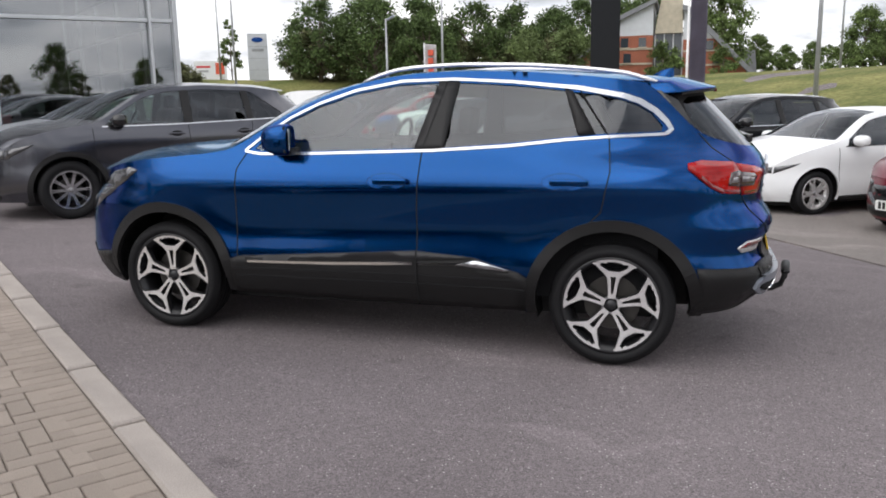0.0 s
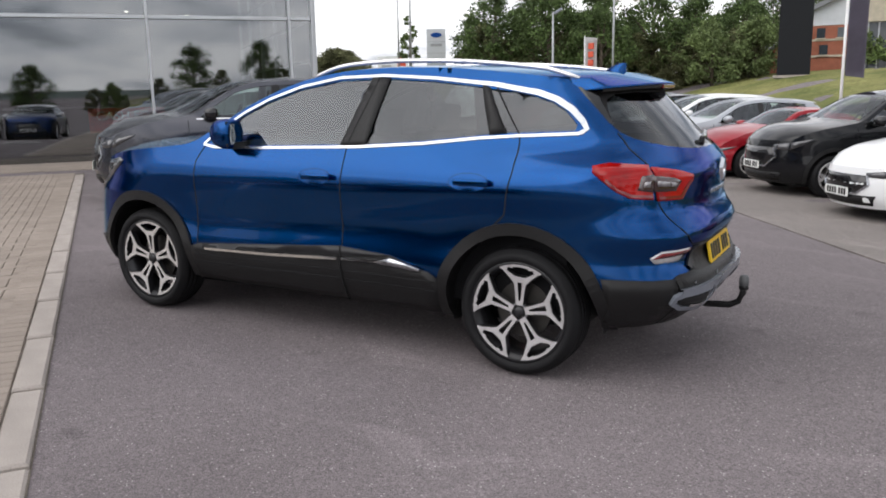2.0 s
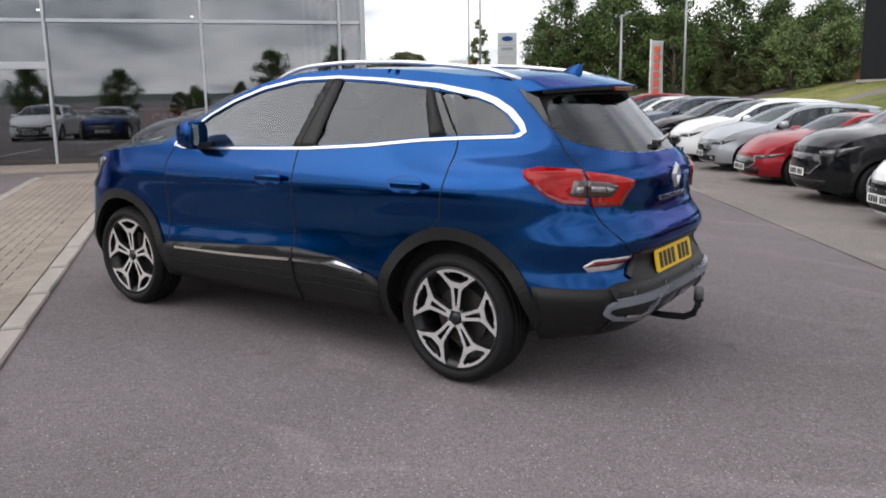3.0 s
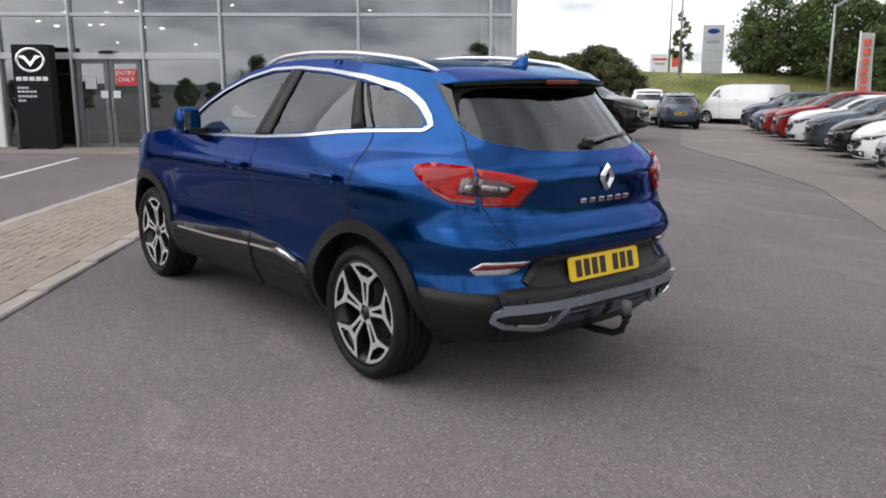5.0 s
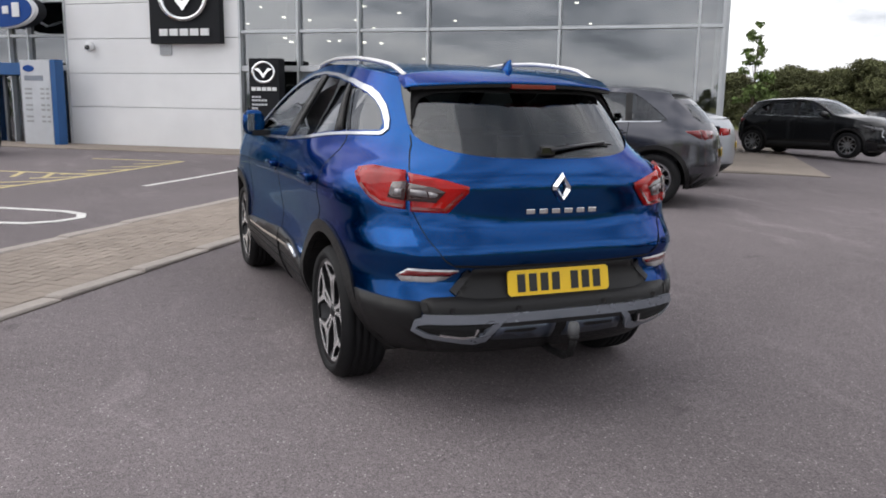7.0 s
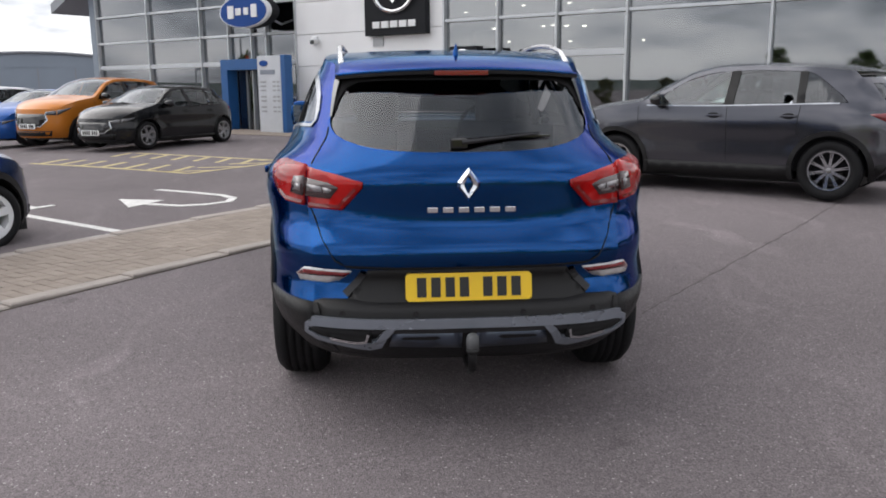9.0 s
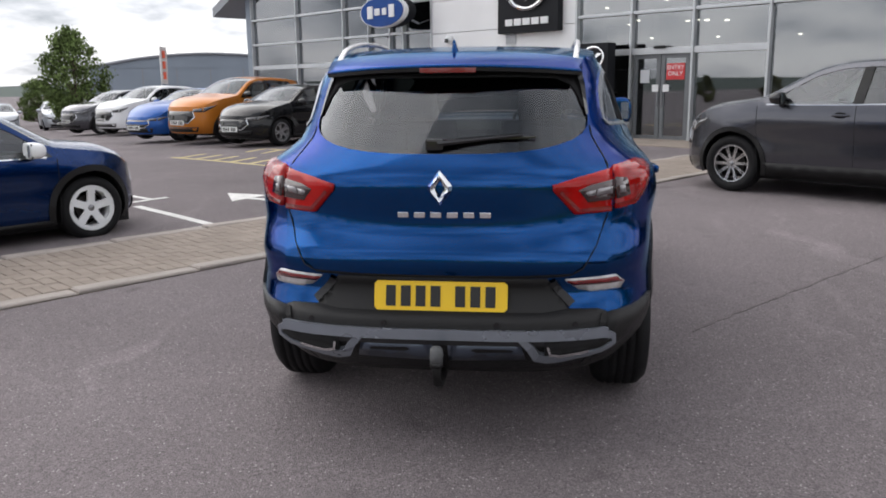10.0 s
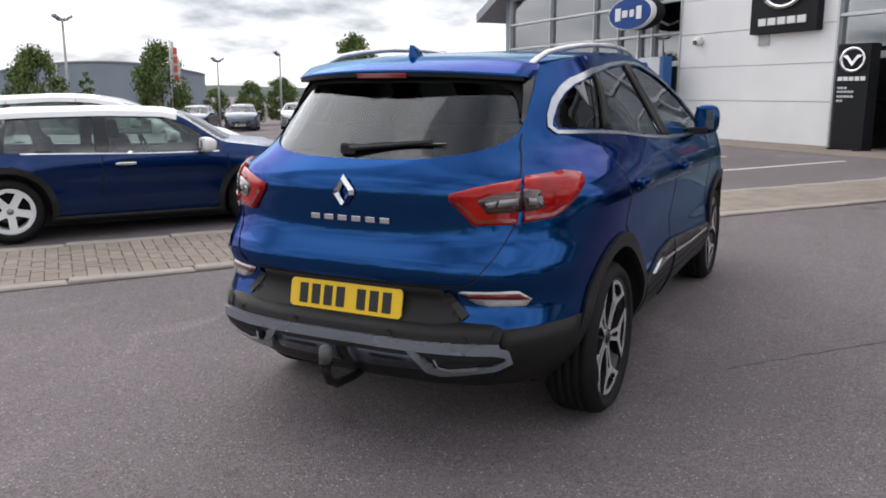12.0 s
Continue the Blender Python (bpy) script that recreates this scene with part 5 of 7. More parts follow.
    text(s, "ENTRY\nONLY", 0.14, Matrix.Translation((-7.18, -0.03, 1.74)) @ pose(0, 0, 0, 90, 0, 0), M["signwhite"])


def text(parent, words, size, m, material, depth=0.002):
    cu = bpy.data.curves.new("lettering", "FONT")
    cu.body, cu.size, cu.extrude, cu.align_x, cu.align_y = words, size, depth, "CENTER", "CENTER"
    cu.materials.append(material)
    ob = new("lettering", cu)
    if parent:
        ob.parent = parent
    ob.matrix_basis = m
    return ob


entrance()


def cladding():
    w = thing("wall_front", FM, "white metal cladding panels between the glazed fronts", "wall", kind="structure")
    part("backing", cube(-12.6, 0.14, 3.1, 5.28, 0.2, 6.2), M["mullion"], w)
    zs = [0.08, 1.18, 2.06, 2.95, 3.85, 4.75, 5.65, 6.25]
    for lo, hi in zip(zs[:-1], zs[1:]):
        part("panel", cube(-12.6, 0.0, (lo + hi) / 2, 5.28, 0.12, hi - lo - 0.014, 0.01), M["panel"], w)
    s = thing("wall_sign", FM, "square black wall sign with silver emblem and lettering bars", "sign")
    part("sign_face", cube(-11.42, -0.16, 3.92, 2.04, 0.2, 2.24, 0.015), M["signblack"], s)
    bm = bmesh.new()
    lathe(bm, [(0.60, -0.30), (0.70, -0.33), (0.72, -0.27), (0.60, -0.26)], 40)
    bmesh.ops.transform(bm, matrix=Matrix.Translation((-11.42, 0, 3.92)) @ Matrix.Diagonal((1, 1, 0.82, 1)), verts=bm.verts[:])
    part("emblem_ring", bm, M["chrome"], s, smooth=True)
    bm = bmesh.new()
    prism(bm, [(-0.58, 0.20), (-0.30, 0.26), (0.0, -0.08), (0.30, 0.26), (0.58, 0.20), (0.30, 0.05), (0.0, -0.30), (-0.30, 0.05)], 0.05, lambda a, b, h: Vector((-11.42 + a, -0.27 - h, 3.89 + b)))
    part("emblem_wing", bm, M["chrome"], s)
    for k in range(5):
        part("letter_bar", cube(-12.02 + 0.30 * k, -0.28, 3.07, 0.24, 0.04, 0.17, 0.01), M["signwhite"], s)
    v = thing("wall_vent", FM, "small grey louvred wall vent", "vent")
    part("vent_frame", cube(-12.12, -0.08, 2.66, 0.34, 0.05, 0.26, 0.005), M["signgrey"], v)
    for k in range(5):
        part("slat", cube(-12.12, -0.11, 2.57 + 0.045 * k, 0.3, 0.03, 0.012), M["post"], v)
    c = thing("security_camera", FM, "white dome security camera on the wall", "camera")
    bm = bmesh.new()
    bmesh.ops.create_uvsphere(bm, u_segments=14, v_segments=10, radius=0.13)
    bmesh.ops.translate(bm, verts=bm.verts[:], vec=(-14.42, -0.17, 2.76))
    part("dome", bm, M["signwhite"], c, smooth=True)
    part("lens", cube(-14.40, -0.29, 2.72, 0.12, 0.06, 0.12, 0.03), M["darkplastic"], c)
    part("bracket", cube(-14.42, -0.08, 2.80, 0.08, 0.10, 0.14, 0.01), M["post"], c)


cladding()


def totem():
    t = thing("sign_totem", FM @ pose(0.07, 0, -0.11), "free-standing black sign totem with silver emblem", "sign")
    part("slab", cube(-8.98, -0.62, 1.415, 0.80, 0.30, 2.19, 0.015), M["signblack"], t)
    for x in (-9.35, -8.7):
        part("foot", cube(x, -0.62, 0.27, 0.12, 0.42, 0.12, 0.01), M["plastic"], t)
    bm = bmesh.new()
    lathe(bm, [(0.22, -0.790), (0.27, -0.815), (0.28, -0.79), (0.22, -0.775)], 32)
    bmesh.ops.transform(bm, matrix=Matrix.Translation((-8.98, 0, 2.18)) @ Matrix.Diagonal((1.15, 1, 0.95, 1)), verts=bm.verts[:])
    part("emblem_ring", bm, M["chrome"], t, smooth=True)
    bm = bmesh.new()
    prism(bm, [(-0.25, 0.09), (-0.12, 0.11), (0.0, -0.03), (0.12, 0.11), (0.25, 0.09), (0.12, 0.02), (0.0, -0.13), (-0.12, 0.02)], 0.03, lambda a, b, h: Vector((-8.98 + a, -0.775 - h, 2.17 + b)))
    part("emblem_wing", bm, M["chrome"], t)
    for k in range(5):
        part("letter_bar", cube(-9.26 + 0.14 * k, -0.78, 1.79, 0.11, 0.02, 0.085, 0.005), M["signwhite"], t)
    for z, n in ((1.60, 3), (1.52, 5), (1.42, 5), (1.33, 2)):
        for k in range(n):
            part("text_bar", cube(-9.28 + 0.085 * k, -0.776, z, 0.065, 0.01, 0.045), M["signgrey"], t)
    b = thing("wall_sign", FM, "small black sign with silver emblem seen behind the totem", "sign")
    part("sign_face", cube(-9.3, 0.9, 2.62, 0.8, 0.08, 0.5, 0.01), M["signblack"], b)


totem()


def ford_side():
    p = thing("entrance_portal", FM, "blue framed entrance portal", "portal")
    part("upright", cube(-18.10, -0.22, 1.05, 0.30, 0.40, 2.0, 0.01), M["fordblue"], p)
    part("upright", cube(-16.2, -0.22, 1.05, 0.30, 0.40, 2.0, 0.01), M["fordblue"], p)
    part("lintel", cube(-17.15, -0.22, 2.16, 2.20, 0.40, 0.32, 0.01), M["fordblue"], p)
    part("door_leaf", cube(-17.5, 0.0, 1.05, 0.08, 0.06, 1.9), M["greyframe"], p)
    part("door_leaf", cube(-16.9, 0.0, 1.05, 0.08, 0.06, 1.9), M["greyframe"], p)
    part("door_pane", cube(-17.15, 0.02, 1.05, 1.6, 0.01, 1.85), M["facglass"], p)
    t = thing("price_totem", FM, "grey and blue information totem with dark text bars", "sign")
    part("slab", cube(-15.62, -0.75, 1.24, 0.95, 0.20, 2.25, 0.01), M["signgrey"], t)
    part("side_panel", cube(-15.05, -0.70, 1.20, 0.16, 0.30, 2.35, 0.01), M["fordblue"], t)
    part("plinth", cube(-15.57, -0.75, 0.08, 1.1, 0.3, 0.12), M["fordblue"], t)
    bm = bmesh.new()
    rod(bm, (-15.82, -0.85, 2.15), (-15.82, -0.875, 2.15), 0.17, n=28)
    bmesh.ops.scale(bm, vec=(1, 1, 0.5), space=Matrix.Translation((0, 0, -2.15)), verts=bm.verts[:])
    part("oval_badge", bm, M["ovalblue"], t)
    part("letter_bar", cube(-15.67, -0.858, 1.90, 0.6, 0.012, 0.13), M["greytrim"], t)
    for z in (1.62, 1.5, 1.38, 1.2, 1.08, 0.9, 0.78):
        for x, w in ((-15.87, 0.22), (-15.42, 0.12), (-15.25, 0.1)):
            part("text_bar", cube(x, -0.857, z, w, 0.01, 0.05), M["post"], t)
    o = thing("oval_sign", FM, "blue oval illuminated wall sign with white rim", "sign")
    for nm, r, y0, y1, mt in (("sign_rim", 1.04, -1.0, -0.86, "signwhite"), ("sign_face", 0.97, -1.03, -0.98, "ovalblue"), ("sign_back", 1.02, -0.86, -0.55, "signblack")):
        bm = bmesh.new()
        rod(bm, (0, y0, 0), (0, y1, 0), r, n=48)
        bmesh.ops.transform(bm, matrix=Matrix.Translation((-16.4, 0, 3.62)) @ Matrix.Diagonal((1, 1, 0.44, 1)), verts=bm.verts[:])
        part(nm, bm, M[mt], o)
    for k, (w, h) in enumerate(((0.26, 0.36), (0.24, 0.2), (0.2, 0.2), (0.24, 0.36))):
        part("letter_bar", cube(-16.9 + 0.33 * k, -1.045, 3.62, w, 0.03, h, 0.02), M["signwhite"], o)
    for dx in (-0.5, 0.5):
        part("bracket", rod(bmesh.new(), (-16.4 + dx, -0.6, 3.5), (-16.4 + dx, 0, 3.3), 0.03), M["post"], o)


ford_side()


def showroom_shell():
    fpart("floor", cube(-12, 6.0, 0.04, 27.6, 12.1, 0.10), M["showfloor"], "polished grey showroom floor", "floor")
    fpart("wall_back", cube(-12, 12.2, 3.0, 27.6, 0.3, 6.4), M["showwall"], "dark showroom back wall", "wall")
    fpart("wall_west", cube(-25.6, 6.0, 2.7, 0.3, 12.1, 5.6), M["shed"], "blue-grey clad end wall of the showroom", "wall")
    fpart("wall_partition", cube(-15.2, 6.2, 3.0, 0.2, 11.6, 6.0), M["showwall"], "dark partition between the two showrooms", "wall")
    fpart("ceiling", cube(-12, 6.0, ROOFZ + 0.14, 27.8, 12.6, 0.2), M["ceiling"], "pale suspended showroom ceiling", "ceiling")
    # curved roof with a deep eave
    bm = bmesh.new()
    rows = []
    for t in np.linspace(0, 1, 25):
        x = -27.3 + t * 29.9
        z = 4.20 + 2.6 * math.sin(min(1.0, t * 3.0) * math.pi / 2)
        rows.append([bm.verts.new(p) for p in ((x, -0.6, z), (x, -0.6, z + 0.34), (x, 13, z + 0.34), (x, 13, z))])
    for a, b in zip(rows[:-1], rows[1:]):
        for k in range(4):
            bm.faces.new((a[k], a[(k + 1) % 4], b[(k + 1) % 4], b[k]))
    bm.faces.new(rows[0])
    bm.faces.new(rows[-1][::-1])
    bmesh.ops.recalc_face_normals(bm, faces=bm.faces[:])
    fpart("roof", bm, M["roofmetal"], "pale grey curved metal roof with a deep eave", "roof", smooth=False)
    rng = random.Random(4)
    for k in range(34):
        x, y = rng.uniform(-14, 1), rng.uniform(0.8, 9)
        z = rng.choice((2.9, 3.3, 3.9, 4.4, 5.2))
        d = thing("downlight", FM, "small bright showroom downlight", "lamp", "showroom downlights")
        part("lamp_disc", cube(x, y, z, 0.09, 0.09, 0.04, 0.012), M["downlight"], d)
        part("drop_rod", cube(x, y, (z + ROOFZ) / 2 + 0.02, 0.012, 0.012, ROOFZ - z), M["plastic"], d)
    for x in (-22, -20.3, -17.2, -16.2, -23.5):
        d = thing("downlight", FM, "small bright showroom downlight", "lamp", "showroom downlights")
        part("lamp_disc", cube(x, rng.uniform(1, 4), 2.95 + 0.3 * rng.random(), 0.08, 0.08, 0.04, 0.012), M["downlight"], d)
    b = thing("window_banner", FM, "dark red window banner with white lettering", "banner")
    part("banner_face", cube(-2.5, 0.10, 1.0, 1.5, 0.01, 0.5), M["signred"], b)
    text(b, "CASH FOR", 0.26, Matrix.Translation((-2.5, 0.08, 1.08)) @ pose(0, 0, 0, 90, 0, 0), M["signwhite"])
    # low desks and partitions inside
    for x, y, w, h in ((-8.9, 1.2, 0.9, 1.7), (-4.2, 6.0, 2.6, 1.1), (0.2, 5.0, 1.6, 1.1), (-11.5, 5, 2.5, 1.1)):
        d = thing("reception_desk", FM, "dark reception desk inside the showroom", "desk")
        part("desk_body", cube(x, y, 0.09 + h / 2, w, 0.6, h, 0.02), M["showwall"], d)
        part("desk_top", cube(x, y, 0.11 + h, w + 0.08, 0.68, 0.04, 0.01), M["signgrey"], d)


showroom_shell()


# ---- posts, flags, signs ----
def lamp_post(x, y, h, heads=1, label="tall galvanised lamp post"):
    z = grade(x, y)
    t = thing("street_lamp", pose(x, y, z), label, "lamp post", "car park lamp posts")
    bm = bmesh.new()
    rod(bm, (0, 0, -0.1), (0, 0, h), 0.075, 0.045, 12)
    part("column", bm, M["post"], t, smooth=True)
    part("base_plate", cube(0, 0, 0.02, 0.3, 0.3, 0.06, 0.01), M["post"], t)
    for k in range(heads):
        s = 1 if k == 0 else -1
        hd = part("lamp_head", cube(s * 0.28, 0, h + 0.02, 0.42, 0.22, 0.12, 0.03, Matrix.Rotation(-s * 0.5, 4, "Y")), M["greytrim"], t)
        part("lamp_arm", cube(s * 0.1, 0, h - 0.02, 0.25, 0.05, 0.05), M["post"], hd)


def flag(x, y, h, width, cloth, label, turn, letters=None, drop=0.55, pole="postwhite"):
    t = thing("flag", pose(x, y, grade(x, y), 0, 0, turn), label, "flag")
    bm = bmesh.new()
    rod(bm, (0, 0, -0.1), (0, 0, h), 0.035, 0.025, 10)
    part("pole", bm, M[pole], t, smooth=True)
    bm = bmesh.new()
    n, mrows = 8, 14
    grid = []
    for j in range(mrows + 1):
        v = j / mrows
        wv = width * (0.30 + 0.70 * min(1, v * 2.2)) if drop < 0.5 else width
        grid.append([bm.verts.new((0.04 + wv * i / n, 0.05 * math.sin(4 * i / n + 3 * v) * i / n, h - 0.05 - v * h * drop - 0.1 * (i / n) * drop)) for i in range(n + 1)])
    for a, b in zip(grid[:-1], grid[1:]):
        for i in range(n):
            bm.faces.new((a[i], a[i + 1], b[i + 1], b[i]))
    bmesh.ops.solidify(bm, geom=bm.faces[:], thickness=0.006)
    cl = part("cloth", bm, M[cloth], t, smooth=True)
    if letters:
        for k in range(letters):
            z = h - 0.25 - (k + 0.5) * (h * drop - 0.4) / letters
            part("letter_bar", cube(0.04 + width * 0.5, 0.0, z, width * 0.42, 0.10, (h * drop - 0.4) / letters * 0.7, 0.01), M["banner"], cl)


lamp_post(-13.9, 34.1, 5.2 - grade(-13.9, 34.1), 1)
lamp_post(4.2, 21.5, 7.5)
lamp_post(10.3, 54, 8.0)
lamp_post(-27.5, 42.7, 8.5)
lamp_post(-12.4, 39.0, 8.5)
lamp_post(-30.7, 46.2, 6.2)
lamp_post(-21.6, -29.4, 5.3, 2, "lamp post with twin floodlights")
lamp_post(-33.75, -31.7, 4.05, 2, "lamp post with twin floodlights")
lamp_post(-36.1, -29.0, 4.35)
lamp_post(-24.4, -33.6, 3.6)
flag(-9.9, 27.6, 3.55 - grade(-9.9, 27.6), 0.62, "flagpale", "pale flag with orange-red lettering bars on a white pole", -20, 6, 0.62)
flag(0.45, 14.4, 3.9, 0.36, "flagcloth", "grey-purple feather flag on a white pole", 0, None, 0.52)
flag(-21.3, -22.95, 3.95, 0.34, "signwhite", "white feather flag with red lettering bars on a pole", 140, 4, 0.46)
flag(-50.2, -25.5, 5.0, 0.5, "flagpale", "pale flag on a distant pole", 150, 3, 0.5)


def pylon():
    t = thing("sign_pylon", pose(-4.2, 46.6, grade(-4.2, 46.6), 0, 0, 4), "tall dark grey sign pylon", "sign")
    part("slab", cube(0, 0, 3.2, 1.75, 0.45, 6.6, 0.03), M["signblack"], t)
    part("plinth", cube(0, 0, 0.0, 2.1, 0.8, 0.16, 0.02), M["kerb"], t)
    t = thing("sign_pylon", pose(-30.1, 50.6, grade(-30.1, 50.6), 0, 0, 33), "pale grey sign pylon with a blue oval badge", "sign")
    part("slab", cube(0, 0, 1.75, 1.45, 0.3, 3.5, 0.02), M["signgrey"], t)
    for z in (0.85, 1.7, 2.55):
        part("joint_line", cube(0, -0.156, z, 1.44, 0.01, 0.025), M["post"], t)
    bm = bmesh.new()
    rod(bm, (0, -0.15, 0), (0, -0.19, 0), 0.42, n=28)
    bmesh.ops.transform(bm, matrix=Matrix.Translation((0, 0, 3.05)) @ Matrix.Diagonal((1, 1, 0.42, 1)), verts=bm.verts[:])
    part("oval_badge", bm, M["ovalblue"], t)
    part("letter_bar", cube(0, -0.16, 2.30, 0.85, 0.02, 0.2), M["post"], t)
    b = thing("roadside_hoarding", pose(-36.5, 54.3, grade(-36.5, 54.3), 0, 0, 33), "white roadside hoarding with red and orange shapes", "sign")
    part("board", cube(0, 0, 1.05, 2.6, 0.1, 1.5, 0.01), M["signwhite"], b)
    for x in (-1.0, 1.0):
        part("leg", cube(x, 0, 0.2, 0.1, 0.1, 0.7), M["post"], b)
    part("red_shape", cube(0.75, -0.06, 1.2, 0.7, 0.02, 0.9), M["banner"], b)
    part("text_bar", cube(-0.55, -0.06, 1.35, 1.1, 0.02, 0.16), M["signred"], b)
    part("text_bar", cube(-0.55, -0.06, 1.0, 0.8, 0.02, 0.16), M["post"], b)
    p = thing("bollard", pose(-2.3, 19.5, grade(-2.3, 19.5)), "short dark bollard light on the grass bank", "bollard")
    bm = bmesh.new()
    lathe(bm, [(0.0, -0.1), (0.07, -0.1), (0.07, 0.55), (0.09, 0.56), (0.09, 0.72), (0.06, 0.76), (0.0, 0.77)], 16, "Z")
    part("bollard_body", bm, M["plastic"], p, smooth=True)


pylon()


def brick_house():
    """Gabled wings either side of a glazed hall, all facing the car park."""
    h = thing("brick_building", pose(0, 57.6, 0), "red brick building with pale gables and steep grey roofs", "building")
    low = grade(-1, 54) - 0.3

    def face(name, pts, mt, y0, dy):
        bm = bmesh.new()
        prism(bm, pts, dy, lambda a, b, d: Vector((a, y0 + d, b)))
        return part(name, bm, M[mt], h)

    face("wall", [(-7.4, low), (-4.1, low), (-4.1, 4.3), (-5.6, 4.2), (-7.4, 3.1)], "brick", -3.9, 7.6)
    face("roof_slope", [(-7.9, 2.85), (-5.7, 4.25), (-4.12, 4.6), (-4.12, 4.9), (-5.9, 4.55), (-8.0, 3.1)], "slate", -4.3, 8.2)
    face("wall", [(-4.1, low), (-1.6, low), (-1.6, 5.1), (-4.1, 5.1)], "brick", -4.0, 8.0)
    face("pale_gable", [(-4.1, 5.12), (-1.6, 5.12), (-1.6, 7.2), (-4.1, 6.05)], "signgrey", -3.98, 7.9)
    face("roof_slope", [(-4.5, 5.85), (-1.4, 7.25), (-1.4, 7.55), (-4.6, 6.12)], "slate", -4.4, 8.4)
    face("glazed_hall", [(-1.58, low), (0.38, low), (0.38, 5.2), (-1.58, 5.2)], "window", -3.4, 6.0)
    for k in range(4):
        face("hall_mullion", [(-1.5 + 0.6 * k, low), (-1.42 + 0.6 * k, low), (-1.42 + 0.6 * k, 5.2), (-1.5 + 0.6 * k, 5.2)], "signgrey", -3.5, 0.08)
    face("hall_roof", [(-1.5, 5.22), (0.35, 5.22), (0.3, 7.6), (-1.1, 7.6)], "stonetrim", -3.7, 4.0)
    face("wall", [(0.4, low), (4.5, low), (4.5, 2.95), (2.8, 4.72), (0.4, 4.72)], "brick", -4.0, 8.0)
    face("pale_gable", [(0.4, 4.74), (2.76, 4.74), (0.95, 6.45), (0.4, 6.6)], "signgrey", -3.98, 7.9)
    face("roof_slope", [(5.1, 2.35), (0.75, 6.85), (0.3, 7.0), (0.3, 6.65), (0.65, 6.5), (4.85, 2.2)], "slate", -4.5, 8.6)
    face("roof_slope", [(3.6, 4.1), (5.4, 4.1), (5.6, 2.4), (5.0, 2.4)], "slate", 1.0, 3.0)
    for x0, x1, z in ((-7.3, -4.12, 3.05), (-4.1, -1.6, 3.15), (-4.1, -1.6, 4.15), (0.4, 4.4, 2.95), (0.4, 3.6, 3.9)):
        face("stone_band", [(x0, z), (x1, z), (x1, z + 0.13), (x0, z + 0.13)], "stonetrim", -4.06, 0.05)
    for x, z in ((-3.5, 4.65), (-2.3, 4.65), (-3.3, 3.6), (1.1, 4.3), (2.1, 4.3), (1.2, 3.4), (2.6, 3.4)):
        w = part("house_window", cube(x, -4.02, z, 0.5, 0.08, 0.62), M["window"], h)
        part("sill", cube(x, -4.08, z - 0.35, 0.64, 0.14, 0.07), M["stonetrim"], w)


brick_house()


def far_shed():
    for (x, y), turn, w, hh in (((-70.4, -30.3), 22, 10.5, 3.4), ((-62, -73.8), 49, 11, 3.6)):
        z = lot(x, y)
        s = thing("warehouse", pose(x, y, z, 0, 0, turn + 90), "long grey warehouse with a shallow curved roof", "building")
        part("wall", cube(0, 6, hh / 2 + 0.4, 2 * w, 12, hh + 0.8), M["shed"], s)
        bm = bmesh.new()
        pts = [(-w - 0.3, hh + 0.75)] + [(a, hh + 0.8 + 1.3 * (1 - (a / w) ** 2)) for a in np.linspace(-w, w, 17)] + [(w + 0.3, hh + 0.75)]
        prism(bm, pts, 12.0, lambda a, b, d: Vector((a, 0.0 + d, b)))
        part("roof", bm, M["shed"], s)
        bm = bmesh.new()
        tube(bm, [Vector((a, -0.1, b)) for a, b in pts[1:-1]], 0.13, 6)
        part("fascia", bm, M["roofmetal"], s)
        for k in range(7):
            part("wall_seam", cube(-w + 2 * w * (k + 0.5) / 7, -0.02, hh / 2 + 0.4, 0.12, 0.06, hh + 0.7), M["roofmetal"], s)
        o = part("oval_badge", cube(w * 0.45, -0.06, hh * 0.75, 2.2, 0.1, 0.9, 0.04), M["ovalblue"], s)


far_shed()


def hills():
    for k, (r, h, seed) in enumerate(((420, 7.5, 1), (700, 15, 5))):
        bm = bmesh.new()
        lo, hi = [], []
        for i in range(181):
            a = 2 * math.pi * i / 180
            z = h * (0.55 + 0.45 * noise.noise(Vector((math.cos(a) * 2.2 + seed, math.sin(a) * 2.2, seed))) + 0.12 * noise.noise(Vector((math.cos(a) * 14, math.sin(a) * 14, seed))))
            lo.append(bm.verts.new((r * math.cos(a), r * math.sin(a), -3)))
            hi.append(bm.verts.new(((r + 40) * math.cos(a), (r + 40) * math.sin(a), z)))
        for i in range(180):
            bm.faces.new((lo[i + 1], lo[i], hi[i], hi[i + 1]))
        tagged(part("distant_hills", bm, M["hill"], smooth=True), "low wooded hills on the horizon", "hills", kind="structure")


hills()


# ---- trees ----
def leaf_mesh(name, centres, radius, per, size, rng, flat=0.75):
    vs, fs = [], []
    for c, rr in zip(centres, radius):
        n = int(per * (rr / max(radius)) ** 1.6) + 6
        d = rng.normal(size=(n, 3))
        d /= np.linalg.norm(d, axis=1)[:, None]
        p = c + d * (rr * rng.uniform(0.25, 1.30, n))[:, None] * np.array([1, 1, flat])
        for q in p:
            a = rng.normal(size=3)
            a /= np.linalg.norm(a)
            b = np.cross(a, rng.normal(size=3))
            b /= np.linalg.norm(b)
            s = size * rng.uniform(0.55, 1.3)
            k = len(vs)
            vs += [tuple(q - a * s), tuple(q + b * s * 0.55 - a * 0.1 * s), tuple(q + a * s), tuple(q - b * s * 0.55 + a * 0.1 * s)]
            fs.append((k, k + 1, k + 2, k + 3))
    me = bpy.data.meshes.new(name)
    me.from_pydata(vs, [], fs)
    return me


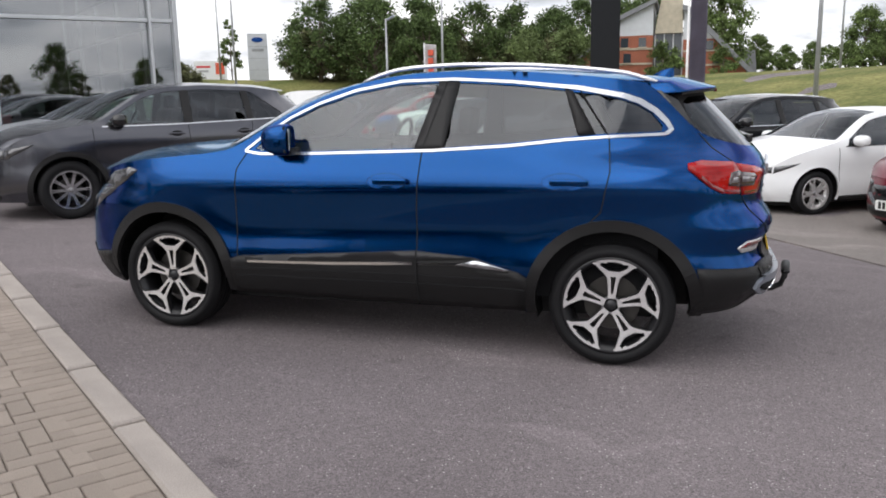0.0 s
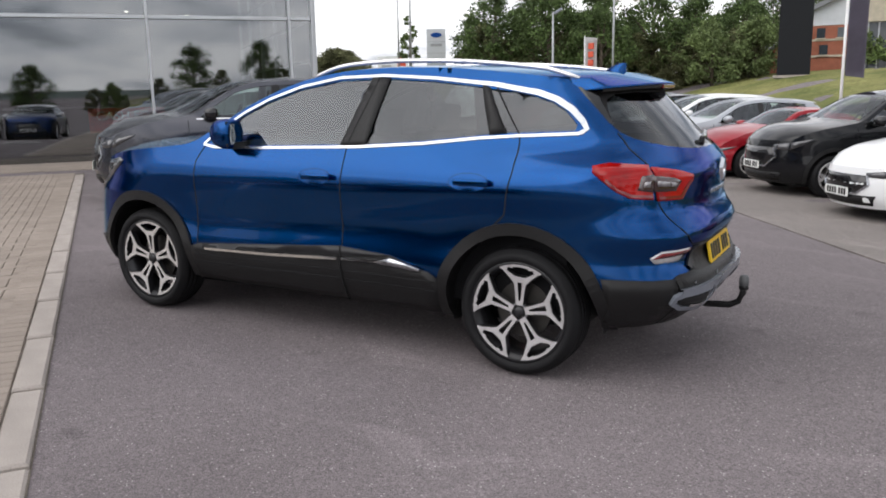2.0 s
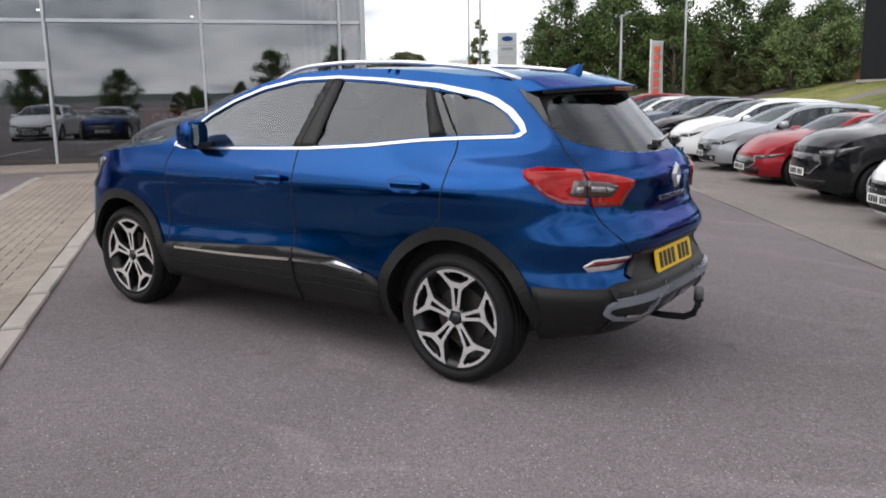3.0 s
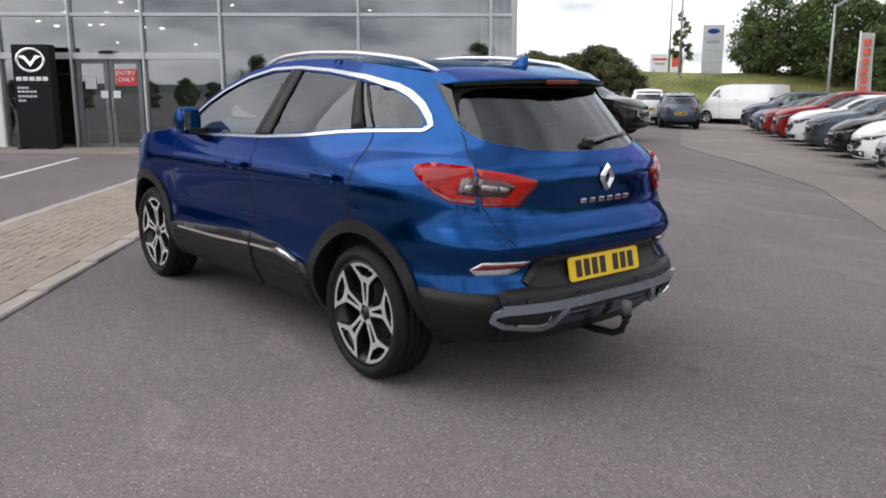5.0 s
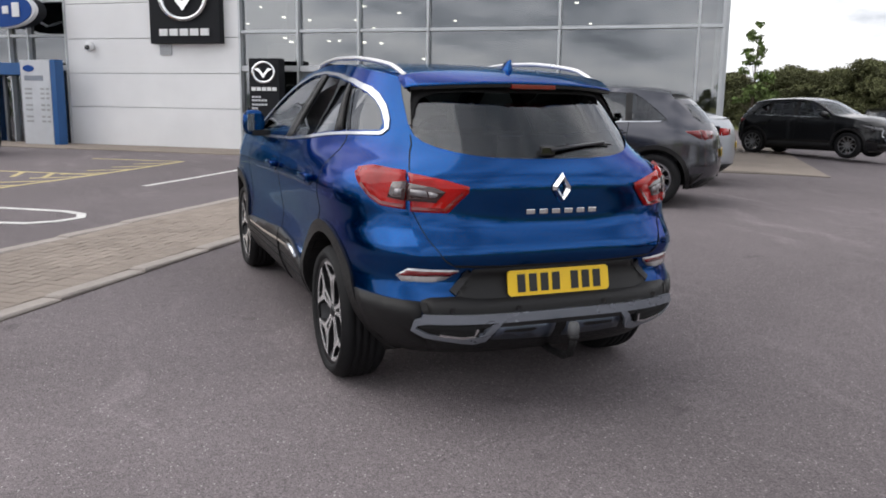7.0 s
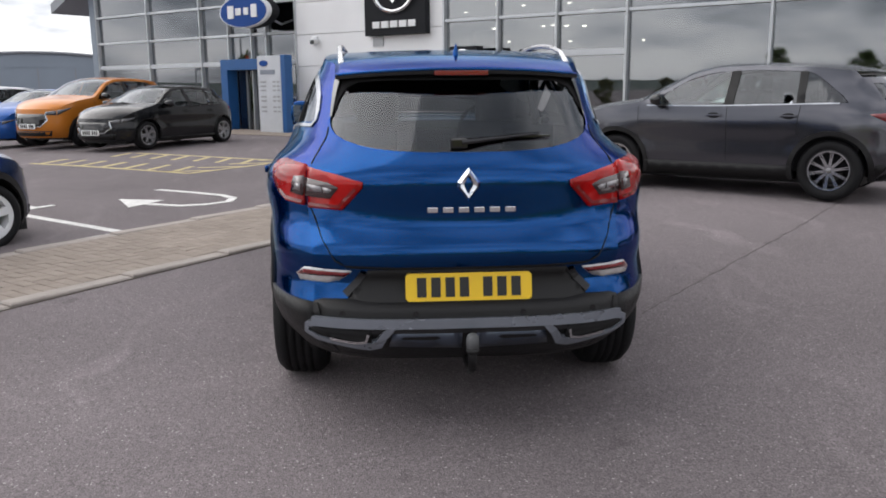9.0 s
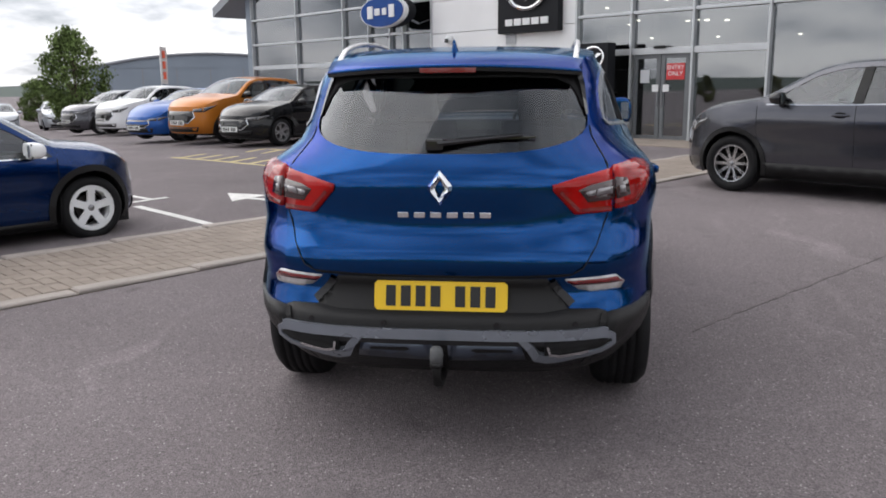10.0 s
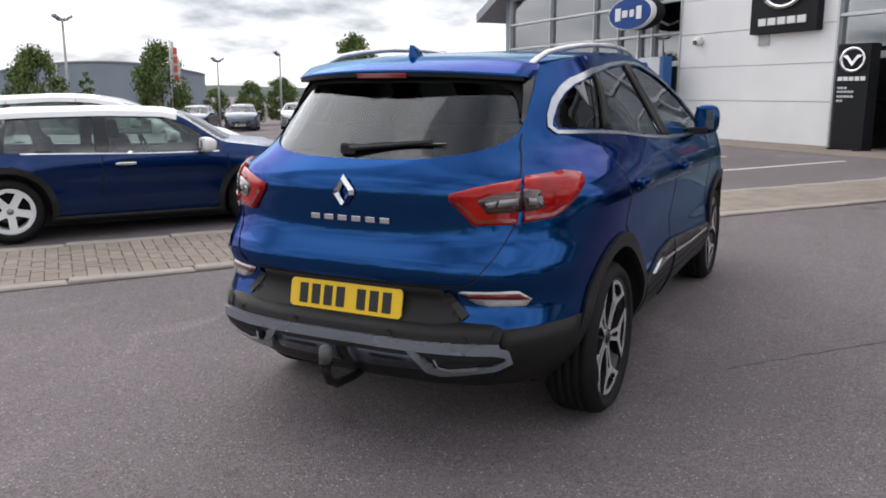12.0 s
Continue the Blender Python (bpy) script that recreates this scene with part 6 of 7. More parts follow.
def make_tree(seed, h, spread, leafmat, label, clusters=34, per=150, size=0.17, trunk=0.22, stem=0.28, cone=0.0, kind="tree"):
    rng = np.random.default_rng(seed)
    t = thing(kind, pose(0, 0, 0), label, kind)
    bm = bmesh.new()
    rod(bm, (0, 0, -0.3), (0, 0, h * 0.55), trunk, trunk * 0.55, 9)
    cs, rs = [], []
    for k in range(clusters):
        v = stem + (1 - stem) * (k + 0.5) / clusters
        v = min(0.97, v + rng.uniform(-0.05, 0.05))
        wide = spread * (math.sin(math.pi * min(1, (v - stem) / (1 - stem) * 0.86 + 0.14)) ** 0.7 if not cone else max(0.08, (1 - (v - stem) / (1 - stem)) ** cone))
        a, q = rng.uniform(0, 2 * math.pi), rng.uniform(0.15, 1.0) ** 0.55
        c = np.array([wide * q * math.cos(a), wide * q * math.sin(a), v * h])
        cs.append(c)
        rs.append(spread * rng.uniform(0.17, 0.34) * (0.6 if cone and v > 0.7 else 1))
        if k % 2 == 0:
            z0 = min(h * 0.54, max(h * stem * 0.6, c[2] - 0.3 * h))
            rod(bm, (0, 0, z0), tuple(c), trunk * 0.32, trunk * 0.08, 5, False)
    part("trunk", bm, M["bark"], t, smooth=True)
    part("crown", leaf_mesh("crown", cs, rs, per, size, rng), M[leafmat], t)
    return t


KINDS = {
    "dark": [make_tree(s, 8.0, 3.3, "leaf_dark", "broad dark green deciduous tree in full leaf", 60, 170, 0.15, 0.24, 0.14) for s in (1, 2, 3)],
    "mid": [make_tree(s, 7.0, 2.7, "leaf_mid", "green deciduous tree in full leaf", 64, 190, 0.15, 0.18, 0.12) for s in (4, 5)],
    "pale": [make_tree(7, 4.6, 2.6, "leaf_pale", "pale silvery green willow-like tree", 36, 200, 0.13, 0.14, 0.10)],
    "young": [make_tree(s, 5.5, 1.15, "leaf_mid", "slim young tree with light green leaves", 26, 120, 0.12, 0.07, 0.25, 0.55) for s in (8, 9)],
    "hedge": [make_tree(s, 4.6, 1.9, "leaf_hedge", "dense bushy hedgerow tree", 40, 330, 0.095, 0.10, 0.02, 0, "hedgerow tree") for s in (10, 11, 12)],
    "bush": [make_tree(s, 1.6, 1.1, "leaf_mid", "low green bush on the bank", 16, 110, 0.09, 0.05, 0.05, 0, "bush") for s in (13, 14)],
}
FIRST = {}


def plant(kind, x, y, scale, turn, up=0.0, tall=1.0):
    pool = KINDS[kind]
    src = pool[int(abs(turn * 7 + x * 3)) % len(pool)]
    base = pose(x, y, grade(x, y) + up, 0, 0, turn)
    m = base @ Matrix.Diagonal((scale, scale, scale * tall, 1))
    if src.name not in FIRST:
        FIRST[src.name] = 1
        src.matrix_world = m
        return src
    q = src.scale
    return copy_thing(src, base @ Matrix.Diagonal((scale / q[0], scale / q[1], scale * tall / q[2], 1)))


def woods():
    rng = random.Random(11)
    # woods on the crest
    for k in range(18):
        t = k / 17
        x, y = -33 + 32 * t + rng.uniform(-1.5, 1.5), 54 + 10 * math.sin(t * 3.0) * 0.4 + rng.uniform(-1, 9)
        if (x - 0.3) / (y + 5.2) < -0.435:
            continue
        plant("dark" if k % 3 else "mid", x, y + 4, rng.uniform(0.50, 0.80), rng.uniform(0, 360))
    for x, y, s in ((-25.5, 48.0, 0.60), (-23.2, 46.5, 0.84), (-21.0, 50.0, 0.92), (-19.2, 46.5, 0.94), (-17.2, 50.0, 0.92), (-15.6, 46.5, 0.84), (-13.6, 51.0, 0.90), (-11.4, 54, 0.86), (-24.4, 52, 0.7), (-9.0, 57, 0.8)):
        plant("dark", x, y, 0.8 * s, x * 31)
    plant("pale", -9.2, 49.0, 0.80, 40)
    plant("pale", -6.9, 50.5, 0.74, 120)
    plant("mid", 3.0, 55.2, 0.75, 10, 0, 1.1)
    plant("bush", -0.9, 52.4, 1.3, 30)
    plant("bush", 3.0, 52.5, 1.0, 60)
    for x, y, s in ((6.0, 64.5, 0.42), (13.5, 63.6, 0.62), (15.5, 64, 0.55), (8.2, 66, 0.3), (10.5, 67, 0.32), (18, 62, 0.5), (21, 60, 0.6), (24, 58, 0.7)):
        plant("mid", x, y, s, x * 17)
    for k in range(22):
        plant("bush", 5 + 1.1 * k, 62 - 0.35 * k + rng.uniform(-0.6, 0.6), rng.uniform(0.7, 1.1), rng.uniform(0, 360))
    # hedgerow beyond the showroom corner
    for k in range(36):
        t = k / 35
        x, y = -44 + 19.5 * t, 24.5 + 13.5 * t
        if t > 0.88:
            continue
        plant("hedge", x + rng.uniform(-0.8, 0.8), y + rng.uniform(-0.8, 2.2), rng.uniform(0.60, 0.82), rng.uniform(0, 360), 0, rng.uniform(0.65, 0.85))
        plant("hedge", x + rng.uniform(-0.8, 0.8), y + rng.uniform(0.6, 2.8), rng.uniform(0.55, 0.80), rng.uniform(0, 360), -0.2, rng.uniform(0.7, 0.95))
    # undergrowth below the crest trees
    for k in range(20):
        plant("hedge", -25 + 0.95 * k + rng.uniform(-0.5, 0.5), 47.5 + 0.25 * k + rng.uniform(-0.8, 0.8), rng.uniform(0.55, 0.8), rng.uniform(0, 360), -0.3)
    plant("young", -30.2, 46.9, 0.78, 10)
    plant("young", -31.0, 30.5, 1.05, 50)
    # side towards the second showroom
    plant("mid", -32.2, -21.1, 0.52, 77, 0, 1.25)
    plant("mid", -16.4, -24.6, 0.38, 20, 0, 1.3)
    plant("mid", -21.2, -23.4, 0.40, 50, 0, 1.35)
    plant("young", -22.2, -28.9, 0.55, 50)
    for x, y, s in ((-42.7, -36.8, 0.42), (-44.2, -35.2, 0.46), (-41, -38.5, 0.36), (-46, -32, 0.42), (-39.5, -40, 0.32), (-47.5, -30.5, 0.36)):
        plant("mid", x, y, s, x * 13)
    # trees and hedge behind the camera
    for k in range(15):
        a = radians(-62 + 7.2 * k)
        d = 74 + 9 * math.sin(k * 2.1)
        plant("dark" if k % 3 else "mid", d * math.cos(a), d * math.sin(a) - 4, 0.55 + 0.45 * ((k * 37) % 10) / 10, k * 50)
    for k in range(24):
        a = radians(-75 + 5.5 * k)
        plant("hedge", 92 * math.cos(a), 92 * math.sin(a) - 4, 0.8, k * 33)


woods()


def park(kind, x, y, hx, hy, label, colour, **kw):
    return generic_car(kind, pose(x, y, lot(x, y), 0, 0, math.degrees(math.atan2(-hy, -hx))), label, M[colour], **kw)


# dark grey sport utility beside the paved apron
park("suv", -5.50, 5.30, -0.653, -0.757, "dark grey sport utility car with black wheel-arch cladding", "grey", wb=2.62, fo=0.90, ro=0.84, h=1.565, half=0.90, r=0.350, wheels="multi", clad=True, rimr=0.232, facemat="satin")
park("saloon", -7.60, 7.20, -0.653, -0.757, "silver-blue saloon car parked beside the grey one", "silver", wb=2.75, fo=0.9, ro=1.0, h=1.45, half=0.90, r=0.33)
# small hatchback with a white roof
park("mini", -1.80, -5.75, -0.82, 0.57, "dark blue small hatchback with a white roof and white wheels", "navy", wb=2.3, fo=0.66, ro=0.50, h=1.225, half=0.845, r=0.302, wheels="white5", clad=True, roofmat=M["white"], facemat="whitealloy", doors=2, rimr=0.205)
park("hatch", -2.9, -7.9, -0.82, 0.57, "white hatchback parked beyond the small blue one", "white", wb=2.6, h=1.34)
# row in front of the second showroom
HD = Vector((0.88, -0.475, 0))
SD = Vector((-0.475, -0.88, 0)) * 2.4
R0 = Vector((-16.95, -5.0, 0))
for k, (kind, colour, label, kw) in enumerate((
    ("hatch", "black", "black five-door hatchback with grey alloy wheels", dict(wb=2.55, fo=0.83, ro=0.74, h=1.37, half=0.86, r=0.308, facemat="gunmetal")),
    ("suv", "orange", "orange compact sport utility car", dict(wb=2.60, h=1.60, half=0.90, r=0.335, clad=True)),
    ("roadster", "brightblue", "bright blue convertible with its hood up", dict(wb=2.6, h=1.38, half=0.90, r=0.32, wheels="multi")),
    ("suv", "white", "white compact sport utility car", dict(wb=2.71, h=1.67, half=0.92, r=0.345)),
    ("suv", "grey", "grey crossover car with bright alloy wheels", dict(wb=2.7, h=1.60, half=0.92, r=0.345, clad=True)),
)):
    p = (R0, R0 + SD - HD * 0.5, R0 + SD * 2 - HD * 0.9, Vector((-26.2, -13.1, 0)), Vector((-27.8, -15.4, 0)))[k]
    park(kind, p.x, p.y, HD.x, HD.y, label, colour, group="cars before the second showroom", **kw)
# distant cars
for k, (kind, colour, x, y, hx, hy) in enumerate((("hatch", "silver", -36.2, -28.0, 0.80, 0.60), ("hatch", "silver", -37.6, -25.6, 0.80, 0.60), ("hatch", "steelblue", -33.4, -29.6, 0.80, 0.60), ("hatch", "steelblue", -32.2, -31.6, 0.85, 0.5), ("saloon", "grey", -28.2, -37, 0.9, 0.4), ("hatch", "silver", -26, -39.5, 0.9, 0.4), ("suv", "grey", -40, -25.2, 0.75, 0.66))):
    park(kind, x, y, hx, hy, f"distant parked car with {'pale silver' if colour == 'silver' else 'dark'} paint", colour, group="distant parked cars", detail=False, wb=2.6, h=1.48)
# long row with its noses to the lane
RP = Vector((-0.37, 8.83, 0))
for k, (kind, colour, label, kw) in enumerate((
    ("hatch", "darkred", "dark red small hatchback with chrome-rimmed grille", dict(wb=2.57, fo=0.8, ro=0.7, h=1.37, half=0.85, r=0.30)),
    ("hatch", "white", "white small hatchback with dark grille", dict(wb=2.57, fo=0.8, ro=0.7, h=1.37, half=0.85, r=0.30)),
    ("suv", "black", "black small crossover with two-tone alloy wheels", dict(wb=2.59, fo=0.85, ro=0.75, h=1.54, half=0.90, r=0.325, clad=True)),
    ("roadster", "red", "red two-seat roadster with a black hood", dict(wb=2.31, fo=0.8, ro=0.8, h=1.23, half=0.865, r=0.305)),
    ("hatch", "silver", "pale silver small hatchback with dark grille", dict(wb=2.57, fo=0.8, ro=0.7, h=1.37, half=0.85, r=0.30)),
    ("hatch", "white", "white hatchback with dark grille", dict(wb=2.72, h=1.45, half=0.90, r=0.32)),
    ("hatch", "black", "black hatchback with chrome-rimmed grille", dict(wb=2.72, h=1.45, half=0.90, r=0.32)),
    ("suv", "steelblue", "dark grey-blue crossover with chrome-rimmed grille", dict(wb=2.65, h=1.54, half=0.90, r=0.33)),
    ("suv", "white", "white crossover with dark grille", dict(wb=2.65, h=1.56, half=0.90, r=0.33)),
    ("suv", "red", "red sport utility car with dark grille", dict(wb=2.7, h=1.68, half=0.92, r=0.35)),
    ("suv", "red", "red crossover parked along the bank", dict(wb=2.65, h=1.54, half=0.90, r=0.33)),
    ("hatch", "steelblue", "dark blue-grey hatchback with chrome-rimmed grille", dict(wb=2.72, h=1.45, half=0.90, r=0.32)),
    ("suv", "steelblue", "dark sport utility car", dict(wb=2.7, h=1.66, half=0.92, r=0.35)),
)):
    p = RP + LINE_D * ((2.49 if k < 3 else 2.62) * (k - 2)) + LINE_B * (kw["wb"] + kw.get("fo", 0.88) + (0.4 if k == 0 else -0.2 * max(0.0, k - 5.5)))
    park(kind, p.x, p.y, -LINE_B.x, -LINE_B.y, label, colour, group="cars parked along the bank", detail=k < 8, **kw)
# cars across the lane
park("suv", -14.55, 15.95, 0.95, 0.31, "black electric crossover with a silver sill strip", "black", wb=2.65, fo=0.82, ro=0.75, h=1.55, half=0.90, r=0.345, clad=True, wheels="multi", facemat="gunmetal")
park("suv", -20.3, 29.6, -0.62, 0.785, "white sport utility car seen from behind", "white", wb=2.7, h=1.66, half=0.92, r=0.35)
park("suv", -17.9, 28.6, -0.62, 0.785, "dark crossover seen from behind", "steelblue", wb=2.65, h=1.56, half=0.90, r=0.33, clad=True)
park("hatch", -25.5, 33.5, -0.62, 0.785, "dark hatchback among the far parked cars", "black", wb=2.6, h=1.5, detail=False)
park("suv", -22.2, 35.2, -0.62, 0.785, "dark sport utility car among the far parked cars", "navy", wb=2.6, h=1.6, detail=False)
park("van", -18.2, 36.8, -0.99, 0.1, "long white panel van by the bank", "white", wb=2.95, fo=0.85, ro=0.9, h=2.05, half=1.0, r=0.34, name="van", category="van")
park("van", -24, 20.5, -0.64, -0.77, "white panel van beyond the black crossover", "white", wb=3.0, fo=0.95, ro=0.9, h=1.9, half=0.97, r=0.33, name="van", category="van", detail=False)


# ---- the blue crossover ----
def blue_crossover():
    wb, r = 2.735, 0.342
    wide = [(0.24, 0.77), (0.32, 0.832), (0.42, 0.879), (0.52, 0.893), (0.58, 0.886), (0.66, 0.877), (0.73, 0.876), (0.84, 0.888), (0.93, 0.902), (0.985, 0.903), (1.04, 0.888), (1.10, 0.868), (1.17, 0.842), (1.26, 0.795), (1.36, 0.738), (1.46, 0.678), (1.54, 0.632), (1.64, 0.575)]
    rear_wide = [(0.24, 0.71), (0.32, 0.772), (0.42, 0.828), (0.52, 0.858), (0.58, 0.860), (0.66, 0.856), (0.73, 0.858), (0.84, 0.874), (0.93, 0.893), (1.03, 0.888), (1.085, 0.868), (1.13, 0.79), (1.18, 0.728), (1.25, 0.716), (1.34, 0.706), (1.42, 0.698), (1.50, 0.672), (1.64, 0.63)]
    top = [(-3.52, 0.93), (-3.38, 1.005), (-3.1, 1.080), (-2.8, 1.120), (-2.45, 1.148), (-2.26, 1.170), (-2.05, 1.30), (-1.85, 1.415), (-1.65, 1.50), (-1.45, 1.556), (-1.2, 1.592), (-0.9, 1.603), (-0.5, 1.589), (-0.2, 1.561), (0.05, 1.530), (0.20, 1.508), (0.36, 1.484)]
    rear = [(0.24, 0.68), (0.32, 0.775), (0.40, 0.852), (0.48, 0.868), (0.545, 0.834), (0.59, 0.804), (0.655, 0.791), (0.69, 0.842), (0.72, 0.866), (0.765, 0.855), (0.81, 0.822), (0.86, 0.796), (0.95, 0.808), (1.03, 0.820), (1.08, 0.808), (1.145, 0.752), (1.25, 0.655), (1.36, 0.550), (1.46, 0.450), (1.510, 0.400)]
    front = [(0.24, -3.55), (0.34, -3.66), (0.5, -3.70), (0.7, -3.695), (0.86, -3.645), (0.93, -3.56)]

    def rise(x):
        """The ground under the car climbs towards its nose."""
        return -0.015 - 0.0195 * x

    def sculpt(x, z):
        """Scooped lower doors and a fuller rear haunch."""
        low = 0.60 + 0.075 * (x + 2.2) / 1.6
        door = max(0.0, min(1.0, (x + 2.35) / 0.35, (-0.42 - x) / 0.35))
        haunch = math.exp(-(((x - 0.02) / 0.48) ** 2) - ((z - 0.97) / 0.085) ** 2)
        return -0.007 * door * math.exp(-(((z - low - 0.07) / 0.065) ** 2)) + 0.013 * haunch

    sh = Shape(wb, r, wide, top, rear, front, 0.27, 0.418, -2.26, -1.40, ar=0.86, pr=((0.0, 3.6), (0.66, 3.6), (0.98, 2.6), (2.0, 2.6)), af=1.0, pf=2.3, crown=0.020, share=((0.0, 0.745), (1.05, 0.745), (1.19, 0.81), (3.0, 0.81)), rear_wide=rear_wide, rise=rise, sculpt=sculpt)
    car = thing("car", pose(0, 0.016, 0), "metallic blue crossover car with chrome trims, tow bar and black cladding", "car")
    belt = [(-2.16, 1.166), (-2.06, 1.150), (-1.72, 1.152), (-0.99, 1.168), (-0.56, 1.192), (-0.25, 1.222), (-0.04, 1.234), (0.26, 1.243)]
    up = [(0.285, 1.262), (0.262, 1.300), (0.20, 1.362), (0.12, 1.412), (0.03, 1.445), (-0.21, 1.492), (-0.58, 1.532), (-0.92, 1.555), (-1.23, 1.550), (-1.51, 1.503), (-1.73, 1.432), (-1.90, 1.352), (-2.06, 1.245)]
    g, pv = M["glass"], M["privacy"]
    w1 = [(-2.10, 1.176), (-2.05, 1.164), (-1.72, 1.164), (-1.095, 1.178), (-0.998, 1.538), (-1.23, 1.534), (-1.51, 1.487), (-1.73, 1.416), (-1.90, 1.334), (-2.04, 1.236)]
    w2 = [(-0.940, 1.180), (-0.56, 1.205), (-0.25, 1.234), (-0.185, 1.240), (-0.275, 1.481), (-0.58, 1.516), (-0.895, 1.538)]
    w3 = [(-0.114, 1.245), (0.235, 1.256), (0.24, 1.285), (0.18, 1.352), (0.11, 1.396), (0.02, 1.428), (-0.10, 1.455), (-0.245, 1.474)]
    seams = [
        [(-2.215, 0.30), (-2.235, 0.50), (-2.235, 0.70), (-2.21, 1.06), (-2.15, 1.155)],
        [(-1.095, 0.28), (-1.085, 0.81), (-1.055, 1.166), (-0.958, 1.543)],
        [(-0.285, 0.655), (-0.20, 0.71), (-0.06, 0.84), (-0.015, 1.06), (-0.035, 1.235), (-0.205, 1.490)],
    ]
    gz = [(1.146, 0.0), (1.147, 0.18), (1.152, 0.29), (1.160, 0.37), (1.172, 0.44), (1.190, 0.503), (1.212, 0.545), (1.240, 0.566), (1.27, 0.571), (1.31, 0.566), (1.36, 0.558), (1.42, 0.550), (1.462, 0.54)]
    glass_hole = [(y, z) for z, y in gz] + [(-y, z) for z, y in gz[::-1][:-1]]
    wins = [("front_door_window", w1, g, 0), ("rear_door_window", w2, pv, 0), ("quarter_window", w3, pv, 0)]
    body(car, sh, M["blue"], wins, seams, ["front_wing", "front_door", "rear_door", "rear_wing"], [(glass_hole, M["rearglass"])], step=0.045, screen_edge=0.92)
    add_cabin(car, sh, 0.88, -1.35, -0.35, 0.34, 1.12)
    add_wheels(car, wb, r, 0.262, 0.868, "vee", "alloy", "darkalloy", (4, 27, 0, 73), rise)
    tail = Chart(sh.tail, 1)
    sat, plas, gap = M["satin"], M["plastic"], M["gap"]
    for s in (-1, 1):
        ch = Chart(sh.side(s), -s)
        # bright frame round the side windows
        ch.ribbon("window_chrome_lower", [(x, z - 0.003) for x, z in belt], 0.015, sat, car, "satin chrome strip under the windows", off=0.006, deep=0.012)
        ch.ribbon("window_chrome_upper", [belt[-1]] + up + [belt[0]], 0.024, sat, car, "satin chrome strip over the windows", off=0.006, deep=0.012, widths=[0.024, 0.029, 0.028, 0.024, 0.020, 0.018] + [0.016] * 10)
        ch.patch("centre_pillar", [(-1.104, 1.172), (-0.931, 1.176), (-0.885, 1.541), (-1.007, 1.545)], plas, car, off=0.004, deep=0.008, step=0.06)
        ch.patch("rear_pillar", [(-0.194, 1.236), (-0.103, 1.244), (-0.236, 1.476), (-0.284, 1.489)], plas, car, off=0.004, deep=0.008, step=0.06)
        ch.ribbon("pillar_gap", [(-1.052, 1.18), (-0.957, 1.54)], 0.008, gap, car, off=0.0055)
        ch.ribbon("pillar_gap", [(-0.110, 1.25), (-0.242, 1.475)], 0.008, gap, car, off=0.0055)
        # cladding along the sill, with its bright strip
        x0, x1 = -wb + sh.arch + 0.04, -sh.arch - 0.03
        low = Chart(lambda x, z, base=sh.side(s): base(x, z + rise(x) * max(0.0, min(1.0, (0.62 - z) / 0.2))), -s)
        low.patch("sill_cladding", [(x0, 0.275), (x1 - 0.03, 0.275), (x1, 0.47), (x1 - 0.06, 0.505), (-0.56, 0.515), (-0.76, 0.575), (-1.10, 0.602), (-2.20, 0.525), (x0, 0.50)], plas, car, "black lower door cladding", off=0.016, deep=0.028, step=0.08)
        low.patch("door_cladding", [(-2.17, 0.494), (-1.10, 0.545), (-0.80, 0.565), (-0.76, 0.573), (-1.10, 0.60), (-2.18, 0.522)], M["moulding"], car, "dark grey door moulding", off=0.022, deep=0.012, step=0.08)
        low.ribbon("sill_chrome", [(-2.16, 0.490), (-1.60, 0.505), (-1.11, 0.528)], 0.016, M["chrome"], car, "thin chrome sill strip", off=0.024, deep=0.012)
        low.ribbon("sill_chrome", [(-1.08, 0.529), (-0.78, 0.536)], 0.015, M["chrome"], car, off=0.024, deep=0.012)
        low.patch("sill_chrome_tip", [(-0.86, 0.530), (-0.56, 0.510), (-0.552, 0.520), (-0.70, 0.552), (-0.745, 0.560)], M["satin"], car, off=0.030, deep=0.016, step=0.2)
        # near-black strips paint the shade of two grooves along the cladding
        for z in (0.41, 0.46):
            low.ribbon("sill_groove", [(x0 + 0.02, z - 0.02), (-1.1, z), (x1 - 0.02, z)], 0.010, gap, car, off=0.0175, deep=0.003)
        low.ribbon("cladding_gap", [(-1.096, 0.28), (-1.088, 0.60)], 0.008, gap, car, off=0.025, deep=0.02)
        arch_trim(car, sh, s, 0.062, plas, "black plastic wheel-arch trim")
        # lower ends of the wings
        hi = float(sh.seam(0.5))
        ch.patch("rear_corner_cladding", [(sh.arch - 0.02, 0.272), (float(sh.seam(0.275)), 0.272), (float(sh.seam(0.40)), 0.40), (hi, 0.49), (float(sh.seam(0.53)), 0.532), (sh.arch + 0.02, 0.546), (sh.arch + 0.05, 0.40)], plas, car, "black rear bumper corner", off=0.012, deep=0.02, step=0.06)
        fx = lambda z: float(sh.frontx(z) + sh.kf)
        low.patch("front_corner_cladding", [(fx(0.272), 0.272), (-wb - sh.arch + 0.02, 0.272), (-wb - sh.arch - 0.045, 0.40), (-wb - sh.arch - 0.02, 0.50), (fx(0.47), 0.44)], plas, car, "black front bumper corner", off=0.012, deep=0.02, step=0.06)
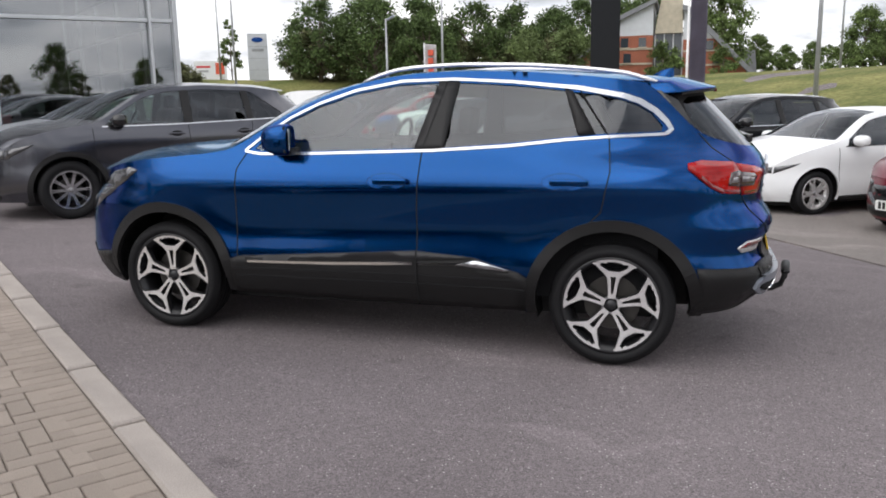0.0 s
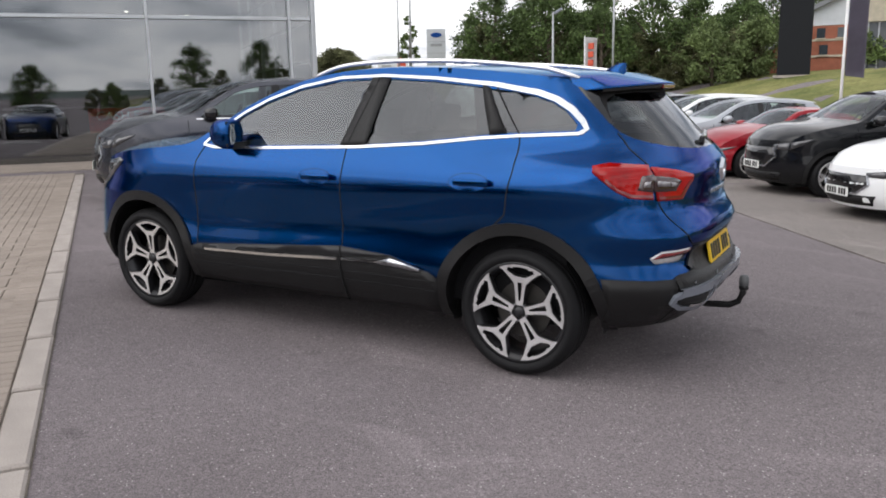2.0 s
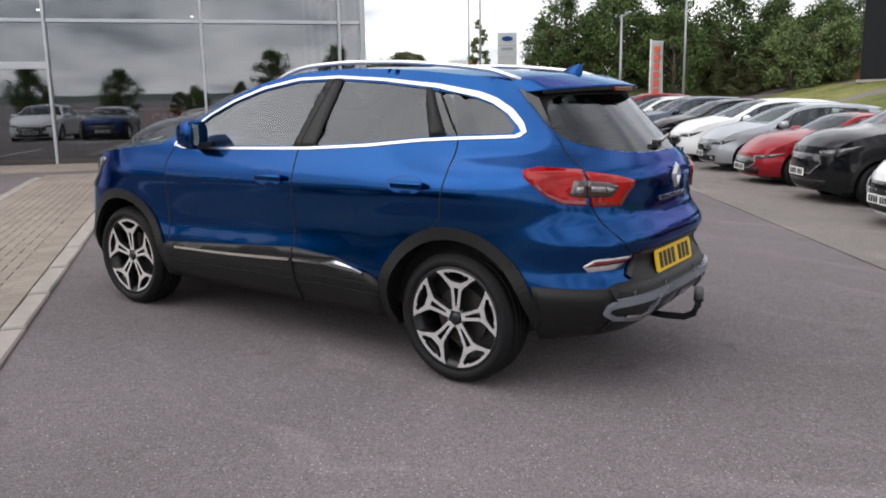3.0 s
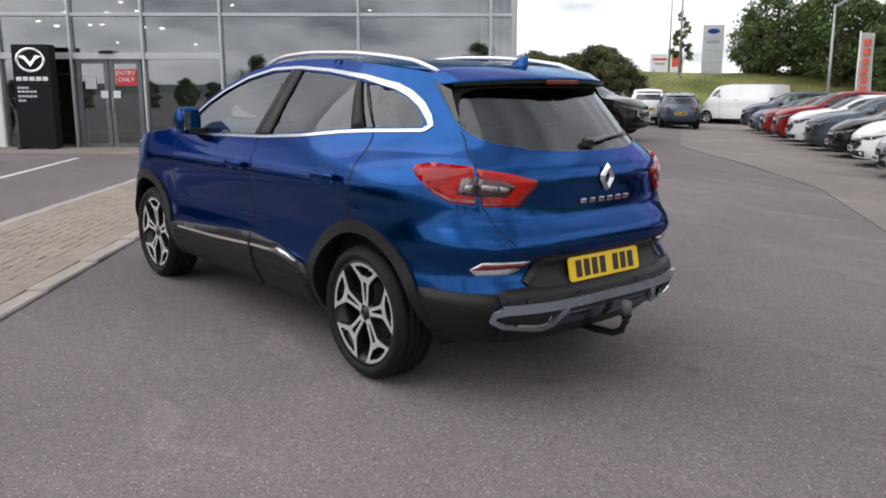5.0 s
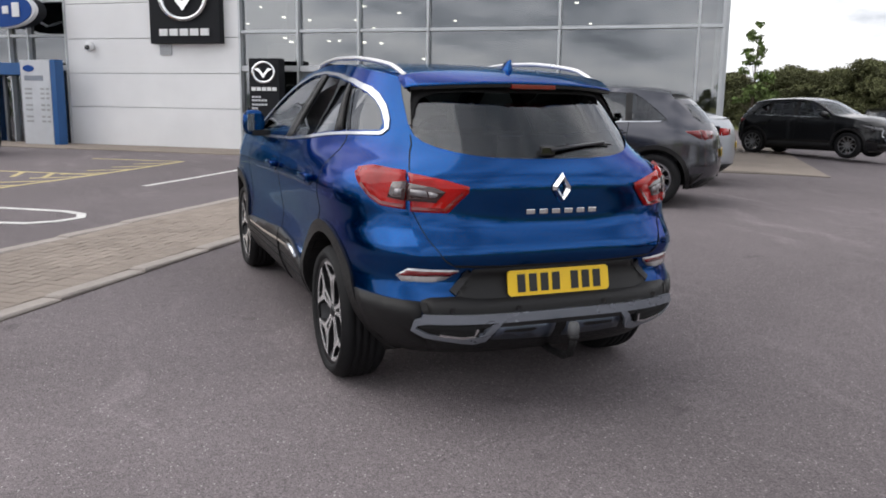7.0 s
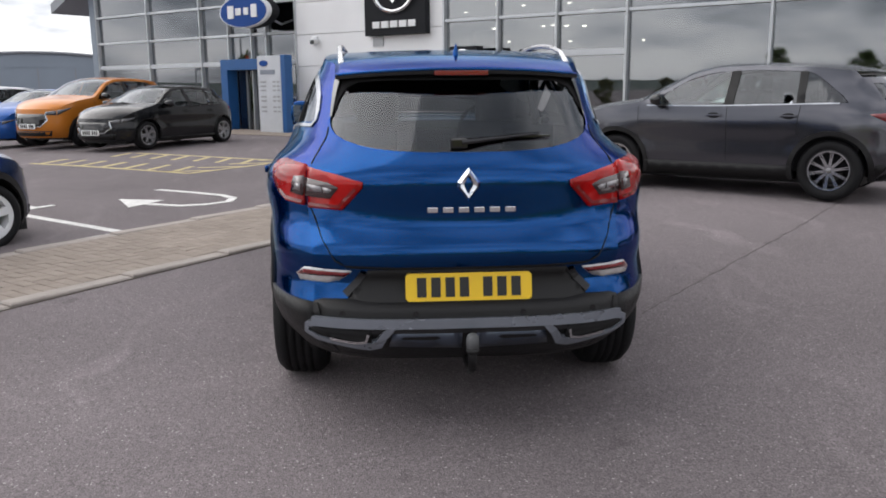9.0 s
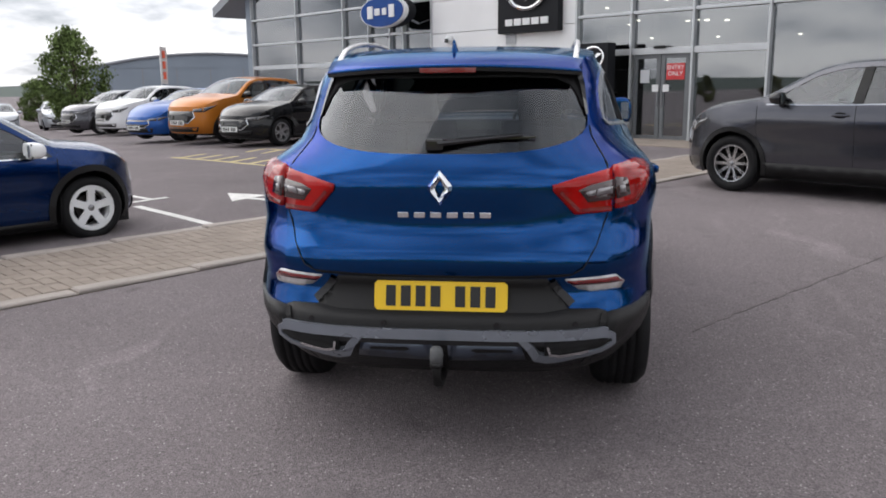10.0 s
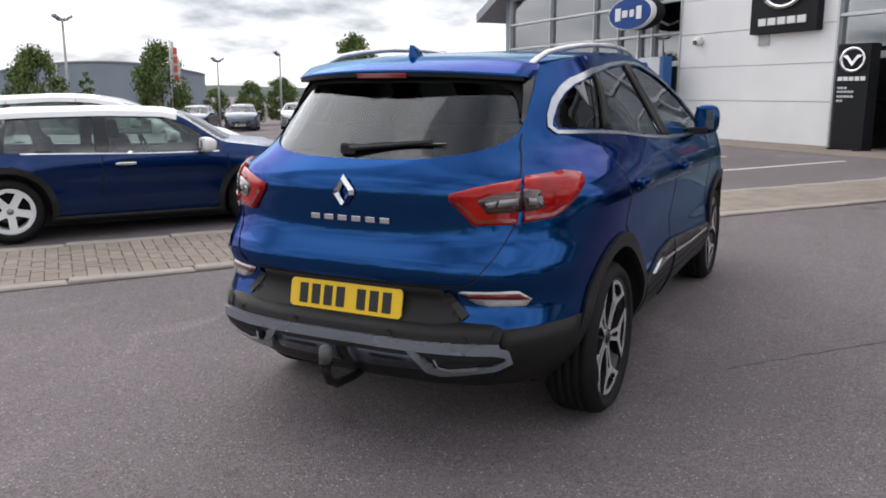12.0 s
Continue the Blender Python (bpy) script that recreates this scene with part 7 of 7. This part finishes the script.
        # door handles in their scoops
        for hx, hz in ((-1.235, 0.995), (-0.235, 1.000)):
            ch.patch("handle_scoop", [(hx - 0.02 + 0.115 * math.cos(a), hz + 0.046 * math.sin(a)) for a in np.linspace(0, 2 * math.pi, 25)[:-1]], M["blue"], car, off=0.0015, step=0.04)
            # darker blue ring paints the shade along the scoop's rim
            ch.ribbon("scoop_edge", [(hx - 0.02 + 0.116 * math.cos(a), hz + 0.047 * math.sin(a)) for a in np.linspace(0, 2 * math.pi, 25)[:-1]], 0.004, M["navy"], car, off=0.003, deep=0.003, closed=True)
            yy = sh.width(hx, hz)
            bm = bmesh.new()
            box(bm, hx + 0.01, s * (yy + 0.030), hz + 0.004, 0.20, 0.022, 0.034, 0.010)
            box(bm, hx + 0.09, s * (yy + 0.014), hz + 0.004, 0.03, 0.03, 0.03, 0.006)
            box(bm, hx - 0.07, s * (yy + 0.014), hz + 0.004, 0.03, 0.03, 0.03, 0.006)
            part("door_handle", bm, M["blue"], car, smooth=True)
        # outer tail lamps
        lz = lambda z: float(sh.seam(z)) - 0.003
        lamp = ch.patch("tail_lamp", [(0.372, 1.086), (0.378, 1.066), (0.432, 1.020), (0.49, 0.968), (0.55, 0.936), (lz(0.935), 0.925), (lz(0.97), 0.97), (lz(1.04), 1.04), (lz(1.085), 1.085), (0.44, 1.098)], M["lampred"], car, "red wrap-around tail lamp", off=0.014, deep=0.022, step=0.03)
        ch.patch("lamp_inlay", [(lz(0.98) - 0.055, 0.972), (lz(0.965), 0.962), (lz(1.045), 1.045), (lz(1.04) - 0.045, 1.040)], M["lampsmoke"], lamp, off=0.017, deep=0.005, step=0.03)
        ch.patch("lamp_inlay_core", [(lz(0.99) - 0.036, 0.990), (lz(0.985) - 0.010, 0.988), (lz(1.018) - 0.010, 1.016), (lz(1.02) - 0.032, 1.014)], M["lampcore"], lamp, off=0.019, deep=0.004, step=0.03)
        # dark red strip along the lens's lower edge
        ch.ribbon("lamp_light_bar", [(0.440, 1.026), (0.493, 0.978), (0.55, 0.948), (lz(0.94) - 0.004, 0.939)], 0.013, M["lampdark"], lamp, off=0.017, deep=0.005)
        # headlamp
        ch.patch("headlamp", [(fx(0.78), 0.79), (-3.02, 0.985), (-2.93, 1.045), (-2.99, 1.062), (-3.16, 1.030), (fx(0.90), 0.915)], M["lampclear"], car, "clear headlamp", off=0.006, deep=0.012, step=0.04)
        # thin navy ribbon paints the shade under the swage crease
        ch.ribbon("swage_line", [(-2.15, 0.93), (-1.5, 0.945), (-0.9, 0.952), (-0.3, 0.955)], 0.006, M["navy"], car, off=0.0006, deep=0.001)
        yb = sh.width(-2.0, 1.16)
        add_mirror(car, -1.875, s * (yb - 0.005), 1.235, s, M["blue"], 1.08, 0.072, 0.068)
        # roof rail
        pts = []
        for x in np.linspace(-1.50, 0.20, 31):
            y = s * float(np.interp(x, (-1.5, -1.0, -0.3, 0.2), (0.555, 0.565, 0.555, 0.525)))
            x1 = min(x, 0.12)
            q = max(-1.0, min(1.0, y / sh.width(x1, sh.top(x1))))
            off = 0.034 * max(0.0, min(1.0, (x + 1.50) / 0.20, (0.20 - x) / 0.16)) ** 0.7
            pts.append(Vector((x, y, sh.over(x1, q).z - 0.10 * (x - x1) + off)))
        bm = bmesh.new()
        tube(bm, pts, 0.0125, 8)
        part("roof_rail", bm, M["alloy"], car, "silver roof rail", smooth=True)
        # black blade that closes the spoiler's end down to the shoulder of the glass
        bm = bmesh.new()
        rows = []
        for z in np.linspace(1.285, 1.476, 9):
            k = 0.003 + 0.036 * ((z - 1.285) / 0.19) ** 1.2
            p = sh.tail(s * (sh.share(z) * sh.tailw(z) - 0.004), z)
            q = sh.tail(s * (sh.share(z) * sh.tailw(z) - 0.012 - 0.6 * k), z)
            rows.append([bm.verts.new(a) for a in (p, p + Vector((k * 0.5, 0, 0)), q + Vector((k, 0, 0)), q)])
        for a, c in zip(rows[:-1], rows[1:]):
            for k in range(3):
                bm.faces.new((a[k], a[k + 1], c[k + 1], c[k]))
        bm.faces.new(rows[-1])
        bm.faces.new(rows[0])
        bmesh.ops.recalc_face_normals(bm, faces=bm.faces[:])
        part("spoiler_blade", bm, M["darkplastic"], car)
    # spoiler: carries the roof on over the rear window
    def roof_z(x, y):
        """Height of the roof, which bows back towards its middle."""
        a = x
        for _ in range(12):
            p = sh.over(a, max(-1.0, min(1.0, y / sh.width(a, sh.top(a)))))
            a += x - p.x
        return p.z

    edge = lambda q: (0.530 - 0.190 * abs(q) ** 2.4, 1.488 - 0.020 * q * q)
    skin, under = bmesh.new(), bmesh.new()
    upper, lower = [], []
    for q in np.linspace(-1, 1, 33):
        xe, ze = edge(q)
        y = 0.548 * q
        x0 = 0.10 + 0.06 * abs(q) ** 4
        z0 = roof_z(x0, y) + 0.002
        xm = x0 + (xe - x0) * 0.55
        upper.append([skin.verts.new(p) for p in ((x0, y, z0), (xm, y, z0 + (ze - z0) * 0.50 + 0.019), (xe - 0.012, y, ze + 0.003), (xe, y, ze - 0.002), (xe - 0.004, y, ze - 0.010))])
        lower.append([under.verts.new(p) for p in ((xe - 0.004, y * 0.998, ze - 0.0105), (xe - 0.006, y * 0.996, ze - 0.024), (xe - 0.06, y * 0.99, ze - 0.024), (sh.tail(y * 0.96, 1.452).x - 0.02, y * 0.985, 1.448))])
    for mesh, rows in ((skin, upper), (under, lower)):
        for a, c in zip(rows[:-1], rows[1:]):
            for k in range(len(a) - 1):
                mesh.faces.new((a[k], a[k + 1], c[k + 1], c[k]))
        bmesh.ops.recalc_face_normals(mesh, faces=mesh.faces[:])
    for row in (upper[0], upper[-1]):
        xb, zb2 = sh.tail(0.536, 1.452).x - 0.05, 1.452
        low_end = skin.verts.new((xb, row[0].co.y, zb2))
        skin.faces.new(row + [low_end])
    bmesh.ops.recalc_face_normals(skin, faces=skin.faces[:])
    if sum(f.normal.z * f.calc_area() for f in skin.faces) < 0:
        bmesh.ops.reverse_faces(skin, faces=skin.faces[:])
    sp = part("rear_spoiler", skin, M["blue"], car, "blue roof spoiler", smooth=True)
    part("spoiler_underside", under, plas, sp, "black underside")
    bm = bmesh.new()
    box(bm, 0.520, 0, 1.4660, 0.02, 0.23, 0.020, 0.003)
    part("high_brake_light", bm, M["lampdark"], sp)
    # black band round the top and sides of the rear window
    band_out = [(0.30, 1.459), (0.532, 1.459), (0.545, 1.42), (0.553, 1.36), (0.561, 1.315), (0.550, 1.315), (0.532, 1.362), (0.500, 1.408), (0.44, 1.434), (0.30, 1.440)]
    tail.patch("rear_window_surround", [(-y, z) for y, z in band_out[:5]][::-1] + [(y, z) for y, z in band_out] + [(-y, z) for y, z in band_out[5:]][::-1], gap, car, off=-0.001, deep=0.003, step=0.03)
    # tailgate shut lines, lamps, badge
    for s in (-1, 1):
        w = lambda z: sh.share(z) * sh.tailw(z)
        tail.ribbon("tailgate_gap", [(s * (w(1.24) - 0.004), 1.24), (s * (w(1.2) - 0.004), 1.20), (s * (w(1.1) - 0.004), 1.10), (s * (w(0.93) - 0.012), 0.93), (s * 0.600, 0.80), (s * 0.545, 0.715), (s * 0.50, 0.690)], 0.0035, gap, car, off=0.002)
        lamp = tail.patch("tail_lamp", [(s * (w(1.04) - 0.007), 0.917), (s * (w(1.04) - 0.007), 1.078), (s * 0.52, 1.055), (s * 0.425, 1.030), (s * 0.428, 1.005), (s * 0.51, 0.915)] if s < 0 else [(s * 0.51, 0.915), (s * 0.428, 1.005), (s * 0.425, 1.030), (s * 0.52, 1.055), (s * (w(1.04) - 0.007), 1.078), (s * (w(1.04) - 0.007), 0.917)], M["lampred"], car, "red inner tail lamp", off=0.012, deep=0.018, step=0.03)
        tail.patch("lamp_inlay", [(s * 0.662, 0.962), (s * 0.662, 1.040), (s * 0.565, 1.026), (s * 0.520, 1.008), (s * 0.555, 0.958)], M["lampsmoke"], lamp, off=0.015, deep=0.006, step=0.03)
        tail.patch("lamp_inlay_core", [(s * 0.648, 0.990), (s * 0.648, 1.016), (s * 0.592, 1.010), (s * 0.585, 0.985)], M["lampcore"], lamp, off=0.019, deep=0.004, step=0.03)
        tail.patch("lamp_inlay_core", [(s * 0.578, 0.984), (s * 0.584, 1.008), (s * 0.560, 1.004), (s * 0.546, 0.998), (s * 0.556, 0.982)], M["lampcore"], lamp, off=0.019, deep=0.004, step=0.03)
        # dark red strip along the lens's lower and inner edge
        tail.ribbon("lamp_light_bar", [(s * (w(1.04) - 0.012), 0.931), (s * 0.585, 0.930), (s * 0.522, 0.929), (s * 0.452, 1.004)], 0.013, M["lampdark"], lamp, off=0.015, deep=0.005)
        # black seal where the bumper wraps round the corner
        tail.ribbon("bumper_corner_seal", [(s * (w(z) - 0.010), z) for z in (0.29, 0.36, 0.43, 0.528)], 0.024, plas, car, off=0.014, deep=0.02)
        # bumper reflectors: red above, clear below
        rf = tail.patch("bumper_reflector", [(s * 0.478, 0.672), (s * 0.500, 0.648), (s * 0.53, 0.624), (s * 0.58, 0.612), (s * 0.695, 0.612), (s * 0.712, 0.640), (s * 0.68, 0.674)], M["lampwhite"], car, "clear and red bumper reflector", off=0.010, deep=0.014, step=0.03)
        tail.patch("reflector_red", [(s * 0.484, 0.670), (s * 0.508, 0.646), (s * 0.707, 0.638), (s * 0.679, 0.671)], M["lampdark"], rf, off=0.013, deep=0.004, step=0.03)
        # slanting flank of the plate panel
        tail.ribbon("plate_panel_flank", [(s * 0.428, 0.668), (s * 0.455, 0.622), (s * 0.505, 0.568)], 0.030, M["moulding"], car, off=0.013, deep=0.012)
        # bright tail-pipe trim in the lower corner
        tr = tail.patch("exhaust_trim", [(s * 0.40, 0.395), (s * 0.60, 0.412), (s * 0.645, 0.432), (s * 0.63, 0.452), (s * 0.40, 0.448)], gap, car, off=0.030, deep=0.012, step=0.04)
        tail.ribbon("exhaust_trim_chrome", [(s * 0.56, 0.408), (s * 0.46, 0.396), (s * 0.42, 0.402), (s * 0.41, 0.430)], 0.010, M["chrome"], tr, off=0.036, deep=0.012)
    tail.patch("plate_panel", [(-0.50, 0.515), (0.50, 0.515), (0.495, 0.552), (0.41, 0.676), (-0.41, 0.676), (-0.495, 0.552)], plas, car, off=0.009, deep=0.014, step=0.03)
    tail.ribbon("tailgate_edge", [(-0.50, 0.690), (-0.3, 0.684), (0, 0.682), (0.3, 0.684), (0.50, 0.690)], 0.010, gap, car, off=0.003)
    wlow = [sh.share(z) * sh.tailw(z) - 0.003 for z in (0.28, 0.40, 0.48, 0.53)]
    tail.patch("rear_lower_bumper", [(-wlow[0], 0.275), (wlow[0], 0.275), (wlow[1], 0.40), (wlow[2], 0.48), (wlow[3], 0.536), (0.60, 0.548), (0.49, 0.553), (0.40, 0.540), (-0.40, 0.540), (-0.49, 0.553), (-0.60, 0.548), (-wlow[3], 0.536), (-wlow[2], 0.48), (-wlow[1], 0.40)], plas, car, "black lower rear bumper", off=0.012, deep=0.02, step=0.05)
    # silver skid plate: a bar that closes in a loop round each tail-pipe trim
    tail.ribbon("skid_plate", [(-0.63, 0.468), (-0.3, 0.466), (0, 0.466), (0.3, 0.466), (0.63, 0.468)], 0.030, M["greytrim"], car, "silver-grey skid plate bar", off=0.036, deep=0.04)
    tail.ribbon("skid_lip", [(-0.42, 0.440), (-0.2, 0.438), (0.2, 0.438), (0.42, 0.440)], 0.020, M["moulding"], car, off=0.026, deep=0.03)
    for s in (-1, 1):
        tail.ribbon("skid_loop", [(s * 0.61, 0.464), (s * 0.652, 0.452), (s * 0.655, 0.425), (s * 0.61, 0.402), (s * 0.47, 0.380), (s * 0.41, 0.376), (s * 0.37, 0.388), (s * 0.345, 0.425), (s * 0.31, 0.455)], 0.026, M["greytrim"], car, off=0.034, deep=0.04, widths=[0.024, 0.020, 0.016, 0.016, 0.018, 0.026, 0.034, 0.034, 0.02])
        tail.patch("diffuser_panel", [(s * 0.03, 0.350), (s * 0.33, 0.365), (s * 0.31, 0.432), (s * 0.03, 0.432)], M["steelblue"], car, off=0.018, deep=0.01, step=0.05)
    # number plate, emblem, name bars
    add_plate(car, 0.826, 0.0, 0.604, M["plate_y"], 1, tilt=-0.20)
    bm = bmesh.new()
    bx = sh.tail(0, 1.02).x
    o = [(0, 0.068), (0.047, 0.010), (0.047, -0.010), (0, -0.068), (-0.047, -0.010), (-0.047, 0.010)]
    i = [(0, 0.036), (0.019, 0.0), (0.019, 0.0), (0, -0.036), (-0.019, 0.0), (-0.019, 0.0)]
    ov = [bm.verts.new((bx + 0.006, y, 1.022 + z)) for y, z in o]
    mv = [bm.verts.new((bx + 0.024, y * 0.72, 1.022 + z * 0.76)) for y, z in o]
    iv = [bm.verts.new((bx + 0.010, y, 1.022 + z)) for y, z in i]
    for k in range(6):
        j = (k + 1) % 6
        bm.faces.new((ov[k], ov[j], mv[j], mv[k]))
        try:
            bm.faces.new((mv[k], mv[j], iv[j], iv[k]))
        except ValueError:
            pass
    bmesh.ops.remove_doubles(bm, verts=bm.verts[:], dist=0.0005)
    bmesh.ops.recalc_face_normals(bm, faces=bm.faces[:])
    part("emblem", bm, M["chrome"], car, "chrome diamond emblem")
    for k in range(6):
        y = -0.145 + 0.0635 * k
        p = sh.tail(y, 0.918)
        bm = bmesh.new()
        box(bm, p.x + 0.004, y, 0.918, 0.006, 0.042, 0.021, 0.002)
        part("name_bar", bm, M["chrome"], car, "chrome bar in place of a letter" if k == 0 else "")
    # wiper, aerial fin, sensors, tow bar
    bm = bmesh.new()
    p0 = sh.tail(-0.02, 1.185) + Vector((0.022, 0, 0))
    p1 = sh.tail(0.31, 1.215) + Vector((0.018, 0, 0))
    rod(bm, p0, p1, 0.014, 0.007, 8)
    q0, q1 = sh.tail(0.04, 1.196) + Vector((0.010, 0, 0)), sh.tail(0.36, 1.205) + Vector((0.010, 0, 0))
    rod(bm, q0, q1, 0.007, 0.005, 6)
    box(bm, p0.x - 0.008, -0.03, 1.182, 0.03, 0.07, 0.045, 0.01)
    part("rear_wiper", bm, M["darkplastic"], car)
    bm = bmesh.new()
    base = sh.over(0.16, 0).z
    for z, l0, l1, w in ((0.0, -0.10, 0.09, 0.032), (0.03, -0.05, 0.085, 0.016), (0.065, 0.005, 0.085, 0.006), (0.078, 0.045, 0.085, 0.003)):
        for x, y in ((l0, 0), ((l0 + l1) / 2, -w), (l1, -w * 0.5), (l1, w * 0.5), ((l0 + l1) / 2, w)):
            bm.verts.new((0.20 + x, y, base - 0.004 + z))
    bm.verts.ensure_lookup_table()
    for a in range(3):
        for k in range(5):
            j = (k + 1) % 5
            bm.faces.new((bm.verts[5 * a + k], bm.verts[5 * a + j], bm.verts[5 * a + 5 + j], bm.verts[5 * a + 5 + k]))
    bm.faces.new([bm.verts[15 + k] for k in range(5)])
    bmesh.ops.recalc_face_normals(bm, faces=bm.faces[:])
    part("aerial_fin", bm, M["blue"], car, "blue shark-fin aerial", smooth=True)
    for y in (-0.52, -0.22, 0.22, 0.52):
        p = sh.tail(y, 0.50)
        bm = bmesh.new()
        rod(bm, p + Vector((0.008, 0, 0)), p + Vector((0.016, 0, 0)), 0.012, n=12)
        part("parking_sensor", bm, M["darkplastic"], car)
    bm = bmesh.new()
    tube(bm, [Vector(p) for p in ((0.60, 0, 0.275), (0.78, 0, 0.262), (0.90, 0, 0.268), (0.950, 0, 0.295), (0.970, 0, 0.340), (0.973, 0, 0.385))], 0.018, 10)
    rod(bm, (0.973, 0, 0.365), (0.973, 0, 0.385), 0.026, n=14)
    tow = part("tow_bar", bm, M["plastic"], car, "swan-neck tow bar", smooth=True)
    bm = bmesh.new()
    lathe(bm, [(0.0, 0.458), (0.016, 0.456), (0.024, 0.446), (0.026, 0.425), (0.024, 0.390), (0.0, 0.387)], 20, "Z")
    bmesh.ops.translate(bm, verts=bm.verts[:], vec=(0.973, 0, -0.012))
    part("ball_cover", bm, M["wornrubber"], tow, "worn grey tow-ball cover", smooth=True)
    # nose: grille and lower intake
    nose = Chart(sh.nose, -1)
    nose.patch("grille", [(-0.45, 0.70), (0.45, 0.70), (0.56, 0.84), (-0.56, 0.84)], M["darkplastic"], car, off=0.006, deep=0.01, step=0.08)
    nose.patch("lower_intake", [(-0.55, 0.32), (0.55, 0.32), (0.60, 0.52), (-0.60, 0.52)], plas, car, off=0.006, deep=0.01, step=0.08)
    add_plate(car, -3.715, 0.0, 0.60, M["plate_w"], -1)
    # exhaust box and rear axle in the shade
    bm = bmesh.new()
    box(bm, 0.36, 0.22, 0.31, 0.24, 0.5, 0.12, 0.05)
    part("silencer", bm, M["darkalloy"], car)
    bm = bmesh.new()
    rod(bm, (0, -0.7, r), (0, 0.7, r), 0.04)
    part("rear_axle", bm, M["darkalloy"], car)


blue_crossover()


# ---- PAVING: blocks and kerb stones, laid last ----
def block_mesh(name, la, lp, h, material, chamfer=0.005):
    me = bpy.data.meshes.new(name)
    a, p, c = la / 2 - 0.0025, lp / 2 - 0.0025, chamfer
    vs = [(-a, -p, -0.02), (a, -p, -0.02), (a, p, -0.02), (-a, p, -0.02), (-a, -p, h - c), (a, -p, h - c), (a, p, h - c), (-a, p, h - c), (-a + c, -p + c, h), (a - c, -p + c, h), (a - c, p - c, h), (-a + c, p - c, h)]
    fs = [(8, 9, 10, 11)] + [(i, (i + 1) % 4, 4 + (i + 1) % 4, 4 + i) for i in range(4)] + [(4 + i, 4 + (i + 1) % 4, 8 + (i + 1) % 4, 8 + i) for i in range(4)]
    me.from_pydata(vs, [], fs)
    me.materials.append(material)
    return me


def lay(cells, name, shapes, parts_if, parent, rng, material):
    """Blocks at (centre, turned?, shape): those near by as parts, the rest joined."""
    vs, fs = [], []
    for c, ang, shape in cells:
        z = lot(c.x, c.y) + 0.006 + rng.uniform(-0.0015, 0.0015)
        m = pose(c.x, c.y, z, rng.uniform(-0.3, 0.3), rng.uniform(-0.3, 0.3), ang + rng.uniform(-0.5, 0.5))
        if parts_if(c):
            ob = part(name, shapes[shape], None, parent)
            ob.matrix_basis = m
        else:
            k = len(vs)
            me = shapes[shape]
            vs += [tuple(m @ v.co) for v in me.vertices]
            fs += [tuple(k + i for i in p.vertices) for p in me.polygons]
    me = bpy.data.meshes.new("paving_field")
    me.from_pydata(vs, [], fs)
    ob = part("paving_field", me, material, parent)
    ob["kind"] = "stuff"


def herringbone(na, np_, u=0.1):
    """Centres of a right-angled herringbone in steps of u: (a, p, turned)."""
    for x in range(na):
        for y in range(np_):
            k = (x - y) % 4
            if k == 0 and x + 1 < na:
                yield (x + 1) * u, (y + 0.5) * u, 0
            elif k == 2 and y - 1 >= 0:
                yield (x + 0.5) * u, y * u, 1
            elif k in (0, 2) or (k == 1 and x == 0) or (k == 3 and y == np_ - 1):
                yield (x + 0.5) * u, (y + 0.5) * u, 2


def pave_band():
    rng = random.Random(3)
    top = thing("pavement", pose(0, 0, 0), "buff block-paved strip edged with pale concrete kerb stones", "pavement", kind="structure")
    shapes = {0: block_mesh("paving_block", 0.2, 0.1, 0.014, M["block"]), 1: block_mesh("kerb_stone", 0.915, 0.15, 0.022, M["kerb"], 0.012)}
    far = {0: shapes[0], 2: block_mesh("half_block", 0.1, 0.1, 0.014, M["block"])}
    base = math.degrees(math.atan2(BD.y, BD.x))
    cells = []
    p0 = FARE + 0.30
    for a, p, turned in herringbone(206, 10):
        cells.append((band(-9 + a, p0 + p), base + 90 * (turned == 1), 2 if turned == 2 else 0))
    for k in range(206):
        for p in (NEAR - 0.26, FARE + 0.20):
            cells.append((band(-9 + (k + 0.5) * 0.1, p), base + 90, 0))
    def near(c):
        a, p = BD.dot(c), BP.dot(c)
        return -0.9 < a < 1.05 and p > NEAR - 1.6
    lay(cells, "paving_block", far, near, top, rng, M["blocks"])
    for k in range(22):
        for p in (NEAR - 0.08, FARE + 0.03):
            c = band(-9 + (k + 0.5) * 0.92, p)
            ob = part("kerb_stone", shapes[1], None, top)
            ob.matrix_basis = pose(c.x, c.y, lot(c.x, c.y) + 0.004, 0, 0, base)


def pave_apron():
    rng = random.Random(5)
    top = thing("pavement", pose(0, 0, 0), "buff block-paved apron along the showroom front", "pavement", kind="structure")
    shapes = {0: block_mesh("apron_block", 0.2, 0.1, 0.014, M["block"])}
    base = math.degrees(math.atan2(-U.y, -U.x))
    cells = []
    for x in range(150):
        for y in range(19):
            u = 29.9 - x * 0.2 - (0.1 if y % 2 else 0)
            d = FAC + 0.05 + y * 0.1
            cells.append((U * u + N * d, base, 0))
    lay(cells, "apron_block", shapes, lambda c: False, top, rng, M["blocks"])


pave_band()
pave_apron()
